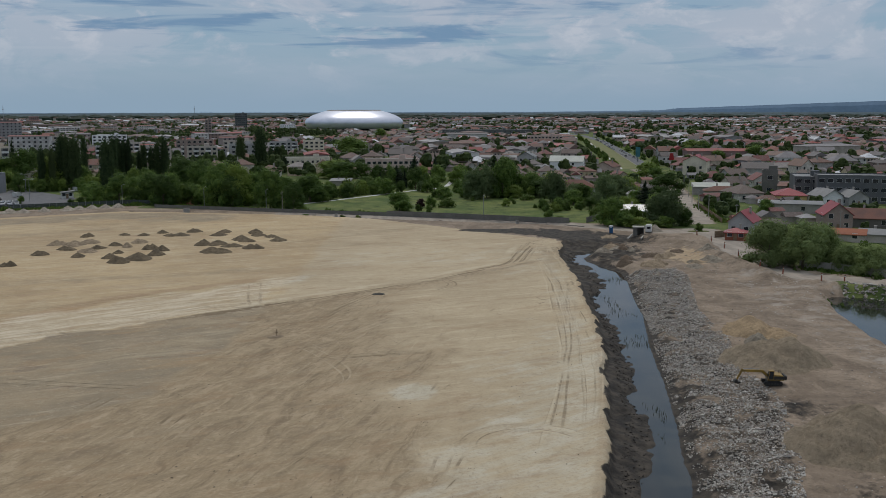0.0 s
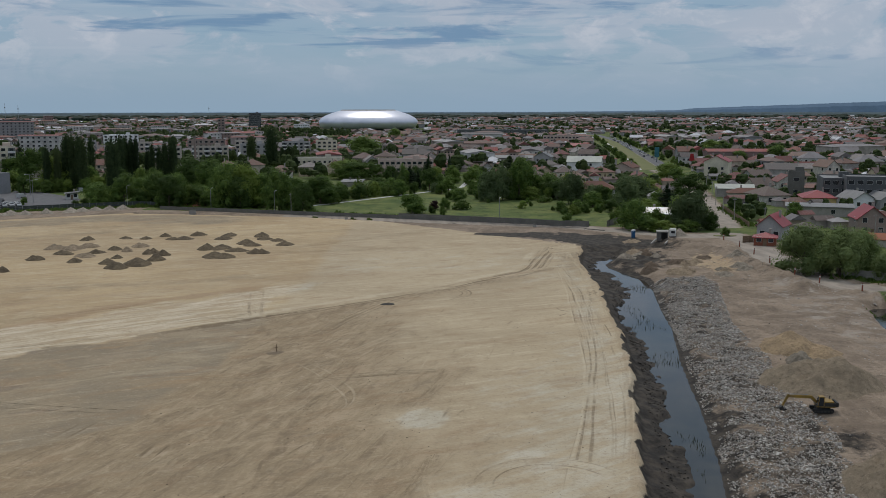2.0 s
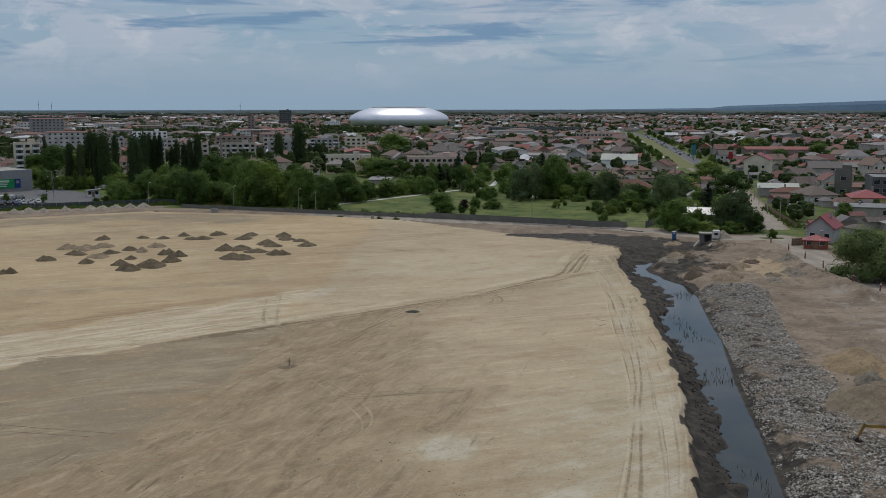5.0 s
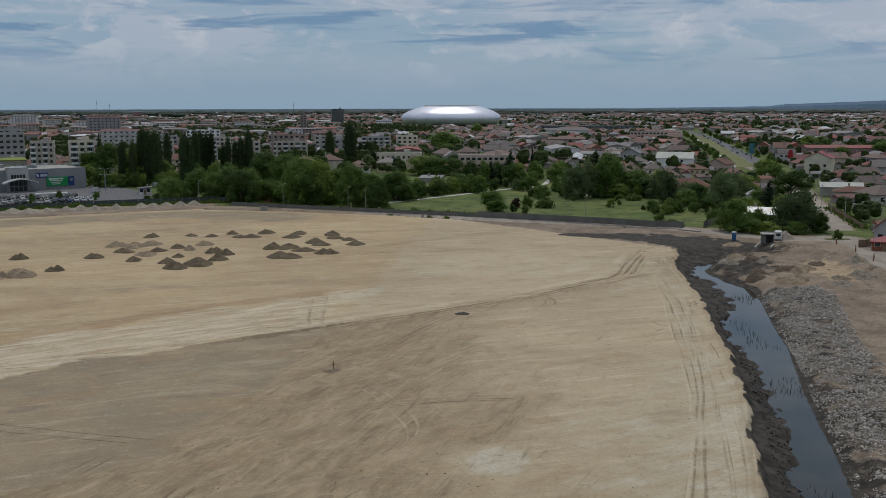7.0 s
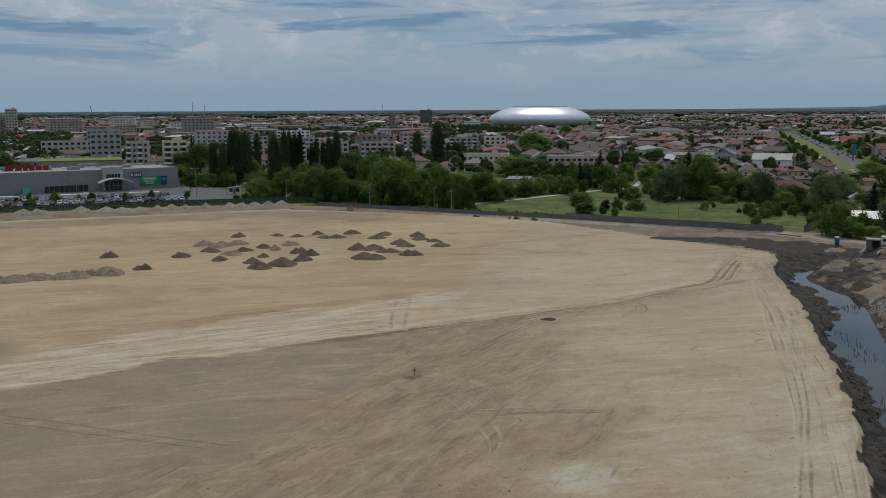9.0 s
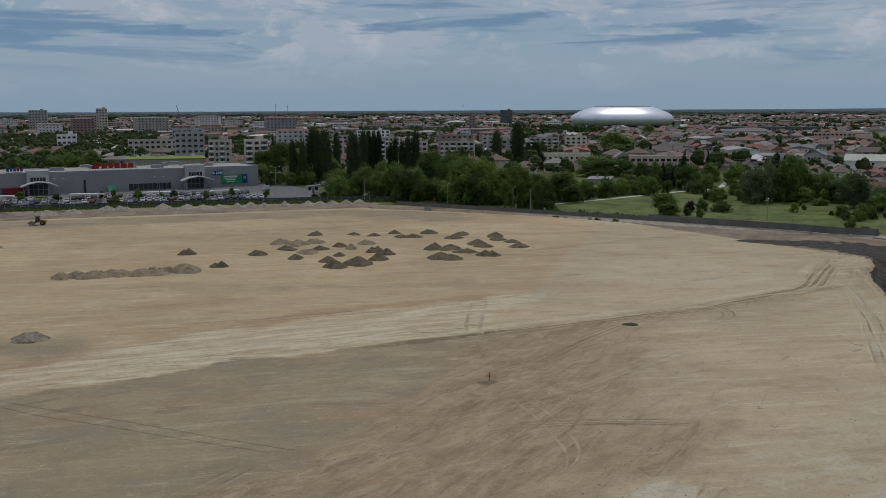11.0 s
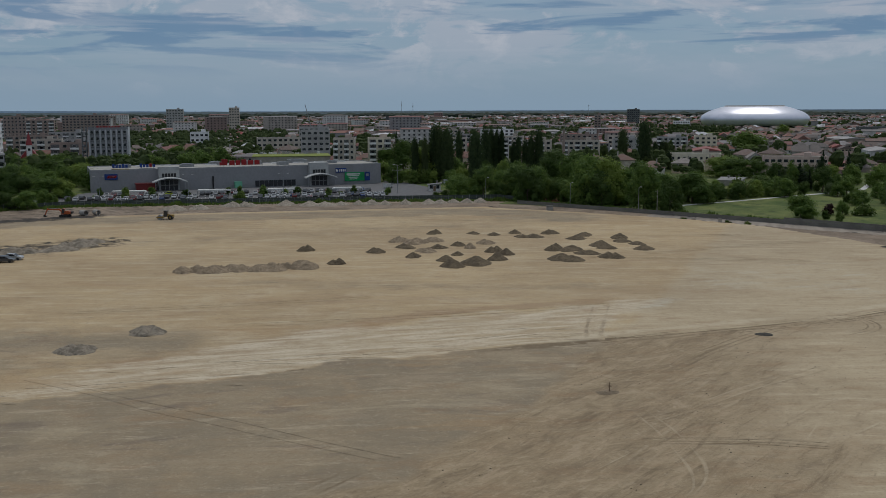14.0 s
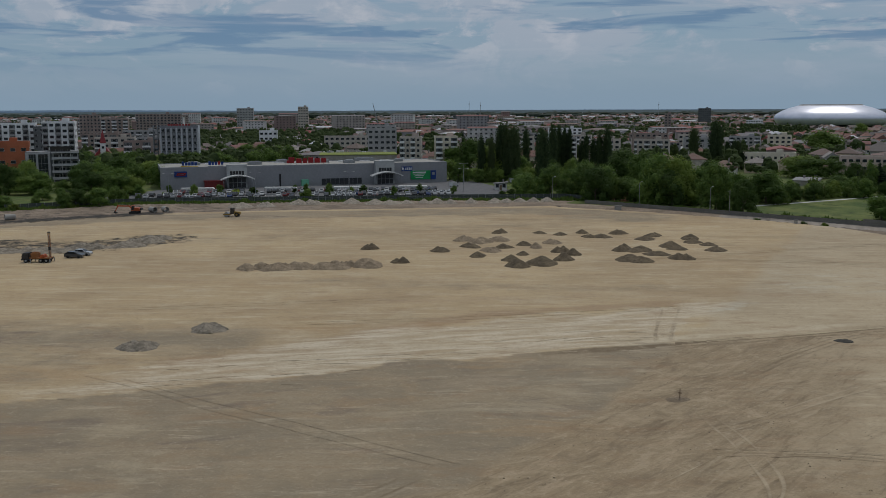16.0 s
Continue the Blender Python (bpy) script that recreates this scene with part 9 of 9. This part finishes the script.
def town():
    r = random.Random(11)
    near, tries = 0, 0
    spots = []
    while near < 190 and tries < 30000:
        tries += 1
        x, y = r.uniform(-560, 330), r.uniform(215, 780)
        d = math.hypot(x, y)
        if d > 800 or d < 230 or not in_view(x, y) or not free_of(x, y, 8) or (x < 90 and y < 430):
            continue
        if any((x - a) ** 2 + (y - b) ** 2 < 13.5 ** 2 for a, b in spots):
            continue
        spots.append((x, y))
        near += 1
        house(r.choice((0, 0, 1, 1, 2, 3, 4, 5)), x, y, r.choice((8, 98, 188, 278)) + r.gauss(0, 7), r.uniform(0.85, 1.25), r.uniform(0.8, 1.25), r.uniform(0.9, 1.15))
    # beyond: joined
    walls, roofs, panes = Shape(), Shape(), Shape()
    spots2 = set()
    for zone, count in (((330, 680), 1500), ((640, 1300), 2600), ((1300, 2300), 3600), ((2300, 4300), 7000)):
        done = 0
        while done < count:
            a, d = radians(r.uniform(-56, 32)), math.sqrt(r.uniform(zone[0] ** 2, zone[1] ** 2))
            x, y = d * math.sin(a), d * math.cos(a)
            done += 1
            if not free_of(x, y, 4) or green_belt(x, y) and r.random() < 0.6:
                continue
            shed = zone[0] == 330
            if d < 830 and any((x - p) ** 2 + (y - q) ** 2 < (8 if shed else 13) ** 2 for p, q in spots):
                continue
            if shed and (x < 80 and y < 440):
                continue
            cell = (int(x // 11), int(y // 11))
            if cell in spots2:
                continue
            spots2.add(cell)
            if noise.noise((x * 0.004, y * 0.004, 2)) < -0.28:
                continue
            turn = r.choice((8, 98)) + r.gauss(0, 10)
            big = r.random() < 0.06
            w, l, h = r.uniform(7, 11), r.uniform(9, 16), r.choice((3.2, 3.4, 5.6, 6.0))
            if shed:
                w, l, h, big = r.uniform(3.5, 5.5), r.uniform(4.5, 8), r.uniform(2.1, 2.7), False
            low = 1150 < d < 1760 and -10.5 < math.degrees(a) < 0.5
            if low:
                h, l = 3.0, min(l, 11.0)
            tower = d > 700 and math.degrees(a) < -11 and d < 2200 and r.random() < (0.030 if d < 1150 else 0.06) and not green_belt(x, y)
            if big and not low:
                w, l, h = r.uniform(14, 24), r.uniform(25, 50), r.uniform(5, 9)
            if tower:
                big, w, l, h = True, 12.0, r.uniform(18, 42), r.choice((9.0, 12.0, 12.0, 15.0, 15.0, 18.0, 24.0) if math.degrees(a) < -22 else (9.0, 9.0, 10.0, 12.0))
                turn = math.degrees(-a) + 90 + r.gauss(0, 14)
            c, s = math.cos(radians(turn)), math.sin(radians(turn))
            place = lambda px, py: (x + px * c - py * s, y + px * s + py * c)  # noqa: E731
            walls.box(x, y, 0, w, l, h, turn)
            rise = w * r.uniform(0.22, 0.34) if not big else 0.8 if tower else 1.5
            a_, b_ = w / 2 + 0.5, l / 2 + 0.5
            ridge = max(0.0, l / 2 - (w / 2 if r.random() < 0.5 else -0.4))
            p = [(*place(px, py), z) for px, py, z in ((-a_, -b_, h - 0.1), (a_, -b_, h - 0.1), (a_, b_, h - 0.1), (-a_, b_, h - 0.1), (0, -ridge, h + rise), (0, ridge, h + rise))]
            roofs.add(p, [(0, 1, 4), (1, 2, 5, 4), (2, 3, 5), (3, 0, 4, 5), (3, 2, 1, 0)])
            if tower:
                for f in range(int(h / 3)):
                    for k in range(int(l / 4)):
                        for side in (-1, 1):
                            q = place(side * (w / 2 + 0.02), -l / 2 + 2 + k * 4.0)
                            panes.box(q[0], q[1], f * 3 + 1.0, 0.12, 1.5, 1.2, turn)
            elif d < 1300 and not shed:
                for k in (-0.28, 0.0, 0.28):
                    q = place(k * w, -l / 2 - 0.02)
                    panes.box(q[0], q[1], 1.2 if h < 5 else 3.6, 1.2, 0.12, 1.3, turn)
                for k in (-0.3, 0.05, 0.33):
                    q = place(-w / 2 - 0.02, k * l)
                    panes.box(q[0], q[1], 1.2 if h < 5 else 3.6, 0.12, 1.2, 1.3, turn)
    root = thing("distant_houses", "distant low houses with brown and red roofs", "houses", kind="stuff")
    for name, s, mat in (("wall", walls, FAR_PLASTER), ("roof", roofs, FAR_ROOFS), ("window", panes, GLASS)):
        part(name, s, mat, root)


def blob_tree(s, x, y, h, w, r, tall=False):
    if tall:
        ball(s, (x, y, h * 0.52), (w * 0.5, w * 0.5, h * 0.5), r, rings=5, seg=6)
        return
    for _ in range(3):
        k = r.uniform(0.6, 1.0)
        ball(s, (x + r.uniform(-0.3, 0.3) * w, y + r.uniform(-0.3, 0.3) * w, h * r.uniform(0.45, 0.62)), (w * 0.36 * k, w * 0.36 * k, h * 0.42 * k), r, rings=4, seg=6)


def distant_trees():
    r = random.Random(31)
    s, far = Shape(), Shape()
    n = 0
    while n < 12500:
        a, d = radians(r.uniform(-56, 32)), math.sqrt(r.uniform(480 ** 2, 2600 ** 2))
        x, y = d * math.sin(a), d * math.cos(a)
        n += 1
        if not free_of(x, y, 2):
            continue
        if noise.noise((x * 0.006, y * 0.006, 7)) < r.uniform(-0.7, 0.2):
            continue
        low = 1150 < d < 1760 and -10.5 < math.degrees(a) < 0.5
        blob_tree(s, x, y, r.uniform(3, 4.5) if low else r.uniform(4, 11), r.uniform(4.5, 10), r, not low and r.random() < 0.06)
    n = 0
    while n < 1700:
        a, d = radians(r.uniform(-47, -29)), r.uniform(520, 1250)
        x, y = d * math.sin(a), d * math.cos(a)
        if green_belt(x, y) or r.random() < 0.12:
            n += 1
            if free_of(x, y, 2):
                blob_tree(s, x, y, r.uniform(6, 12), r.uniform(5, 9), r, r.random() < 0.08)
    n = 0
    while n < 2200:
        a, d = radians(r.uniform(-34, -6)), r.uniform(640, 1700)
        x, y = d * math.sin(a), d * math.cos(a)
        n += 1
        if free_of(x, y, 2) and noise.noise((x * 0.008, y * 0.008, 5)) > r.uniform(-0.4, 0.4):
            blob_tree(s, x, y, r.uniform(5, 11), r.uniform(5, 10), r, r.random() < 0.05)
    n = 0
    while n < 4200:
        a, d = radians(r.uniform(-56, 32)), math.sqrt(r.uniform(330 ** 2, 1000 ** 2))
        x, y = d * math.sin(a), d * math.cos(a)
        n += 1
        if free_of(x, y, 1) and not (x < 80 and y < 440) and noise.noise((x * 0.012, y * 0.012, 3)) > r.uniform(-0.6, 0.3):
            h = r.uniform(2.5, 6.5)
            blob_tree(s, x, y, h, h * r.uniform(0.8, 1.2), r)
    n = 0
    while n < 7000:
        a, d = radians(r.uniform(-57, 33)), math.sqrt(r.uniform(2200 ** 2, 4700 ** 2))
        x, y = d * math.sin(a), d * math.cos(a)
        n += 1
        if d < 3300 and r.random() > 0.06 or r.random() > 0.1 + max(0.0, (d - 3300) / 1400) ** 1.5:
            continue
        h = r.uniform(8, 16)
        ball(far, (x, y, h * 0.4), (r.uniform(14, 40), r.uniform(10, 22), h * 0.6), r, rings=3, seg=7)
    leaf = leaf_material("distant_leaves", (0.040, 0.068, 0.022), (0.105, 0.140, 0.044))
    # woods paler and greyer than the garden trees: distance haze in the leaf colour
    woods = leaf_material("hazed_wood_leaves", (0.055, 0.080, 0.060), (0.085, 0.112, 0.080))
    tagged(new("distant_trees", s.mesh("distant_trees", leaf)), "green garden trees among the distant houses", "trees", kind="stuff")
    tagged(new("distant_woods", far.mesh("distant_woods", woods)), "far belts of woodland on the plain, paled for haze", "woods", kind="stuff")


def horizon():
    """Wooded rim of the plain, with low hills at both ends, tinted blue for distance haze."""
    s = Shape()
    # aerial haze put into the base colours: blue hills, blue-green rim woods
    mat = surface("hazed_far_hills", (0.118, 0.182, 0.258), (0.098, 0.154, 0.220), scale=0.02, rough=1.0, bump=0)
    woods = surface("hazed_rim_woods", (0.070, 0.098, 0.108), (0.054, 0.078, 0.086), scale=0.02, rough=1.0, bump=0)
    for ring, (d, base) in enumerate(((4350, 15.0), (4600, 19.5), (4850, 21.0))):
        prev = None
        for i in range(0, 1001):
            a = radians(-60 + 96 * i / 1000)
            deg = math.degrees(a)
            h = base + 1.4 * noise.noise((deg * 1.1, ring, 0)) + 1.0 * noise.noise((deg * 9, ring, 3)) + 0.8 * noise.noise((deg * 40, ring, 5))
            if ring == 2:
                h += float(np.interp(deg, [5, 12, 13.2, 16, 19.2, 23.9, 33], [0, 7, 17, 25, 35, 48, 52])) + 7 * float(smooth(-deg, 33, 47))
            x, y = math.sin(a) * d, math.cos(a) * d
            ring_pts = [(x * 0.985, y * 0.985, -2.0), (x * 0.994, y * 0.994, h * 0.75), (x, y, h), (x * 1.02, y * 1.02, -2.0)]
            k = len(s.v)
            s.v += ring_pts
            if prev is not None:
                for j in range(3):
                    s.f.append((prev + j, k + j, k + j + 1, prev + j + 1))
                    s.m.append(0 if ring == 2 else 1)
            prev = k
    tagged(new("backdrop_hills", s.mesh("backdrop_hills", mat, woods)), "low wooded hills on the horizon, tinted blue for haze", "hills", kind="structure")


town()
distant_trees()
horizon()
